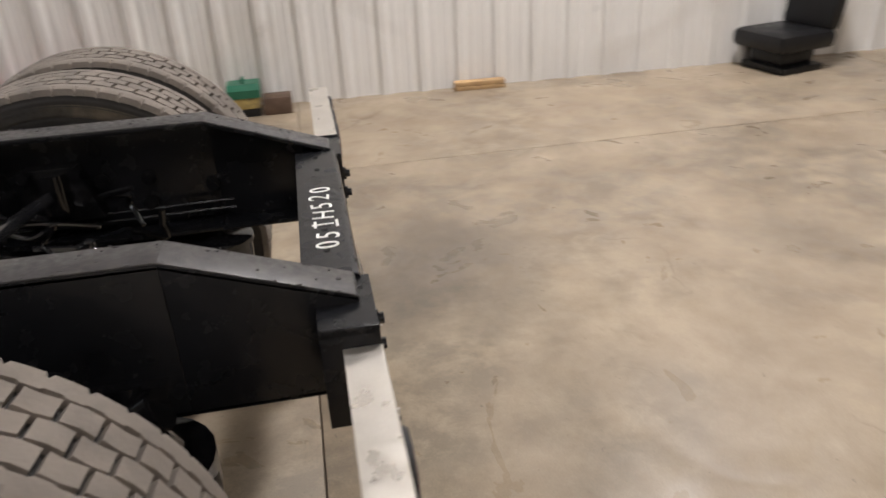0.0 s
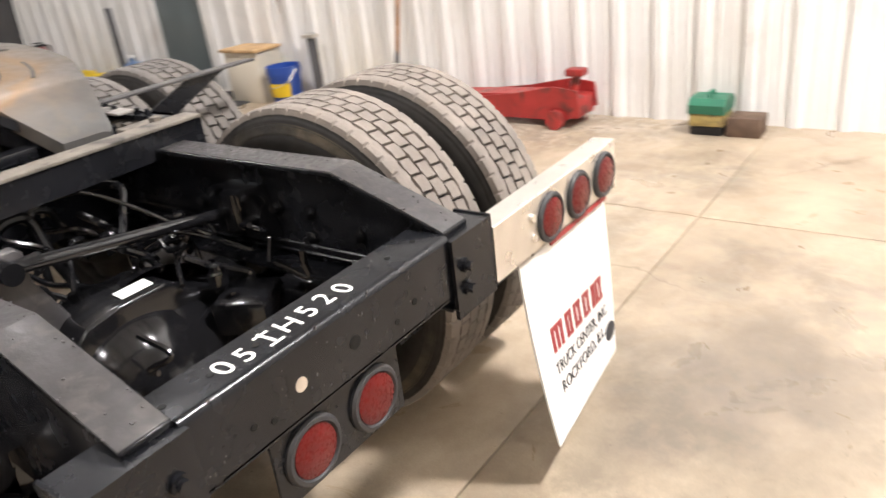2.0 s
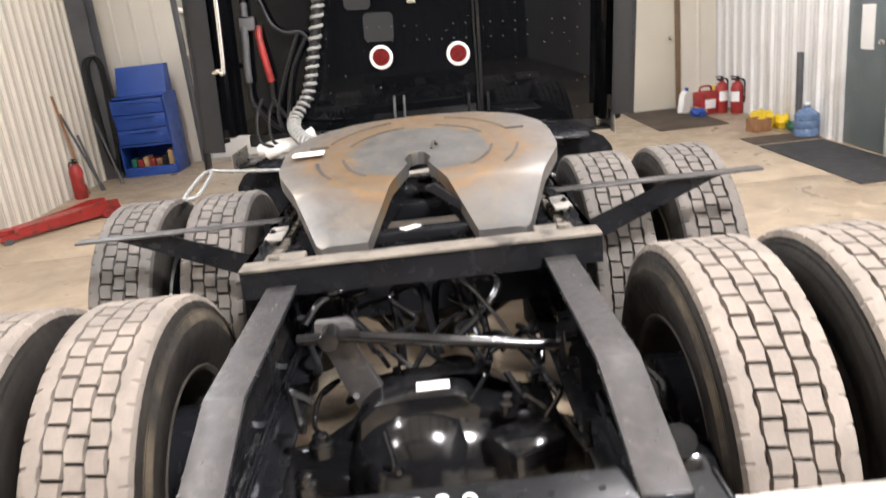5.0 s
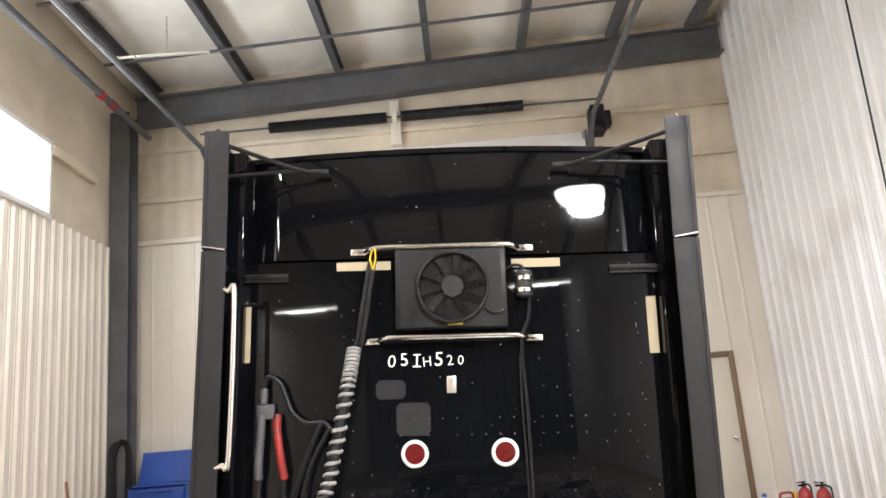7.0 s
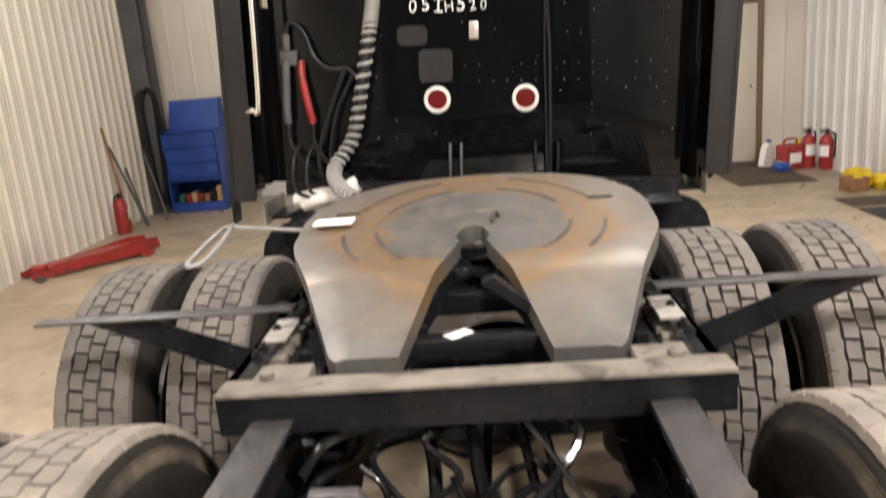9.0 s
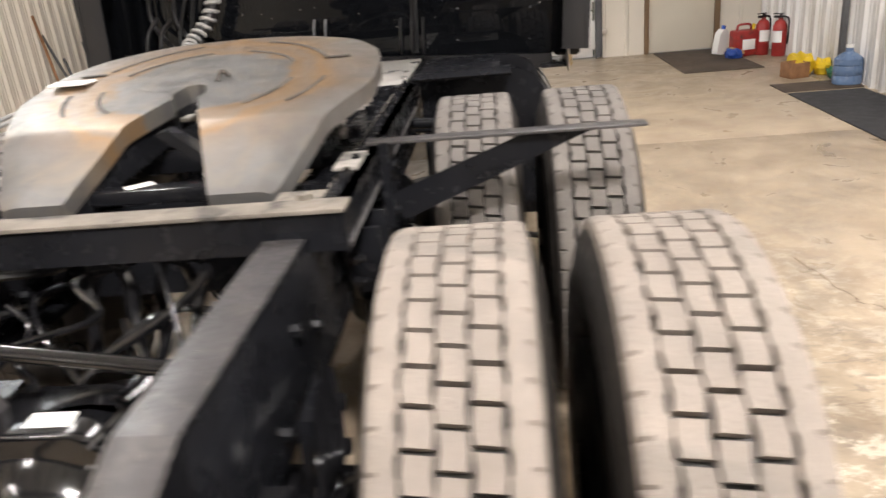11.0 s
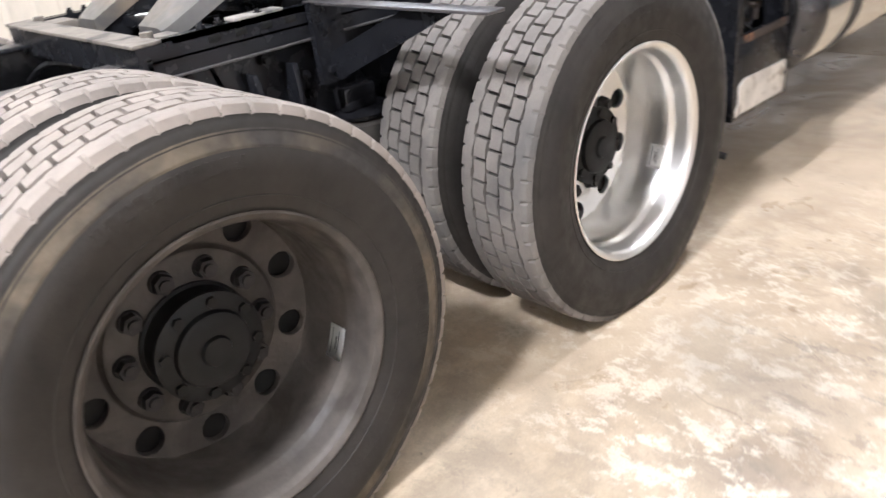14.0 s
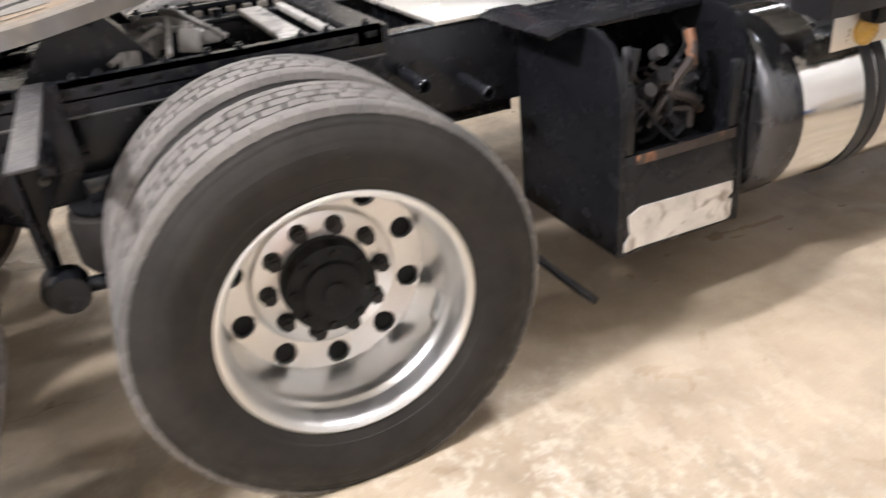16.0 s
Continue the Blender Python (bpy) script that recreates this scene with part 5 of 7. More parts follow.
# fifth wheel --------------------------------------------------------
for side in (1, -1):
    bm = B()
    x0, x1 = sorted((RX + side * 0.33, RX + side * 0.50))
    box(bm, (x0, 0.97, 0.946), (x1, 2.46, 0.958), 0.003)
    xe = RX + side * 0.50
    prism(bm, [(min(xe, xe - side * 0.02), 0.9125), (max(xe, xe - side * 0.02), 0.9125), (max(xe, xe - side * 0.02), 1.0), (min(xe, xe - side * 0.02), 1.0)], "y", 1.0, 2.46)
    prism(bm, [(min(xe, xe - side * 0.05), 0.985), (max(xe, xe - side * 0.05), 0.985), (max(xe, xe - side * 0.05), 1.0), (min(xe, xe - side * 0.05), 1.0)], "y", 1.0, 2.46)
    sl = part("slide_rail", bm, M["frame"], truck, "black fifth wheel slide rail")
    bm = B()
    xl0, xl1 = sorted((xe - side * 0.03, xe + side * 0.006))
    box(bm, (xl0, 1.0, 0.9055), (xl1, 2.46, 0.912), 0.002)
    part("lower_lip", bm, M["worn_frame"], sl, "scuffed lower lip")
    for k in range(17):
        bm = B()
        y = 1.16 + k * 0.078
        box(bm, (min(xe + side * 0.0008, xe - side * 0.004), y, 0.966), (max(xe + side * 0.0008, xe - side * 0.004), y + 0.034, 0.984), 0.0004)
        part("slot", bm, M["hub"], sl)
    for k, y in enumerate((1.16, 1.21, 1.33, 1.60, 1.66, 1.84, 1.95, 2.04, 2.22, 2.30, 2.42)):
        bm = B()
        rod(bm, (xe - side * 0.028, y, 0.9995), (xe - side * 0.028, y, 1.010), 0.013, 6)
        rod(bm, (xe - side * 0.028, y, 1.010), (xe - side * 0.028, y, 1.018), 0.007, 8)
        part("bolt", bm, M["dark_polish"] if k % 2 else M["frame"], sl)
    bm = B()
    box(bm, (min(xe - side * 0.07, xe - side * 0.012), 1.25, 0.9995), (max(xe - side * 0.07, xe - side * 0.012), 1.40, 1.008), 0.002)
    part("wear_strip", bm, M["dusty_light"], sl)
    bm = B()
    box(bm, (x0 + 0.02 if side < 0 else x1 - 0.075, 1.14, 0.958), (x0 + 0.075 if side < 0 else x1 - 0.02, 1.176, 0.979), 0.003)
    tooth = mesh_of("rack_tooth", bm, M["dusty"])
    for k in range(20):
        part("rack_tooth", tooth, None, sl, "", Matrix.Translation((0, k * 0.064, 0)))
    bm = B()
    box(bm, (x0 + 0.01, 0.965, 0.955), (x1 - 0.005, 1.13, 0.995), 0.004)
    rod(bm, ((x0 + x1) / 2, 1.04, 0.995), ((x0 + x1) / 2, 1.04, 1.015), 0.018, 6)
    part("stop_block", bm, M["dusty"], sl, "dust-covered stop block")
    for k in range(4):
        bm = B()
        rod(bm, (xe - side * 0.12, 1.22 + k * 0.3, 0.958), (xe - side * 0.12, 1.22 + k * 0.3, 0.985), 0.018, 6)
        part("bolt", bm, M["frame"], sl)
bm = B()
prism(bm, [(0.965, 0.915), (0.985, 0.915), (0.985, 0.965), (1.06, 0.965), (1.06, 0.994), (0.965, 0.994)], "x", RX - 0.50, RX + 0.51)
beam = part("slide_beam", bm, M["frame"], truck, "black cross beam")
bm = B()
box(bm, (RX - 0.50, 0.958, 0.9945), (RX + 0.51, 1.035, 1.004), 0.002)
part("top_plate", bm, M["dusty"], beam, "dust-covered top plate")
bm = B()
prism(bm, [(2.38, 0.945), (2.48, 0.945), (2.48, 0.995), (2.38, 0.995)], "x", RX - 0.50, RX + 0.50)
part("slide_beam", bm, M["frame"], truck)


def plate_z(y):
    if y > 1.335:
        return 1.142 + (y - 1.42) * 0.175
    return 1.1271 - (1.335 - y) * 0.585


def plate_outer(y):
    pts = ((1.12, 0.305), (1.135, 0.322), (1.3, 0.388), (1.5, 0.468), (1.56, 0.484), (1.73, 0.485), (1.83, 0.46), (1.93, 0.39), (1.98, 0.31), (2.008, 0.2), (2.022, 0.0))
    for (a, p), (b, q) in zip(pts, pts[1:]):
        if a <= y <= b:
            return p + (q - p) * (y - a) / (b - a)
    return 0.0


def plate_inner(y):
    if y < 1.50:
        return 0.034 + (1.50 - y) * 0.345
    if y < 1.565:
        return 0.034 + 0.010 * math.sin((y - 1.50) / 0.065 * math.pi)
    return 0.034 * math.sqrt(max(0, 1 - ((y - 1.565) / 0.034) ** 2)) if y < 1.599 else 0.0


bm = B()
ys = [1.12, 1.126, 1.135, 1.16, 1.2, 1.25, 1.3, 1.325, 1.345, 1.42, 1.46, 1.50, 1.515, 1.532, 1.55, 1.565, 1.58, 1.592, 1.599, 1.64, 1.70, 1.76, 1.82, 1.87, 1.91, 1.94, 1.965, 1.985, 2.0, 2.012, 2.022]
for side in (1, -1):
    rows = []
    for y in ys:
        a, b = plate_inner(y), plate_outer(y)
        rows.append([(side * (a + (b - a) * j / 7), y, plate_z(y) - 0.006 * max(0, j - 5.9)) for j in range(8)])
    verts = [[bm.verts.new(p) for p in r] for r in rows]
    for a, b in zip(verts, verts[1:]):
        for j in range(7):
            q = (a[j], a[j + 1], b[j + 1], b[j])
            bm.faces.new(q if side > 0 else q[::-1])
bmesh.ops.remove_doubles(bm, verts=bm.verts[:], dist=0.0006)
bmesh.ops.recalc_face_normals(bm, faces=bm.faces[:])
if sum(f.normal.z for f in bm.faces) < 0:
    bmesh.ops.reverse_faces(bm, faces=bm.faces[:])
top_faces = bm.faces[:]
ext = bmesh.ops.extrude_face_region(bm, geom=top_faces)
for v in ext["geom"]:
    if isinstance(v, bmesh.types.BMVert):
        v.co.z -= 0.045
bmesh.ops.recalc_face_normals(bm, faces=bm.faces[:])
fifth = part("fifth_wheel", mesh_of("fifth_wheel", bm, M["plate"], 24), M["plate"], truck, "worn greasy steel coupling plate with rust rings")
for side in (1, -1):
    bm = B()
    x0, x1 = sorted((side * 0.27, side * 0.34))
    prism(bm, [(1.45, 0.957), (1.85, 0.957), (1.74, 1.10), (1.70, 1.145), (1.62, 1.145), (1.56, 1.10)], "x", x0, x1)
    rod(bm, (side * 0.25, 1.66, 1.09), (side * 0.40, 1.66, 1.09), 0.03, 12)
    part("pivot_bracket", bm, M["frame"], fifth)
    bm = B()
    sl = [(plate_inner(y) + 0.012, y) for y in (1.14, 1.3, 1.45, 1.56)]
    rows = [[(side * x, y, plate_z(y) - 0.044) for x, y in sl], [(side * x, y, plate_z(y) - 0.115) for x, y in sl]]
    sheet(bm, rows, side * 0.018, 0)
    part("skirt", bm, M["frame"], fifth)
    bm = B()
    x0, x1 = sorted((side * 0.325, side * 0.395))
    box(bm, (x0, 1.735, plate_z(1.75) - 0.001), (x1, 1.775, plate_z(1.75) + 0.0025), 0.001)
    part("grease_slot", bm, M["rim_black"], fifth)
for r, a0, a1 in ((0.262, 0.45, 1.30), (0.262, 1.75, 2.75), (0.352, 0.40, 1.25), (0.352, 1.85, 2.70), (0.352, -0.62, -0.10), (0.352, 3.25, 3.75), (0.262, -0.85, -0.1), (0.262, 3.25, 4.0)):
    bm = B()
    rows = [[], []]
    for a in np.linspace(a0, a1, 26):
        for row, rr in zip(rows, (r - 0.006, r + 0.006)):
            x, y = rr * math.cos(a), 1.62 + rr * math.sin(a)
            row.append((x, y, plate_z(y) + 0.0012))
    sheet(bm, rows, 0.0006, 2)
    part("grease_groove", bm, M["rim_black"], fifth, "dark worn grease groove")
bm = B()
box(bm, (-0.445, 1.635, plate_z(1.67) + 0.006), (-0.335, 1.705, plate_z(1.67) + 0.012), 0.001)
part("paper_tag", bm, M["paper"], fifth, "white paper tag")
bm = B()
box(bm, (-0.30, 1.48, 0.96), (0.30, 1.56, 1.02), 0.01)
box(bm, (-0.22, 1.20, 0.965), (0.22, 1.26, 1.0), 0.006)
rod(bm, (-0.2, 1.66, 1.02), (0.2, 1.66, 1.02), 0.045, 14)
part("lock_body", bm, M["frame"], fifth)
bm = B()
box(bm, (-0.032, -0.018, 0.0), (0.032, 0.018, 0.0012), 0.0004)
part("paper_tag", bm, M["paper"], fifth, "white paper tag", pose(-0.04, 1.235, 1.0015, 0, 0, 40))
rnd_m = random.Random(44)
for x, y, z, sx, sy, sz in ((0.30, 1.76, 0.985, 0.09, 0.10, 0.06), (0.18, 1.80, 0.99, 0.06, 0.08, 0.05), (0.24, 1.93, 0.99, 0.05, 0.06, 0.07), (0.06, 1.86, 0.99, 0.08, 0.05, 0.05), (0.12, 1.99, 0.985, 0.05, 0.10, 0.045),
                            (-0.05, 1.78, 0.99, 0.05, 0.07, 0.05), (-0.2, 1.84, 0.985, 0.09, 0.10, 0.05), (-0.28, 1.96, 0.985, 0.06, 0.05, 0.05)):
    bm = B()
    box(bm, (-sx / 2, -sy / 2, 0), (sx / 2, sy / 2, sz), 0.008)
    rod(bm, (0, -sy * 0.2, sz - 0.001), (0, -sy * 0.2, sz + 0.02), 0.014, 10)
    rod(bm, (sx * 0.3, sy * 0.2, sz - 0.001), (sx * 0.3, sy * 0.2, sz + 0.012), 0.009, 6)
    part("slider_casting", bm, M["dusty_light"], fifth, "pale dusty slider casting", pose(x, y, z - 0.02, rnd_m.uniform(-8, 8), rnd_m.uniform(-8, 8), rnd_m.uniform(-30, 30)))
for pts in ([(0.36, 1.70, 1.0), (0.27, 1.83, 1.05), (0.16, 1.92, 1.03), (0.04, 2.02, 1.0)], [(0.33, 1.86, 0.99), (0.22, 1.88, 1.07), (0.10, 1.80, 1.05), (-0.02, 1.90, 0.99)], [(0.20, 2.05, 0.99), (0.10, 1.94, 1.06), (-0.1, 1.90, 1.05), (-0.24, 2.0, 0.99)]):
    bm = B()
    tube(bm, pts, 0.010, 8)
    part("slider_pipe", bm, M["dusty_light"], fifth, "dusty grey air pipe")
for y0, y1 in ((2.19, 2.27), (2.33, 2.36)):
    bm = B()
    box(bm, (-0.33, y0, 0.962), (0.34, y1, 0.982), 0.003)
    part("cross_strap", bm, M["dusty_light"], fifth, "pale dusty steel cross strap")
bm = B()
tube(bm, [(0.05, 1.61, plate_z(1.61) + 0.003), (0.06, 1.63, plate_z(1.63) + 0.02), (0.07, 1.65, plate_z(1.65) + 0.003)], 0.006, 6)
part("lock_pin", bm, M["rim_black"], fifth)
bm = B()
tube(bm, [(-0.45, 2.34, 1.02), (-0.70, 2.44, 1.02), (-0.95, 2.55, 1.02), (-1.02, 2.60, 1.025), (-0.99, 2.45, 1.022), (-0.93, 2.06, 1.02), (-0.94, 1.98, 1.02), (-0.98, 2.02, 1.02), (-1.04, 2.50, 1.025), (-1.02, 2.58, 1.025)], 0.008, 8)
part("release_handle", bm, M["hose"], fifth, "dull steel release handle")

# flap hangers between the axles
for side in (1, -1):
    bm = B()
    x0, x1 = sorted((RX + side * 0.47, RX + side * 1.185))
    box(bm, (x0, 1.475, 1.0), (x1, 1.53, 1.008), 0.002)
    hg = part("flap_hanger", bm, M["worn_frame"], truck, "grey steel flap hanger arm")
    bm = B()
    pts = [(RX + side * 0.52, 0.80), (RX + side * 0.56, 0.79), (RX + side * 1.02, 0.985), (RX + side * 1.06, 0.999), (RX + side * 0.88, 0.999), (RX + side * 0.52, 0.86)]
    prism(bm, pts, "y", 1.498, 1.506)
    part("brace", bm, M["frame"], hg)
    bm = B()
    x0, x1 = sorted((RX + side * 0.505, RX + side * 0.53))
    prism(bm, [(1.46, 0.78), (1.56, 0.78), (1.56, 1.006), (1.46, 1.006)], "x", x0, x1)
    for y, z in ((1.49, 0.82), (1.53, 0.82), (1.49, 0.94), (1.53, 0.94)):
        rod(bm, (RX + side * 0.53, y, z), (RX + side * 0.545, y, z), 0.012, 6)
    part("clamp_plate", bm, M["frame"], hg)

# fittings packed between the rails and the wheels
for side in (1, -1):
    for y in (AXLE_1, AXLE_2):
        bm = B()
        lathe(bm, [(-0.02, 0.0), (-0.02, 0.055), (0.0, 0.082), (0.05, 0.088), (0.06, 0.094), (0.072, 0.094), (0.082, 0.088), (0.15, 0.086), (0.165, 0.07), (0.17, 0.0)], 26, m=pose(side * 0.535, y - 0.40, 0.60, 0, 12, 90))
        can = part("spring_brake", bm, M["gloss"], truck, "glossy black spring brake can")
        bm = B()
        lathe(bm, [(0.058, 0.094), (0.056, 0.099), (0.076, 0.099), (0.074, 0.094)], 26, m=pose(side * 0.535, y - 0.40, 0.60, 0, 12, 90))
        part("clamp_ring", bm, M["frame"], can)
        for a in (0.6, 2.2, 4.0):
            bm = B()
            tube(bm, [(side * 0.50, y - 0.25 + 0.02 * a, 0.67), (side * (0.49 + 0.01 * a), y - 0.17, 0.74), (side * 0.46, y - 0.05 + 0.03 * a, 0.73), (side * 0.44, y + 0.12, 0.70)], 0.009, 6)
            part("air_hose", bm, M["gloss"], truck, "black air hose")
        bm = B()
        prism(bm, [(y - 0.10, 0.55), (y + 0.10, 0.55), (y + 0.07, 0.72), (y - 0.07, 0.72)], "x", min(side * 0.43, side * 0.455), max(side * 0.43, side * 0.455))
        seat_b = part("spring_seat", bm, M["frame"], truck)
        for dy in (-0.05, 0.05):
            for z in (0.58, 0.68):
                bm = B()
                rod(bm, (side * 0.455, y + dy, z), (side * 0.485, y + dy, z), 0.017, 6)
                part("bolt", bm, M["gloss"], seat_b)

for side in (1, -1):
    for y0, y1 in ((1.14, AXLE_1 + 0.06), (1.42, AXLE_2 - 0.06)):
        bm = B()
        rod(bm, (side * 0.50, y0, 0.44), (side * 0.50, y1, 0.41), 0.024, 12)
        arm = part("radius_rod", bm, M["frame"], truck, "black longitudinal radius rod")
        for y, z in ((y0, 0.44), (y1, 0.41)):
            bm = B()
            rod(bm, (side * 0.45, y, z), (side * 0.55, y, z), 0.056, 16)
            part("rod_eye", bm, M["frame"], arm)

# dull lock handle bar lying across the slide
bm = B()
prism(bm, [(0.02, 1.115), (0.05, 1.125), (0.17, 1.03), (0.33, 1.008), (0.33, 1.002), (0.16, 1.008)], "y", 1.24, 1.29)
part("lock_handle", bm, M["frame"], fifth, "black lock handle bar")

# paint drips and weld spatter along the frame's edges
rnd = random.Random(77)
for side in (1, -1):
    bm = B()
    for k in range(70):
        y = rnd.uniform(0.03, 0.9)
        z = (TAIL_TOP + (RAIL_TOP - TAIL_TOP) * (y - 0.012) / (KINK - 0.012) if y < KINK else RAIL_TOP) + 0.005
        x = RX + side * rnd.choice((rnd.gauss(0.426, 0.003), rnd.gauss(0.349, 0.004), rnd.uniform(0.35, 0.425)))
        r = rnd.uniform(0.0012, 0.0032)
        bmesh.ops.create_icosphere(bm, subdivisions=1, radius=r, matrix=Matrix.Translation((x, y, z)) @ Matrix.Diagonal((1, rnd.uniform(1, 2.6), 0.7, 1)))
    tagged(part("dripped_paint", bm, M["worn_frame"], truck), "glossy paint drips", "", "", "stuff")
bm = B()
for k in range(60):
    x, z = RX + rnd.uniform(-0.33, 0.33), rnd.choice((rnd.uniform(0.71, 0.82), rnd.gauss(0.832, 0.004)))
    bmesh.ops.create_icosphere(bm, subdivisions=1, radius=rnd.uniform(0.001, 0.0026), matrix=Matrix.Translation((x, 0.0 if z < 0.826 else 0.004, z)) @ Matrix.Diagonal((1, 0.7, rnd.uniform(1, 2.4), 1)))
tagged(part("dripped_paint", bm, M["worn_frame"], truck), "glossy paint drips", "", "", "stuff")


# sleeper cab ---------------------------------------------------------
CY = 3.72
EY = CY - 0.32
LEAN = Matrix.Translation((0, CY, 1.0)) @ Matrix.Rotation(radians(3.4), 4, "Y") @ Matrix.Translation((0, -CY, -1.0))


bm = B()
prism(bm, [(-1.17, 0.975), (1.13, 0.975), (1.145, 0.99), (1.145, 2.445), (-1.185, 2.445), (-1.185, 0.99)], "y", CY, CY + 2.4)
cab = part("sleeper_cab", bm, M["cab"], truck, "glossy black sleeper cab back wall", LEAN)
bm = B()
rows = []
for k in range(13):
    z = 2.455 + (3.075 - 2.455) * k / 12
    row = []
    for j in range(25):
        x = -1.15 + 2.26 * j / 24
        edge = max(0.0, abs(x + 0.02) - 0.98) / 0.15
        row.append((x, CY - 0.012 + 0.06 * edge ** 2 + 0.052 * k / 12 + 0.03 * (k / 12) ** 8, z + 0.03 * (1 - ((x + 0.02) / 1.13) ** 2) * k / 12))
    rows.append(row)
sheet(bm, rows, 0.05)
part("roof_back_panel", bm, M["cab"], cab, "glossy black roof cap panel")
bm = B()
rows = []
for y, dz in ((CY + 0.05, 0.0), (CY + 0.5, 0.06), (CY + 1.4, 0.1), (CY + 2.4, 0.0)):
    rows.append([(-1.15 + 2.26 * j / 16, y, 3.07 + dz + 0.04 * (1 - ((j - 8) / 8) ** 2)) for j in range(17)])
sheet(bm, rows, -0.03, 2)
part("roof_shell", bm, M["cab"], cab)
for x in (-1.15, 1.11):
    bm = B()
    box(bm, (x - 0.015, CY + 0.06, 2.445), (x + 0.015, CY + 2.4, 3.07))
    part("roof_side", bm, M["cab"], cab)

bm = B()
box(bm, (-1.14, CY + 2.36, 2.445), (1.10, CY + 2.4, 3.06))
part("roof_front", bm, M["cab"], cab)

# side extender panels, two to a side
for side, xo in ((1, 1.25), (-1, -1.29)):
    for z0, z1, xa, xb, nm in ((1.03 if side > 0 else 0.92, 2.455, 0.0, 0.0, "lower"), (2.468, 3.11, 0.0, 0.01, "upper")):
        bm = B()
        rows = []
        for k in range(7):
            f = k / 6
            z = z0 + (z1 - z0) * f
            bulge = xa + (xb - xa) * f
            row = []
            for y, dx in ((CY + 0.12, -0.035), (CY - 0.08, 0.0), (CY - 0.26, 0.008), (EY, 0.0)):
                row.append((xo + side * (dx + bulge), y, z))
            rows.append(row)
        sheet(bm, rows, -side * 0.016, 0)
        fr = part("side_extender", bm, M["fairing"], cab, "dull black side extender panel")
        bm = B()
        x0, x1 = sorted((xo - side * 0.125, xo + side * 0.004))
        rows = []
        for k in range(7):
            f = k / 6
            z = z0 + (z1 - z0) * f
            off = (xa + (xb - xa) * f) * side
            rows.append([(x0 + off, EY + 0.008, z), ((x0 + x1) / 2 + off, EY - 0.003, z), (x1 + off, EY + 0.008, z)])
        sheet(bm, rows, 0.012, 1)
        part("trailing_edge", bm, M["fairing"], fr)
        if nm == "lower" and side < 0:
            bm = B()
            box(bm, (x0, EY, 0.80), (x0 + 0.01, EY + 0.12, 0.94), 0.002)
            part("lower_tab", bm, M["black"], fr)
        elif nm == "upper":
            bm = B()
            prism(bm, [(EY + 0.02, 3.10), (EY + 0.1, 3.16), (CY + 0.1, 3.09), (CY + 0.1, 2.9), (EY + 0.05, 2.95)], "x", xo - side * 0.03, xo - side * 0.018)
            part("top_wing", bm, M["fairing"], fr)
    # inner channel and struts
    bm = B()
    x0, x1 = sorted((xo - side * 0.012, xo - side * 0.15))
    box(bm, (x0, CY - 0.1, 0.97), (x1, CY + 0.08, 3.07), 0.02)
    for k in range(14):
        rod(bm, (xo - side * 0.055, CY - 0.1, 1.05 + k * 0.14), (xo - side * 0.055, CY - 0.108, 1.05 + k * 0.14), 0.008, 6)
    part("edge_channel", bm, M["cab"], cab)
    bm = B()
    a = (side * 0.68 - 0.06, CY - 0.02, 2.96)
    tube(bm, [a, (side * 0.80 - 0.06, CY - 0.07, 2.965), (xo - side * 0.06, EY + 0.06, 3.06)], 0.013, 8, 3)
    tube(bm, [(side * 0.78 - 0.06, CY - 0.06, 2.96), (xo - side * 0.05, CY - 0.18, 2.90)], 0.011, 8, 1)
    box(bm, (a[0] - 0.05, CY - 0.035, 2.945), (a[0] + 0.05, CY - 0.013, 2.975), 0.004)
    part("strut", bm, M["black"], cab, "black Y-shaped stay")
    bm = B()
    x0, x1 = sorted(((side * 0.88 - 0.03), xo - side * 0.06))
    prism(bm, [(x0, 2.335), (x1, 2.335), (x1, 2.38), (x0, 2.38)], "y", CY - 0.03, CY - 0.001)
    tube(bm, [(x0 if side > 0 else x1, CY - 0.02, 2.36), (xo - side * 0.1, CY - 0.03, 2.365), (xo - side * 0.05, CY - 0.12, 2.41), (xo - side * 0.04, CY - 0.26, 2.42)], 0.02, 8)
    for dx in (0.04, 0.1):
        rod(bm, ((side * 0.88 - 0.03) + side * dx, CY - 0.03, 2.357), ((side * 0.88 - 0.03) + side * dx, CY - 0.036, 2.357), 0.009, 6)
    part("stay_bracket", bm, M["black"], cab)

# grab bars
for z, x0, x1 in ((2.488, -0.49, 0.365), (1.995, -0.42, 0.395)):
    bm = B()
    tube(bm, [(x0 - 0.05, CY - 0.012, z), (x0, CY - 0.014, z), (x0 + 0.05, CY - 0.055, z + 0.012), (x0 + 0.13, CY - 0.065, z + 0.014), (x1 - 0.13, CY - 0.065, z + 0.014), (x1 - 0.05, CY - 0.055, z + 0.012),
              (x1, CY - 0.014, z), (x1 + 0.05, CY - 0.012, z)], 0.0155, 12)
    bar = part("grab_bar", bm, M["chrome"], cab, "chrome grab bar")
    for x in (x0 - 0.03, x1 + 0.03):
        bm = B()
        box(bm, (x - 0.045, CY - 0.03, z - 0.018), (x + 0.045, CY - 0.001, z + 0.018), 0.006)
        part("foot", bm, M["chrome"], bar)
bm = B()
tube(bm, [(-1.20, EY + 0.04, 2.26), (-1.14, EY + 0.0, 2.245), (-1.108, EY + 0.0, 2.21), (-1.108, EY + 0.0, 1.44), (-1.14, EY + 0.0, 1.39), (-1.21, EY + 0.04, 1.37)], 0.015, 12)
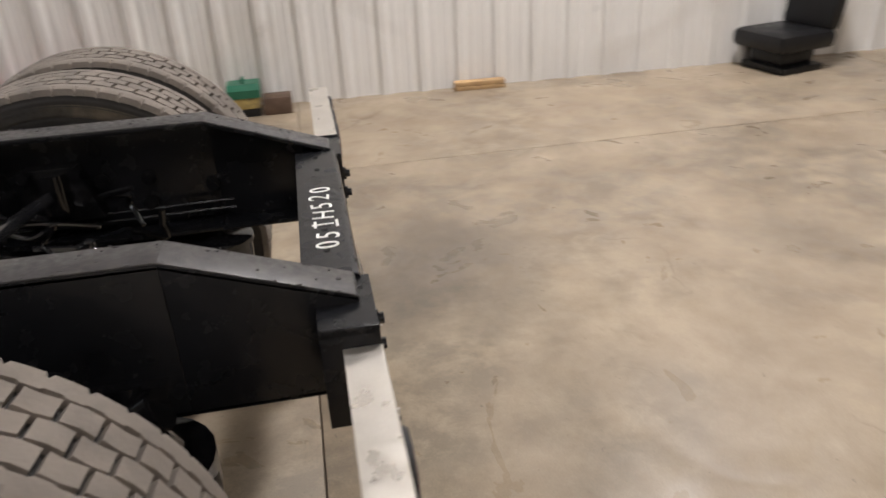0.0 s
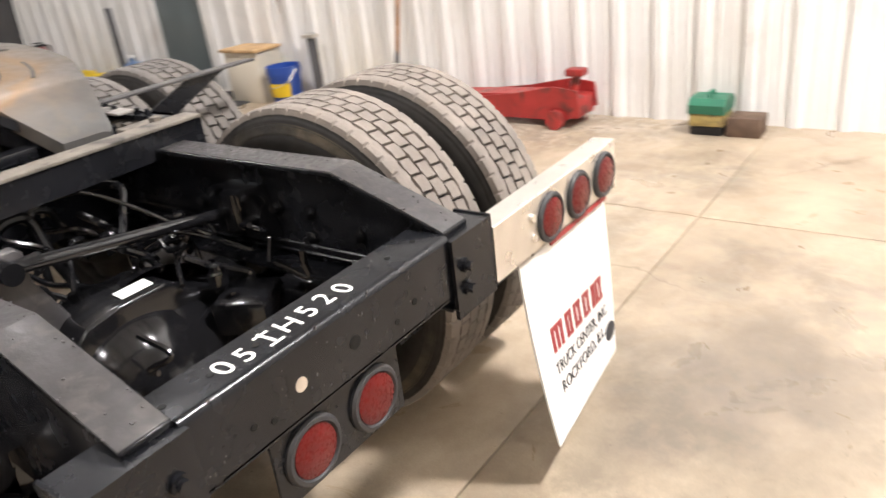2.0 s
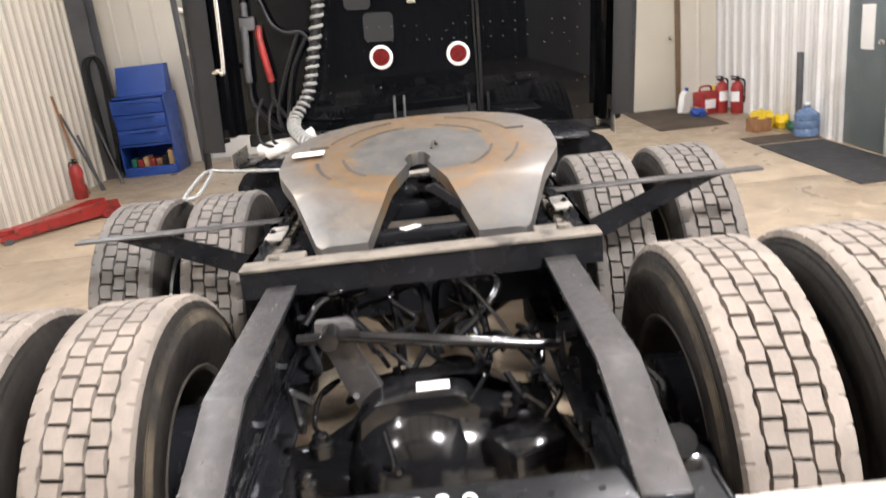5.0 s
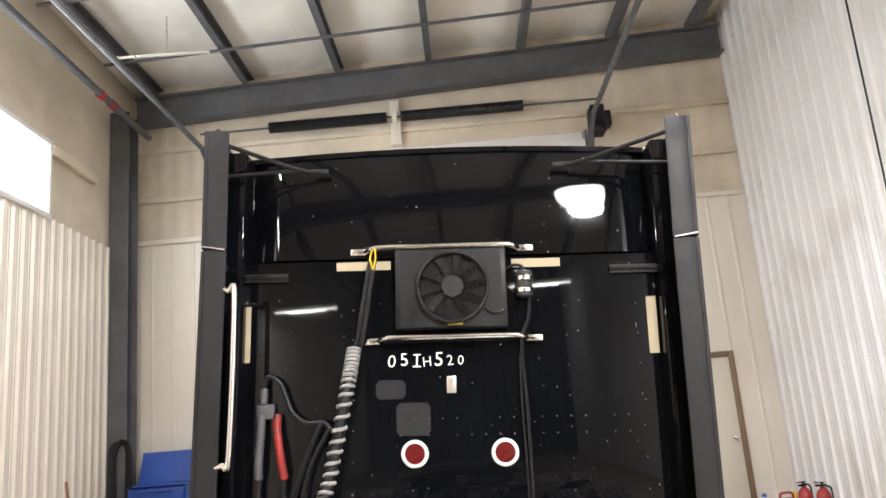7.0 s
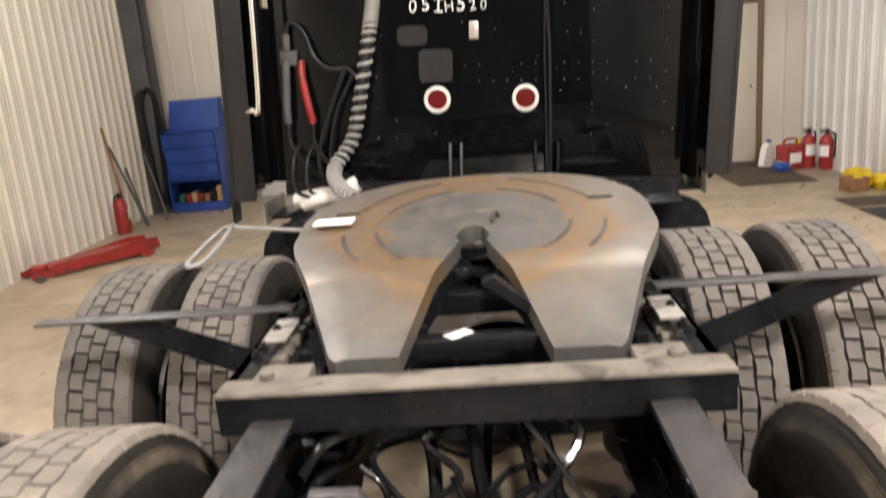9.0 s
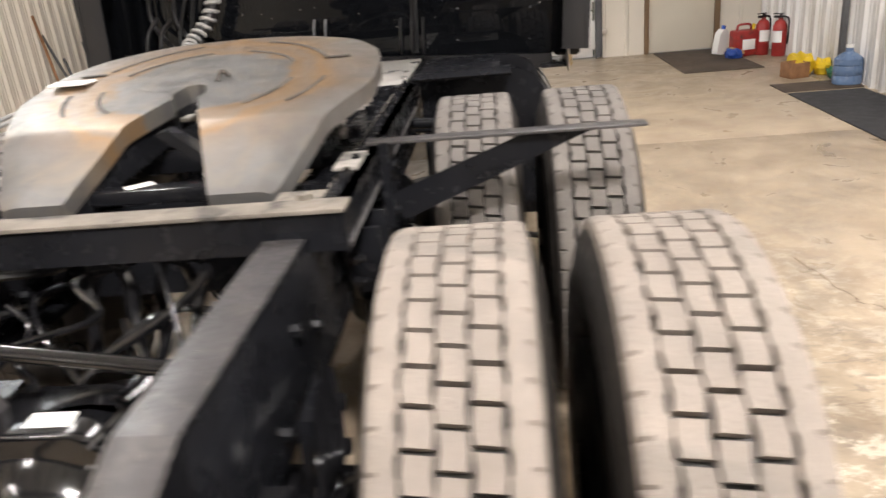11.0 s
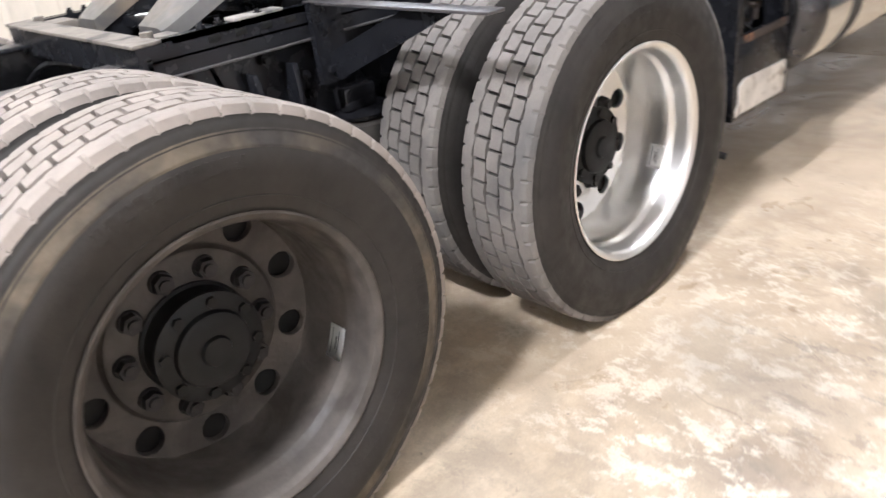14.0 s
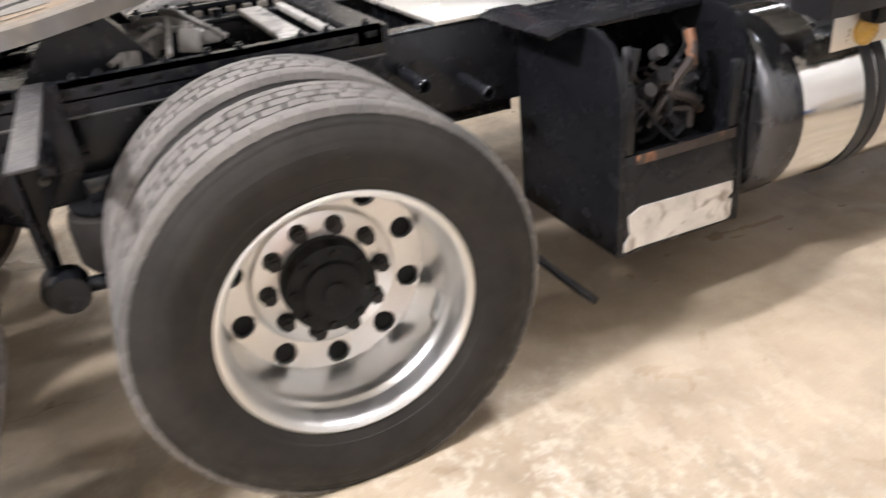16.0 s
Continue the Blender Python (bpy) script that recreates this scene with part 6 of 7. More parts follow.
part("grab_handle", bm, M["chrome"], cab, "bright steel grab handle")

# condenser with its fan
bm = B()
FX, FZ = 0.0, 0.0
box(bm, (-0.31, CY - 0.075, -0.22), (0.29, CY - 0.002, 0.215), 0.012)
cond = part("condenser", bm, M["black"], cab, "black condenser box with a fan", pose(-0.005, 0, 2.27))
bm = B()
prism(bm, [(-0.28, -0.21), (0.26, -0.21), (0.26, 0.205), (-0.28, 0.205)], "y", CY - 0.083, CY - 0.076)
part("front_plate", bm, M["black"], cond)
bm = B()
lathe(bm, [(0.0, 0.198), (0.03, 0.196), (0.034, 0.188), (0.03, 0.18), (0.0, 0.178)], 44, m=pose(FX, CY - 0.083, FZ, 0, 0, -90))
fan = part("fan_shroud", bm, M["black"], cond)
bm = B()
rod(bm, (FX, CY - 0.0835, FZ), (FX, CY - 0.0845, FZ), 0.178, 40)
part("opening", bm, M["hub"], fan)
for k in range(10):
    bm = B()
    rows = []
    for i in range(5):
        r = 0.055 + 0.118 * i / 4
        tw = 0.16 * i / 4
        rows.append([(FX + r * math.cos(tw + s), CY - 0.094 - 0.018 * q, FZ + r * math.sin(tw + s)) for s, q in ((-0.22 * 0.09 / r, 0), (0.0, 0.5), (0.22 * 0.09 / r, 1))])
    sheet(bm, rows, 0.003)
    bmesh.ops.transform(bm, matrix=Matrix.Translation((FX, 0, FZ)) @ Matrix.Rotation(k * math.tau / 10, 4, "Y") @ Matrix.Translation((-FX, 0, -FZ)), verts=bm.verts[:])
    part("blade", bm, M["hub"], fan)
bm = B()
rod(bm, (FX, CY - 0.088, FZ), (FX, CY - 0.128, FZ), 0.06, 8)
part("fan_hub", bm, M["fairing"], fan)
for r in (0.08, 0.105, 0.13, 0.155, 0.175):
    bm = B()
    tube(bm, [(FX + r * math.cos(a), CY - 0.122 + 0.03 * (r / 0.18) ** 3, FZ + r * math.sin(a)) for a in np.linspace(0, math.tau, 33)], 0.0016, 5, 1)
    part("guard_ring", bm, M["black"], fan)
bm = B()
box(bm, (-0.03, CY - 0.088, -0.202), (0.05, CY - 0.0835, -0.185), 0.001)
part("yellow_label", bm, M["yellow"], cond, "small yellow label")
bm = B()
tube(bm, [(0.15, CY - 0.1, -0.09), (0.2, CY - 0.1, -0.14), (0.25, CY - 0.09, -0.14), (0.29, CY - 0.05, -0.1)], 0.004, 6)
part("fan_wire", bm, M["black"], cond)
bm = B()
lathe(bm, [(0, 0.0), (0, 0.034), (0.01, 0.044), (0.05, 0.044), (0.053, 0.047), (0.067, 0.047), (0.07, 0.044), (0.135, 0.044), (0.145, 0.034), (0.145, 0.0)], 24, m=pose(0.385, CY - 0.055, -0.06, 0, -90, 0))
drier = part("receiver_drier", bm, M["gasket"], cond, "dark receiver drier can")
for z in (-0.035, 0.03):
    bm = B()
    lathe(bm, [(0, 0.0445), (0, 0.0485), (0.022, 0.0485), (0.022, 0.0445)], 24, m=pose(0.385, CY - 0.055, z, 0, -90, 0))
    part("clamp", bm, M["chrome"], drier, "chrome clamp band")
bm = B()
tube(bm, [(0.385, CY - 0.05, 0.07), (0.375, CY - 0.05, 0.11), (0.33, CY - 0.04, 0.12), (0.28, CY - 0.03, 0.09)], 0.008, 6)
tube(bm, [(0.41, CY - 0.04, -0.05), (0.40, CY - 0.03, -0.17), (0.37, CY - 0.025, -0.25), (0.36, CY - 0.02, -0.36), (0.375, CY - 0.02, -0.62), (0.385, CY - 0.02, -1.02), (0.385, CY - 0.03, -1.28)], 0.010, 7)
tube(bm, [(0.35, CY - 0.02, -0.36), (0.35, CY - 0.02, -0.62), (0.365, CY - 0.02, -1.02), (0.365, CY - 0.03, -1.28)], 0.007, 6)
part("refrigerant_hose", bm, M["black"], cab, "black refrigerant hose", pose(-0.005, 0, 2.27))

# marks and small fittings on the wall
for x0, x1, z0, z1 in ((-0.645, -0.345, 2.39, 2.438), (0.318, 0.585, 2.385, 2.432), (-1.165, -1.112, 1.90, 2.205), (1.035, 1.088, 1.90, 2.205)):
    bm = B()
    box(bm, (x0, CY - 0.002, z0), (x1, CY - 0.0005, z1))
    part("masking_tape", bm, M["tape"], cab, "strip of tan masking tape")
for q, (ch, dx, dz, turn, k) in enumerate((("0", -0.195, -0.004, -6, 1.0), ("5", -0.128, 0.004, 4, 1.05), ("I", -0.06, -0.002, -3, 1.1), ("H", -0.005, -0.008, 5, 0.8), ("5", 0.058, 0.002, -4, 1.15), ("2", 0.118, -0.004, 6, 0.85), ("0", 0.175, -0.004, -5, 0.75))):
    text_part("stock_mark", ch, 0.092 * k, M["chalk"], cab, pose(-0.148 + dx, CY - 0.0015, 1.89 + dz, 90, 0, 0) @ Matrix.Rotation(radians(turn), 4, "Z"), "white hand-painted character")
    if ch == "I":
        for z in (1.855, 1.918):
            bm = B()
            box(bm, (-0.148 + dx - 0.022, CY - 0.0022, z), (-0.148 + dx + 0.022, CY - 0.0008, z + 0.008))
            part("stock_mark", bm, M["chalk"], cab)
bm = B()
box(bm, (-0.05, CY - 0.012, 1.715), (0.0, CY - 0.0005, 1.805), 0.003)
rod(bm, (-0.025, CY - 0.012, 1.78), (-0.025, CY - 0.022, 1.78), 0.012, 10)
rod(bm, (-0.025, CY - 0.012, 1.74), (-0.025, CY - 0.018, 1.74), 0.008, 8)
part("latch_plate", bm, M["alu"], cab, "pale latch plate")
for x, z in ((-0.225, 1.407), (0.247, 1.407)):
    bm = B()
    lathe(bm, [(0.0, 0.072), (0.006, 0.072), (0.011, 0.066), (0.011, 0.054), (0.006, 0.052)], 36, m=pose(x, CY - 0.001, z, 0, 0, -90))
    ring = part("lamp_bezel", bm, M["white"], cab, "white ring")
    bm = B()
    lathe(bm, [(0.003, 0.053), (0.009, 0.05), (0.012, 0.0)], 32, m=pose(x, CY - 0.001, z, 0, 0, -90))
    part("stop_lamp", bm, M["red_lens"], ring, "round red reflector lamp")
for x0, x1, z0, z1 in ((-0.43, -0.27, 1.69, 1.79), (-0.32, -0.14, 1.50, 1.67)):
    bm = B()
    prism(bm, [(x0 + 0.02, z0), (x1 - 0.02, z0), (x1, z0 + 0.02), (x1, z1 - 0.02), (x1 - 0.02, z1), (x0 + 0.02, z1), (x0, z1 - 0.02), (x0, z0 + 0.02)], "y", CY - 0.0018, CY - 0.0004)
    part("worn_patch", bm, M["fairing"], cab, "dull rubbed patch")
rnd = random.Random(21)
spots = [(x, z) for z in (1.585, 1.50) for x in np.arange(-0.3, 0.95, 0.075) if rnd.random() < 0.75]
spots += [(x, z) for x in (-0.55, 0.6, 0.98) for z in np.arange(1.05, 2.2, 0.16)]
for x, z in spots:
    bm = B()
    rod(bm, (x, CY, z), (x, CY - 0.003, z), 0.0045, 8)
    part("rivet", bm, M["steel_grey"], cab)
for x in (0.3, 0.36, 0.42, -0.16, -0.1):
    bm = B()
    tube(bm, [(x, CY - 0.02, 0.98), (x, CY - 0.05, 1.05), (x, CY - 0.05, 1.13), (x, CY - 0.02, 1.17)], 0.008, 6)
    part("hose_stub", bm, M["steel_grey"] if x < 0 else M["black"], cab)
bm = B()
prism(bm, [(CY - 0.02, 0.90), (CY + 0.3, 0.90), (CY + 0.3, 0.972), (CY - 0.02, 0.972)], "x", -1.08, 1.10)
for k in range(12):
    rod(bm, (-1.0 + k * 0.18, CY - 0.02, 0.94), (-1.0 + k * 0.18, CY - 0.035, 0.94), 0.012, 6)
part("sill_beam", bm, M["black"], cab)

# air and electric lines: a tarp spring, a spiral-wrapped bundle, two gladhands
bm = B()
for dx in (-0.012, 0.014):
    tube(bm, [(-0.375 + dx, CY - 0.05, 2.40), (-0.40 + dx, CY - 0.06, 2.25), (-0.44 + dx, CY - 0.06, 1.98), (-0.46 + dx, CY - 0.05, 1.92)], 0.012, 7)
part("hose_hanger", bm, M["black"], cab, "black hose support strap", pose(-0.065, 0, 0.04))
bm = B()
tube(bm, [(-0.37, CY - 0.07, 2.46), (-0.385, CY - 0.07, 2.40), (-0.37, CY - 0.06, 2.34)], 0.005, 6)
tube(bm, [(-0.36, CY - 0.075, 2.46), (-0.355, CY - 0.075, 2.40), (-0.37, CY - 0.065, 2.34)], 0.005, 6)
part("tie_cord", bm, M["yellow"], cab, "yellow cord tie", pose(-0.065, 0, 0.04))
bundle = [(-0.475, CY - 0.05, 1.92), (-0.485, CY - 0.08, 1.82), (-0.5, CY - 0.12, 1.70), (-0.55, CY - 0.14, 1.42), (-0.60, CY - 0.18, 1.18), (-0.68, CY - 0.30, 1.04), (-0.62, CY - 0.5, 0.98), (-0.5, CY - 0.75, 0.96)]
bm = B()
tube(bm, bundle, 0.03, 10, 8)
wrap = part("air_line_wrap", bm, M["black"], cab, "air lines in grey spiral wrap", pose(-0.065, 0, 0.04))
bm = B()
path = smooth_path(bundle, 12)
hel = []
for i in range(len(path) * 8):
    s = i / 8
    k = min(int(s), len(path) - 2)
    p = path[k].lerp(path[k + 1], s - k)
    d = (path[k + 1] - path[k]).normalized()
    u = Vector((0, 1, 0)) - d * d.y
    u.normalize()
    a = s * 2.6
    hel.append(p + 0.031 * (u * math.cos(a) + d.cross(u) * math.sin(a)))
tube(bm, hel, 0.0105, 6, 1)
part("spiral", bm, M["hose"], wrap, "grey spiral wrap")
bm = B()
tube(bm, [(-0.62, CY - 0.22, 1.10), (-0.72, CY - 0.22, 1.05), (-0.85, CY - 0.15, 1.02), (-0.97, CY - 0.10, 0.99)], 0.043, 12)
tube(bm, [(-0.66, CY - 0.25, 1.03), (-0.78, CY - 0.27, 1.03), (-0.90, CY - 0.22, 0.99)], 0.036, 12)
part("sleeve", bm, M["white"], wrap, "white plastic hose sleeve", pose(0.06, -0.10, -0.13))
for k, (x, dz) in enumerate(((-0.80, 0.0), (-0.87, 0.01))):
    bm = B()
    tube(bm, [(x, CY - 0.20, 1.16 + dz), (x - 0.015, CY - 0.30, 1.10), (x - 0.02, CY - 0.33, 1.0), (x, CY - 0.34, 0.93), (x + 0.08, CY - 0.36, 0.90)], 0.010, 8)
    part("air_line", bm, M["black"], wrap)
for x, mat, nm, lab in ((-0.985, "steel_grey", "gladhand", "grey gladhand handle"), (-0.90, "red", "gladhand", "red gladhand handle")):
    bm = B()
    tube(bm, [(x, CY - 0.03, 1.60), (x + 0.005, CY - 0.06, 1.52), (x + (0.035 if x > -0.95 else 0.0), CY - 0.07, 1.36), (x + (0.05 if x > -0.95 else 0), CY - 0.06, 1.28)], 0.022, 10)
    gh = part(nm, bm, M[mat], cab, lab, pose(-0.045, 0, 0.02))
    bm = B()
    e = x + (0.05 if x > -0.95 else 0)
    tube(bm, [(e, CY - 0.06, 1.30), (e + 0.01, CY - 0.07, 1.15), (e + 0.15, CY - 0.15, 1.02), (e + 0.35, CY - 0.4, 0.97)], 0.013, 7)
    part("air_line", bm, M["black"], gh)
bm = B()
box(bm, (-0.99, CY - 0.05, 1.56), (-0.90, CY - 0.002, 1.64), 0.008)
rod(bm, (-0.95, CY - 0.05, 1.64), (-0.95, CY - 0.05, 1.72), 0.02, 10)
part("gladhand_holder", bm, M["steel_grey"], cab, "", pose(-0.065, 0, 0.04))
bm = B()
tube(bm, [(-0.95, CY - 0.05, 1.72), (-0.93, CY - 0.06, 1.78), (-0.86, CY - 0.06, 1.74), (-0.80, CY - 0.06, 1.60), (-0.72, CY - 0.07, 1.54), (-0.63, CY - 0.08, 1.54), (-0.58, CY - 0.1, 1.50)], 0.011, 7)
tube(bm, [(-0.64, CY - 0.08, 1.54), (-0.72, CY - 0.08, 1.35), (-0.80, CY - 0.1, 1.1), (-0.78, CY - 0.15, 0.98)], 0.011, 7)
tube(bm, [(-0.60, CY - 0.08, 1.50), (-0.70, CY - 0.08, 1.30), (-0.74, CY - 0.1, 1.05), (-0.7, CY - 0.15, 0.98)], 0.011, 7)
part("power_cable", bm, M["black"], cab, "black power cable loop", pose(-0.065, 0, 0.04))

# paint chips and water spots on the wall, pale seams on the extenders
rnd = random.Random(55)
bm = B()
for k in range(90):
    x, z, r = rnd.uniform(-1.1, 1.05), rnd.uniform(1.05, 3.0), rnd.choice((0.0015, 0.002, 0.0035))
    if abs(z - 2.27) < 0.25 and abs(x) < 0.4:
        continue
    y = CY - (0.0125 if z > 2.46 else 0.0)
    rod(bm, (x, y + 0.003, z), (x + rnd.uniform(-0.002, 0.002), y - 0.0006, z), r, 6)
tagged(part("chipped_paint", bm, M["worn_white"], cab), "pale paint chips", "", "", "stuff")
for side, xo in ((1, 1.25), (-1, -1.29)):
    bm = B()
    x0, x1 = sorted((xo - side * 0.12, xo + side * 0.002))
    prism(bm, [(x0, 2.457 + 0.02 * (side < 0)), (x1, 2.457 + 0.02 * (side > 0)), (x1, 2.462 + 0.02 * (side > 0)), (x0, 2.462 + 0.02 * (side < 0))], "y", EY - 0.006, EY + 0.01)
    part("seam_strip", bm, M["alu"], cab, "bright seam strip")

# deck, tank and side boxes -------------------------------------------
bm = B()
box(bm, (-0.36, 2.66, 0.946), (0.42, 3.5, 0.962), 0.004)
part("deck_plate", bm, M["deck"], truck, "bright tread plate deck between the rails")
for side in (1, -1):
    bm = B()
    x0, x1 = sorted((side * 0.44, side * 0.86))
    prism(bm, [(2.80, 0.958), (2.86, 0.972), (2.95, 0.972), (2.95, 0.966), (2.87, 0.962), (2.81, 0.946)], "x", x0, x1)
    part("deck_fender", bm, M["frame"], truck, "black plate over the frame side")
    # box with an open side, a worn white plate below and dark pipework inside
    xi, xo = side * 0.46, side * 1.018
    a, b = sorted((xi, xo))
    bm = B()
    outline = [(side * x, z) for x, z in ((0.46, 0.292), (1.018, 0.292), (1.018, 0.80), (1.0, 0.87), (0.96, 0.925), (0.90, 0.955), (0.82, 0.965), (0.46, 0.965))]
    prism(bm, outline, "y", 2.93, 2.95)
    bb = part("battery_box", bm, M["frame"], truck, "open black steel side box")
    for nm, lo, hi, bev in (("bottom_panel", (a, 2.951, 0.292), (b, 3.379, 0.32), 0.006), ("top_panel", (min(xi, side * 0.82), 2.951, 0.945), (max(xi, side * 0.82), 3.379, 0.965), 0.006),
                            ("front_panel", (min(xo, xo - side * 0.02), 2.951, 0.321), (max(xo, xo - side * 0.02), 3.379, 0.615), 0.008),
                            ("post", (min(xo, xo - side * 0.03), 2.951, 0.615), (max(xo, xo - side * 0.03), 2.985, 0.82), 0.01), ("post", (min(xo, xo - side * 0.03), 3.33, 0.615), (max(xo, xo - side * 0.03), 3.379, 0.82), 0.01),
                            ("back_panel", (min(xi, xi + side * 0.02), 2.951, 0.311), (max(xi, xi + side * 0.02), 3.379, 0.944), 0.002)):
        bm = B()
        box(bm, lo, hi, bev)
        part(nm, bm, M["frame"], bb)
    bm = B()
    prism(bm, outline, "y", 3.38, 3.40)
    part("end_panel", bm, M["frame"], bb)
    bm = B()
    prism(bm, [(2.950, 0.306), (2.995, 0.312), (3.35, 0.306), (3.365, 0.318), (3.365, 0.372), (3.345, 0.382), (3.365, 0.397), (3.36, 0.436), (3.01, 0.446), (2.965, 0.425), (2.972, 0.36), (2.952, 0.335)], "x", min(xo, xo + side * 0.006), max(xo, xo + side * 0.006))
    part("sill_plate", bm, M["worn_white"], bb, "worn white plate")
    bm = B()
    box(bm, (min(xo, xo + side * 0.004), 2.99, 0.582), (max(xo, xo + side * 0.004), 3.36, 0.613), 0.002)
    part("rusty_lip", bm, M["rusty"], bb, "rust-chipped lower lip")
    rnd = random.Random(8)
    for k in range(34):
        bm = B()
        p = [(side * rnd.uniform(0.74, 0.95), rnd.uniform(2.98, 3.32), rnd.uniform(0.56, 0.66))]
        for q in range(4):
            p.append((min(0.93, max(0.6, abs(p[-1][0]) + rnd.uniform(-0.05, 0.05))) * side, min(3.35, max(2.97, p[-1][1] + rnd.uniform(-0.09, 0.09))), min(0.90, p[-1][2] + rnd.uniform(0.0, 0.09))))
        tube(bm, p, rnd.choice((0.007, 0.011, 0.015)), 6, 4)
        part("cable", bm, M[("black", "gasket", "rim_black", "black", "rusty")[k % 5]], bb)
    for k in range(7):
        bm = B()
        x, y, z = side * rnd.uniform(0.7, 0.92), rnd.uniform(3.0, 3.3), rnd.uniform(0.62, 0.85)
        rod(bm, (x, y, z), (x + side * 0.03, y, z + 0.02), rnd.uniform(0.012, 0.026), 10)
        part("fitting", bm, M[("worn_frame", "black")[k % 2]], bb)
    bm = B()
    box(bm, (side * 0.74 - 0.14, 2.97, 0.312), (side * 0.74 + 0.14, 3.36, 0.56), 0.01)
    part("battery", bm, M["black"], bb)
    # polished tank with straps
    CX, CZ = side * 0.80, 0.60
    bm = B()
    lathe(bm, [(0, 0.0), (0.0, 0.2), (0.01, 0.25), (0.03, 0.285), (0.06, 0.305), (1.9, 0.305), (1.93, 0.28), (1.95, 0.2), (1.95, 0.0)], 60, m=pose(CX, 3.41, CZ, 0, 0, 90))
    tank = part("fuel_tank", bm, M["polish"], truck, "polished aluminium fuel tank")
    # the side box mirrored in the polished end, put into its dark colour
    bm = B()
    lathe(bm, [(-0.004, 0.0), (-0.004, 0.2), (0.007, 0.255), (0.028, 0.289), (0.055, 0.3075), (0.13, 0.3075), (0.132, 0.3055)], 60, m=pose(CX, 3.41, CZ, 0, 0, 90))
    part("tank_end", bm, M["dark_polish"], tank, "polished tank end, its dark reflection put into the colour")
    for y in (3.80, 4.75):
        for dy in (0.0, 0.055):
            bm = B()
            lathe(bm, [(0, 0.3055), (0, 0.312), (0.04, 0.312), (0.04, 0.3055)], 60, m=pose(CX, y + dy, CZ, 0, 0, 90))
            part("strap", bm, M["gasket"], tank)
    bm = B()
    box(bm, (min(side * 1.03, side * 1.165), 3.62, 0.845), (max(side * 1.03, side * 1.165), 3.92, 0.865), 0.004)
    st = part("plate_bracket", bm, M["frame"], truck)
    bm = B()
    box(bm, (min(side * 1.166, side * 1.172), 3.53, 0.832), (max(side * 1.166, side * 1.172), 3.95, 0.952), 0.003)
    pl = part("marker_plate", bm, M["alu"], st)
    bm = B()
    lathe(bm, [(0, 0.046), (0.01, 0.044), (0.02, 0.032), (0.024, 0.0)], 24, m=pose(side * 1.172, 3.656, 0.876, 0, 0, 0 if side > 0 else 180))
    part("marker_lamp", bm, M["amber"], pl, "amber marker lamp")
    for y, z in ((2.52, 0.862), (2.73, 0.797)):
        bm = B()
        lathe(bm, [(0.44, 0.0), (0.44, 0.022), (0.60, 0.020), (0.625, 0.022), (0.63, 0.018), (0.60, 0.014), (0.60, 0.0)], 16, m=pose(0, y, z, 0, 0 if side > 0 else 180, 0) @ Matrix.Rotation(0.06, 4, "Y"))
        part("pipe_stub", bm, M["frame"], truck, "short black pipe end")
    bm = B()
    tube(bm, [(side * 0.66, 2.72, 0.32), (side * 0.9, 2.78, 0.24), (side * 1.06, 2.82, 0.20)], 0.014, 8)
    rod(bm, (side * 0.66, 2.70, 0.32), (side * 0.60, 2.72, 0.47), 0.014, 8)
    part("step_bar", bm, M["black"], truck, "black bent step bar")


# ---------------------------------------------------------------- things along the east wall
def floor_jack(m, label, raised=True):
    j = thing("floor_jack", label, "floor jack", m, "floor jacks")
    for s in (-1, 1):
        bm = B()
        prism(bm, [(-0.62, 0.05), (0.5, 0.05), (0.62, 0.10), (0.60, 0.26), (0.42, 0.28), (0.1, 0.22), (-0.45, 0.16), (-0.62, 0.12)], "x", s * 0.13 - 0.006, s * 0.13 + 0.006)
        part("side_plate", bm, M["red"], j)
        bm = B()
        rod(bm, (s * 0.20, 0.45, 0.065), (s * 0.145, 0.45, 0.065), 0.065, 18)
        part("rear_wheel", bm, M["red"], j)
        bm = B()
        rod(bm, (s * 0.17, -0.56, 0.045), (s * 0.14, -0.56, 0.045), 0.045, 16)
        part("front_wheel", bm, M["steel_grey"], j)
    bm = B()
    prism(bm, [(-0.45, 0.13), (0.3, 0.16), (0.3, 0.22), (-0.4, 0.19)], "x", -0.09, 0.09)
    rod(bm, (0, -0.5, 0.13), (0, -0.5, 0.20), 0.07, 16)
    part("lift_arm", bm, M["red"], j)
    bm = B()
    box(bm, (-0.125, 0.3, 0.06), (0.125, 0.6, 0.2), 0.02)
    if raised:
        rod(bm, (0, 0.5, 0.2), (0, 0.54, 0.36), 0.035, 12)
        box(bm, (-0.05, 0.47, 0.33), (0.05, 0.6, 0.38), 0.01)
    part("pump", bm, M["red"], j)
    return j


floor_jack(pose(3.82, 1.92, 0, 0, 0, 178), "red long floor jack beside the wall")
floor_jack(pose(-3.8, 6.4, 0, 0, 0, -38) @ Matrix.Diagonal((1, 1, 0.62, 1)), "low red floor jack lying by the wall", False)

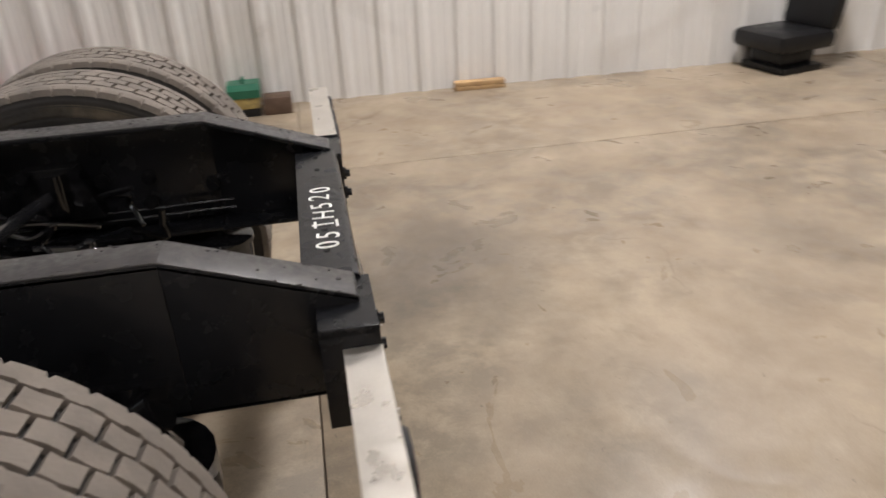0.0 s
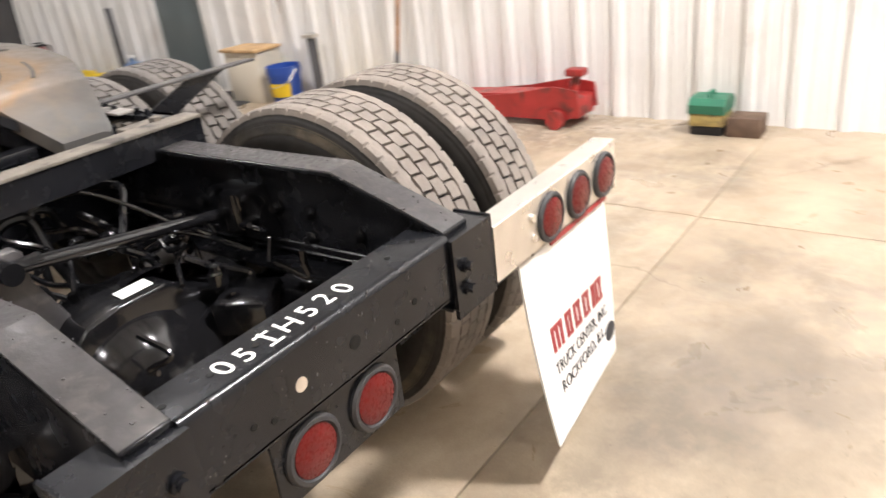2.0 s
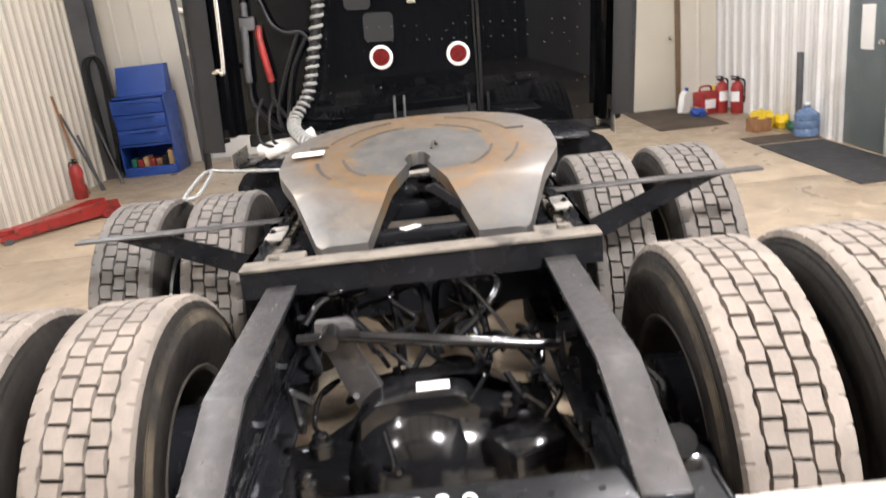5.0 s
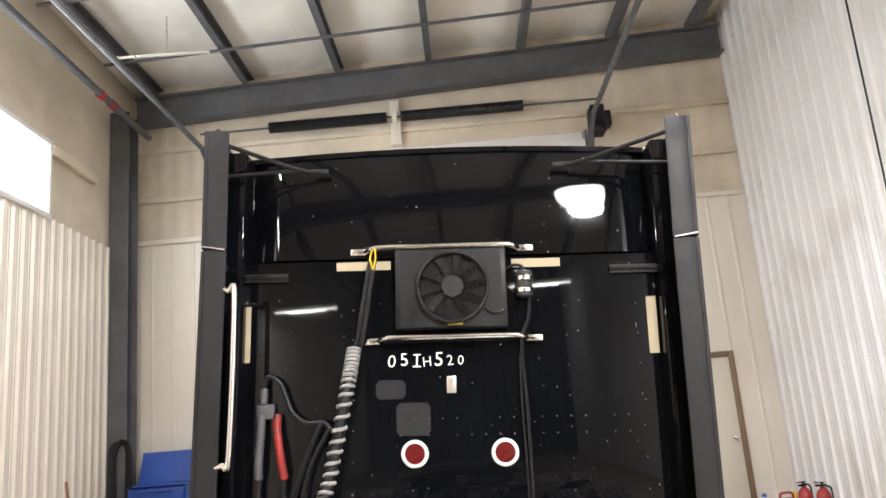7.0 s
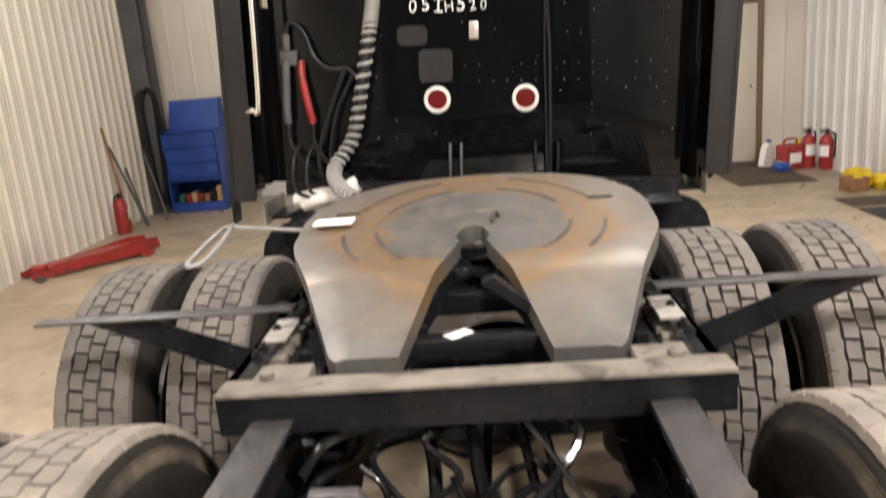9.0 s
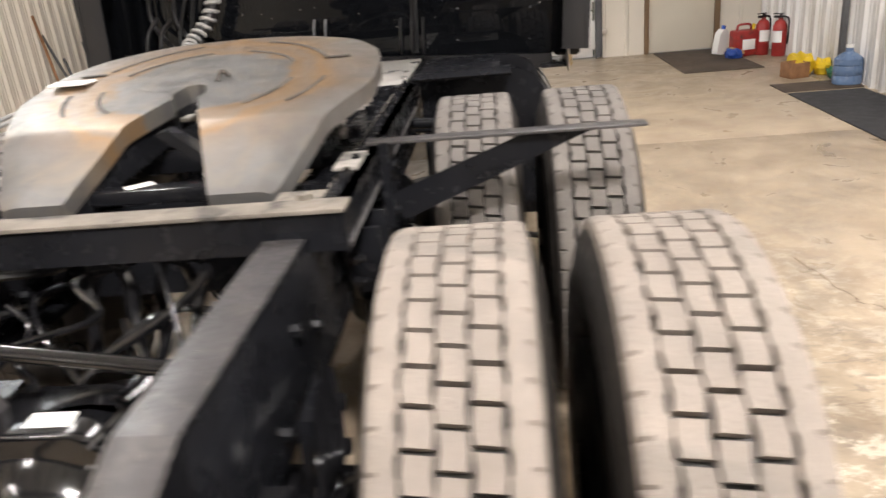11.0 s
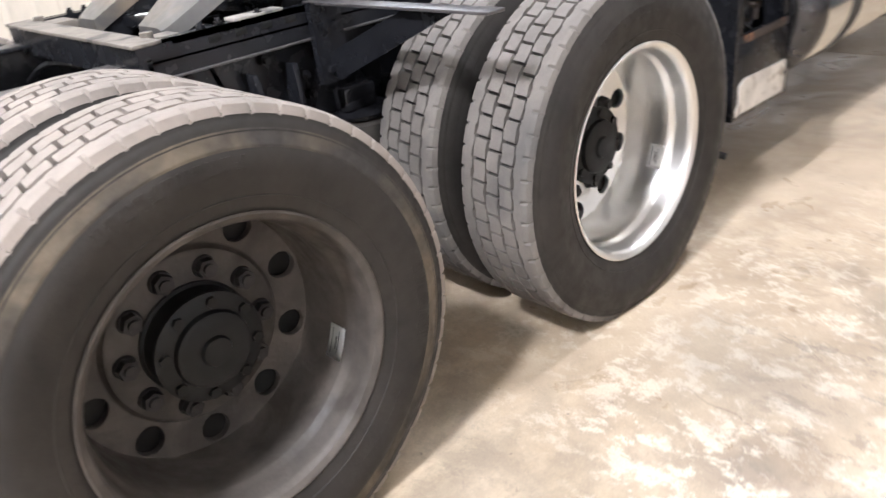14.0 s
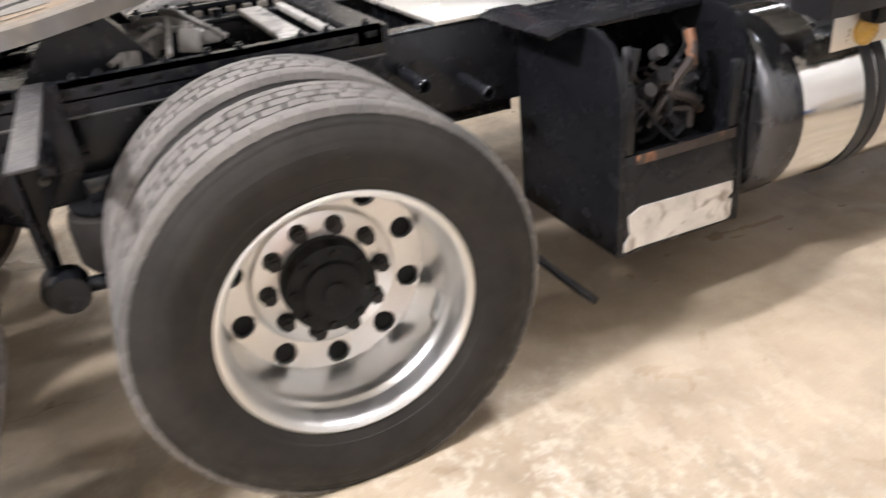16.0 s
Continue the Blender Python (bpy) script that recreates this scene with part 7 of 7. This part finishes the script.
case = thing("parts_case", "green-lidded yellow parts case on the floor", "case", pose(3.82, 0.49, 0))
bm = B()
box(bm, (-0.1, -0.1, 0.0), (0.1, 0.1, 0.055), 0.008)
part("base", bm, M["black"], case)
bm = B()
box(bm, (-0.105, -0.105, 0.055), (0.105, 0.105, 0.135), 0.01)
part("body", bm, M["dirty_yellow"], case, "dirty yellow body")
bm = B()
prism(bm, [(-0.11, 0.135), (0.11, 0.135), (0.115, 0.19), (0.08, 0.225), (-0.08, 0.225), (-0.115, 0.19)], "y", -0.11, 0.11)
part("lid", bm, M["green"], case, "green lid")
bm = B()
tube(bm, [(-0.05, 0, 0.22), (-0.04, 0, 0.25), (0.04, 0, 0.25), (0.05, 0, 0.22)], 0.01, 8)
part("handle", bm, M["green"], case)
bm = B()
box(bm, (-0.08, -0.1, 0), (0.09, 0.1, 0.12), 0.008)
tagged(part("wood_block", bm, M["box_brown"], None, "", pose(3.80, 0.27, 0)), "dark brown wooden block beside the parts case", "wood block")
bm = B()
for k in range(2):
    box(bm, (-0.04, -0.19, k * 0.032), (0.04, 0.19, k * 0.032 + 0.03), 0.004)
tagged(part("timber_offcut", bm, M["wood"], None, "", pose(3.9, -1.22, 0, 0, 0, -2)), "pale stacked timber offcut against the wall", "timber")

shovel = thing("shovel", "square-mouth shovel with a wooden handle leaning on the wall", "shovel", pose(3.78, 3.0, 0.0))
bm = B()
rows = []
for k in range(7):
    f = k / 6
    w = 0.125 - 0.02 * f if k < 5 else 0.09 - 0.06 * (k - 5)
    rows.append([(0.10 * f + 0.02 * (1 - (j / 3 - 1) ** 2), -w + 2 * w * j / 6, 0.005 + 0.33 * f) for j in range(7)])
sheet(bm, rows, 0.005, 0)
part("blade", bm, M["alu"], shovel, "worn grey steel blade")
bm = B()
rod(bm, (0.105, 0, 0.33), (0.12, -0.01, 0.46), 0.024, 10, 0.019)
part("socket", bm, M["steel_grey"], shovel)
bm = B()
tube(bm, [(0.118, -0.008, 0.42), (0.15, -0.05, 0.8), (0.2, -0.11, 1.35)], 0.018, 10)
part("handle", bm, M["wood_dark"], shovel, "brown wooden handle")

broom = thing("broom_head", "wooden push broom head with dark bristles on the floor", "broom", pose(3.66, 2.70, 0, 0, 0, -6))
bm = B()
box(bm, (-0.035, -0.3, 0.055), (0.035, 0.3, 0.095), 0.008)
part("block", bm, M["wood"], broom)
rnd = random.Random(2)
bm = B()
for k in range(150):
    x, y = rnd.uniform(-0.03, 0.03), rnd.uniform(-0.29, 0.29)
    rod(bm, (x, y, 0.056), (x * 1.6, y + rnd.uniform(-0.01, 0.01), 0.0), 0.005, 4)
tagged(part("bristles", bm, M["wood_dark"], broom), "dark bristles", "", "", "stuff")
pan = thing("drain_pan", "bright yellow plastic pan leaning against the wall", "pan", pose(3.88, 3.55, 0.0, 0, -14, 0))
bm = B()
prism(bm, [(-0.2, 0.0), (0.2, 0.0), (0.23, 0.05), (0.22, 0.10), (0.05, 0.13), (-0.2, 0.11), (-0.23, 0.05)], "x", -0.12, 0.1, pose(0, 0, 0, 0, 0, 0))
part("body", bm, M["yellow"], pan)
bm = B()
tube(bm, [(-0.1, -0.2, 0.11), (0.0, -0.22, 0.12), (0.09, -0.2, 0.11)], 0.01, 6)
part("rim", bm, M["yellow"], pan)
jar = thing("plastic_jar", "white plastic jar lying on the floor", "jar", pose(3.74, 2.46, 0.065, 0, 0, 20))
bm = B()
lathe(bm, [(-0.11, 0.0), (-0.11, 0.055), (-0.1, 0.064), (0.06, 0.064), (0.085, 0.045), (0.1, 0.04), (0.1, 0)], 22)
part("body", bm, M["white"], jar)
bm = B()
lathe(bm, [(0.09, 0.043), (0.09, 0.047), (0.115, 0.047), (0.115, 0.0)], 18)
part("cap", bm, M["white"], jar)

cab2 = thing("wooden_cabinet", "small pale wooden cabinet against the wall", "cabinet", pose(3.9, 4.72, 0))
bm = B()
box(bm, (-0.14, -0.22, 0.0), (0.15, 0.22, 0.46), 0.006)
part("body", bm, M["door_cream"], cab2)
bm = B()
box(bm, (-0.17, -0.25, 0.462), (0.15, 0.25, 0.49), 0.006)
part("top", bm, M["wood"], cab2, "bare wooden top")
bm = B()
box(bm, (-0.146, -0.2, 0.03), (-0.141, 0.2, 0.43), 0.002)
part("door", bm, M["door_cream"], cab2)
bucket = thing("bucket", "blue plastic bucket with a yellow label", "bucket", pose(3.84, 4.27, 0))
bm = B()
lathe(bm, [(0.0, 0.0), (0.0, 0.125), (0.27, 0.145), (0.27, 0.152), (0.30, 0.154), (0.34, 0.155), (0.34, 0.145), (0.02, 0.118)], 28, m=pose(0, 0, 0, 0, -90, 0))
part("pail", bm, M["blue"], bucket)
bm = B()
rows = []
for z in (0.08, 0.2):
    rows.append([((0.131 + 0.074 * z) * math.cos(a), (0.131 + 0.074 * z) * math.sin(a), z) for a in np.linspace(2.5, 4.2, 12)])
sheet(bm, rows, -0.002, 0)
part("label", bm, M["yellow"], bucket, "yellow label")
bm = B()
tube(bm, [(0, -0.156, 0.31), (-0.1, -0.14, 0.22), (-0.17, 0, 0.17), (-0.1, 0.14, 0.22), (0, 0.156, 0.31)], 0.005, 6)
part("bail", bm, M["alu"], bucket)
post = thing("leaning_post", "dark steel post leaning on the wall by the bucket", "post", pose(4.0, 4.02, 0))
bm = B()
box(bm, (-0.03, -0.03, 0), (0.03, 0.03, 0.55), 0.006)
part("tube", bm, M["steel_grey"], post)
bm = B()
box(bm, (-0.05, -0.06, 0.55), (0.04, 0.06, 0.58), 0.004)
part("cap", bm, M["alu"], post)

for nm, x0, x1, y0, y1, mt, lab in (("floor_mat", 3.40, 4.06, 4.72, 6.58, "mat", "large black rubber floor mat before the grey door"), ("floor_mat", 3.40, 4.1, 6.66, 7.06, "mat_brown", "narrow dark brown floor mat"),
                                    ("door_mat", 2.84, 3.70, 8.1, 9.8, "mat_brown", "dark brown door mat before the cream door")):
    bm = B()
    box(bm, (x0, y0, 0.0), (x1, y1, 0.011), 0.004)
    tagged(part(nm, bm, M[mt]), lab, "mat", "mats")

stand = thing("steel_post", "upright dark steel post against the wall", "post", pose(4.06, 7.11, 0))
bm = B()
box(bm, (-0.025, -0.03, 0.0), (0.025, 0.03, 0.86), 0.005)
part("tube", bm, M["steel_grey"], stand)
bm = B()
box(bm, (-0.06, -0.06, 0.0), (0.06, 0.06, 0.012), 0.002)
part("base", bm, M["steel_grey"], stand)
jug = thing("water_jug", "translucent blue water jug", "jug", pose(4.02, 6.85, 0))
bm = B()
lathe(bm, [(0.0, 0.0), (0.0, 0.11), (0.015, 0.125), (0.08, 0.127), (0.09, 0.12), (0.10, 0.127), (0.17, 0.127), (0.18, 0.12), (0.19, 0.127), (0.24, 0.12), (0.28, 0.07), (0.3, 0.035), (0.34, 0.032), (0.34, 0.0)], 28, m=pose(0, 0, 0, 0, -90, 0))
part("bottle", bm, M["jug"], jug)
bm = B()
rod(bm, (0, 0, 0.335), (0, 0, 0.36), 0.036, 16)
part("cap", bm, M["white"], jug)
for (x, y, z, s, mt, lab, nm) in ((3.88, 7.58, 0.0, 0.30, "yellow", "yellow plastic bag of absorbent slumped on the floor", "absorbent_bag"), (4.04, 7.48, 0.0, 0.22, "yellow", "yellow plastic bag slumped on the floor", "absorbent_bag"),
                                 (4.06, 7.25, 0.0, 0.15, "green", "small green rag bundle on the floor", "rag")):
    bm = B()
    bmesh.ops.create_icosphere(bm, subdivisions=3, radius=1)
    for v in bm.verts:
        n = noise.noise(v.co * 1.7 + Vector((x * 3, y, 0)))
        v.co = Vector((v.co.x * s * 0.36, v.co.y * s * 0.6, max(0.0, (v.co.z + 0.75) * s * 0.42))) * (1 + 0.35 * n)
        v.co.z = max(0.0, v.co.z)
    tagged(part(nm, bm, M[mt], None, "", pose(x, y, z)), lab, "bag" if nm != "rag" else "rag")
carton = thing("carton", "open brown carton beside the yellow bags", "carton", pose(3.76, 7.42, 0, 0, 0, 12) @ Matrix.Diagonal((0.7, 0.7, 0.75, 1)))
for lo, hi in (((-0.14, -0.14, 0), (-0.13, 0.14, 0.2)), ((0.13, -0.14, 0), (0.14, 0.14, 0.2)), ((-0.13, -0.14, 0), (0.13, -0.13, 0.2)), ((-0.13, 0.13, 0), (0.13, 0.14, 0.2)), ((-0.13, -0.13, 0), (0.13, 0.13, 0.008))):
    bm = B()
    box(bm, lo, hi, 0.002)
    part("side", bm, M["wood_dark"], carton)


def extinguisher(m, label):
    e = thing("fire_extinguisher", label, "extinguisher", m, "fire extinguishers")
    bm = B()
    lathe(bm, [(0.0, 0.0), (0.0, 0.07), (0.015, 0.078), (0.34, 0.078), (0.39, 0.055), (0.41, 0.028), (0.43, 0.026), (0.43, 0.0)], 26, m=pose(0, 0, 0, 0, -90, 0))
    part("cylinder", bm, M["red"], e, "red cylinder")
    bm = B()
    box(bm, (-0.075, -0.015, 0.43), (0.03, 0.015, 0.455), 0.004)
    box(bm, (-0.085, -0.012, 0.47), (0.03, 0.012, 0.482), 0.003)
    rod(bm, (0, 0, 0.42), (0, 0, 0.48), 0.015, 10)
    part("valve", bm, M["black"], e)
    bm = B()
    tube(bm, [(0.02, 0, 0.45), (0.09, 0, 0.42), (0.1, 0.0, 0.3), (0.09, 0, 0.14)], 0.011, 8)
    part("hose", bm, M["black"], e)
    bm = B()
    rows = []
    for z in (0.16, 0.29):
        rows.append([(0.0795 * math.cos(a), 0.0795 * math.sin(a), z) for a in np.linspace(3.6, 5.4, 12)])
    sheet(bm, rows, -0.001, 1)
    part("label", bm, M["paper"], e, "white label")
    return e


e1 = extinguisher(pose(3.97, 9.05, 0, 0, 0, 20), "red fire extinguisher standing on the floor")
copy_thing(e1, pose(4.10, 8.86, 0, 0, 0, -40))
tagged(copy_thing(e1, pose(-4.22, 7.9, 0, 0, 0, 150)), "red fire extinguisher standing below the ribbed wall")
can = thing("fuel_can", "red fuel can on the floor by the door", "can", pose(3.77, 9.08, 0, 0, 0, 14))
bm = B()
box(bm, (-0.15, -0.1, 0.0), (0.15, 0.1, 0.30), 0.025)
part("tank", bm, M["red"], can)
bm = B()
tube(bm, [(-0.1, 0, 0.29), (-0.08, 0, 0.36), (0.06, 0, 0.36), (0.08, 0, 0.29)], 0.014, 8)
part("handle", bm, M["red"], can)
bm = B()
rod(bm, (0.1, 0, 0.29), (0.12, 0, 0.36), 0.022, 10)
part("spout", bm, M["yellow"], can)
bm = B()
box(bm, (-0.08, -0.104, 0.08), (0.08, -0.1005, 0.2), 0.001)
part("label", bm, M["paper"], can)
bot = thing("detergent_bottle", "white detergent bottle standing on the mat", "bottle", pose(3.52, 9.25, 0.011, 0, 12, 30))
bm = B()
prism(bm, [(-0.07, 0.0), (0.07, 0.0), (0.075, 0.03), (0.075, 0.22), (0.03, 0.30), (-0.03, 0.30), (-0.075, 0.24), (-0.075, 0.03)], "y", -0.045, 0.045)
part("body", bm, M["white"], bot)
bm = B()
rod(bm, (0, 0, 0.298), (0, 0, 0.345), 0.026, 14)
part("cap", bm, M["blue"], bot, "blue cap")
for x, y, s, mt, lab in ((3.6, 8.9, 0.2, "blue", "blue rag heap on the floor"), (3.66, 9.02, 0.2, "wood", "tan cloth heap on the floor")):
    bm = B()
    bmesh.ops.create_icosphere(bm, subdivisions=3, radius=1)
    for v in bm.verts:
        n = noise.noise(v.co * 2.1 + Vector((x, y * 4, 1)))
        v.co = Vector((v.co.x * s * 0.5, v.co.y * s * 0.5, max(0.0, (v.co.z + 0.6) * s * 0.35))) * (1 + 0.4 * n)
        v.co.z = max(0.0, v.co.z)
    tagged(part("rag_heap", bm, M[mt], None, "", pose(x, y, 0.0)), lab, "rag")

# black truck seat by the wall
seat = thing("driver_chair", "black upholstered driver chair standing on the floor by the wall", "chair", pose(3.66, -3.55, 0, 0, 0, 12))
bm = B()
box(bm, (-0.22, -0.2, 0.0), (0.2, 0.2, 0.05), 0.01)
box(bm, (-0.16, -0.16, 0.05), (0.16, 0.16, 0.16), 0.02)
part("pedestal", bm, M["black"], seat)
bm = B()
box(bm, (-0.26, -0.26, 0.16), (0.26, 0.28, 0.30), 0.05)
part("cushion", bm, M["black"], seat, "black cushion")
bm = B()
box(bm, (-0.25, -0.06, 0.0), (0.25, 0.06, 0.72), 0.05, pose(0, -0.22, 0.28, 12, 0, 0))
part("backrest", bm, M["black"], seat, "black backrest")

# ---------------------------------------------------------------- things along the west wall
chest = thing("tool_cabinet", "blue steel tool cabinet with an open bottom shelf", "tool cabinet", pose(-3.76, 9.38, 0))
for nm, lo, hi in (("side_panel", (-0.36, -0.33, 0.0), (-0.34, 0.2, 1.03)), ("side_panel", (0.34, -0.33, 0.0), (0.36, 0.2, 1.03)), ("back_panel", (-0.34, 0.18, 0.0), (0.34, 0.2, 1.03)), ("shelf", (-0.34, -0.33, 0.08), (0.34, 0.18, 0.11)),
                   ("shelf", (-0.34, -0.33, 0.40), (0.34, 0.18, 0.43)), ("top_panel", (-0.36, -0.33, 1.03), (0.36, 0.2, 1.06)), ("plinth", (-0.34, -0.33, 0.0), (0.34, -0.3, 0.08))):
    bm = B()
    box(bm, lo, hi, 0.005)
    part(nm, bm, M["blue"], chest)
for k in range(3):
    bm = B()
    z = 0.44 + k * 0.195
    box(bm, (-0.335, -0.345, z), (0.335, -0.33, z + 0.185), 0.005)
    dr = part("drawer", bm, M["blue"], chest)
    bm = B()
    rod(bm, (-0.2, -0.36, z + 0.15), (0.2, -0.36, z + 0.15), 0.008, 8)
    part("pull", bm, M["blue"], dr)
bm = B()
prism(bm, [(-0.1, 1.062), (0.18, 1.062), (0.18, 1.43), (0.04, 1.43)], "x", -0.33, 0.33)
part("lid_box", bm, M["blue"], chest)
rnd = random.Random(4)
for k in range(7):
    bm = B()
    x = -0.28 + k * 0.085
    box(bm, (x, -0.25, 0.111), (x + 0.07, -0.05, 0.2 + rnd.uniform(0, 0.12)), 0.008)
    tagged(part("shelf_item", bm, M[("green", "red", "wood", "red", "wood_dark", "black", "wood")[k]], None, "", pose(-3.76, 9.38, 0)), "small box of oddments on the tool cabinet shelf", "box", "shelf items")
for k, (x, y, dx, dy, h, mt, lab) in enumerate(((-4.25, 8.15, -0.1, -0.1, 1.22, "wood_dark", "brown wooden tool handle leaning on the wall"), (-4.12, 8.3, -0.22, -0.18, 1.0, "steel_grey", "dark pry bar leaning on the wall"),
                                               (-4.0, 8.62, -0.22, 0.1, 0.85, "steel_grey", "grey steel bar leaning on the column"), (-4.2, 8.45, -0.15, 0.0, 0.7, "steel_grey", "short steel bar leaning on the wall"))):
    bm = B()
    rod(bm, (0, 0, 0), (dx, dy, h), 0.016, 8)
    rod(bm, (0, 0, 0), (dx * 0.12, dy * 0.12, h * 0.12), 0.03, 8, 0.018)
    tagged(part("long_tool", bm, M[mt], None, "", pose(x, y, 0)), lab, "tool", "leaning tools")
coil = thing("hose_coil", "black air hoses hung in a bundle on the steel column", "hose", pose(-4.22, 9.1, 0))
rnd = random.Random(9)
for k in range(7):
    bm = B()
    w, dz = 0.07 + 0.012 * k, rnd.uniform(-0.06, 0.06)
    tube(bm, [(0, 0.02, 1.62), (w, -0.02 - 0.01 * k, 1.45 + dz), (w * 0.9, -0.03, 0.9), (w * 0.6, -0.03 - 0.008 * k, 0.35 + dz), (0, -0.02, 0.2 + dz), (-w * 0.6, -0.03, 0.35 + dz), (-w * 0.9, -0.03 - 0.006 * k, 0.9), (-w, -0.02, 1.45 + dz), (0, 0.02, 1.62)], 0.016, 7)
    part("loop", bm, M["black"], coil)
bm = B()
rod(bm, (0, 0.06, 1.62), (0, -0.08, 1.64), 0.02, 8)
part("hook", bm, M["steel_grey"], coil)
# small fittings on the back and east walls
sign = thing("exit_sign", "lit green exit sign above the door", "sign", pose(2.98, Y_BACK - 0.05, 2.42))
bm = B()
box(bm, (-0.15, -0.025, -0.09), (0.15, 0.03, 0.09), 0.008)
part("housing", bm, M["white"], sign)
bm = B()
box(bm, (-0.13, -0.03, -0.07), (0.13, -0.0255, 0.07), 0.001)
part("face", bm, glowing("green_sign_face", (0.05, 0.8, 0.35), 1.2), sign)
pend = thing("pendant_control", "grey pendant control on a black cable beside the wall", "pendant control", pose(3.86, 6.0, 1.72))
bm = B()
box(bm, (-0.035, -0.045, -0.12), (0.035, 0.045, 0.09), 0.015)
part("box", bm, M["steel_grey"], pend)
bm = B()
rod(bm, (0, 0, 0.08), (0.02, 0.02, roof_z(3.86) - 1.74), 0.009, 8)
part("cable", bm, M["black"], pend)
pipe = thing("wall_conduit", "thin dark conduit clipped to the white wall", "pipe", pose(x_right(4.4) - 0.05, 4.4, 0), kind="structure")
bm = B()
rod(bm, (0, 0, 0.75), (0, 0, 6.7), 0.012, 8)
part("conduit", bm, M["alu"], pipe)
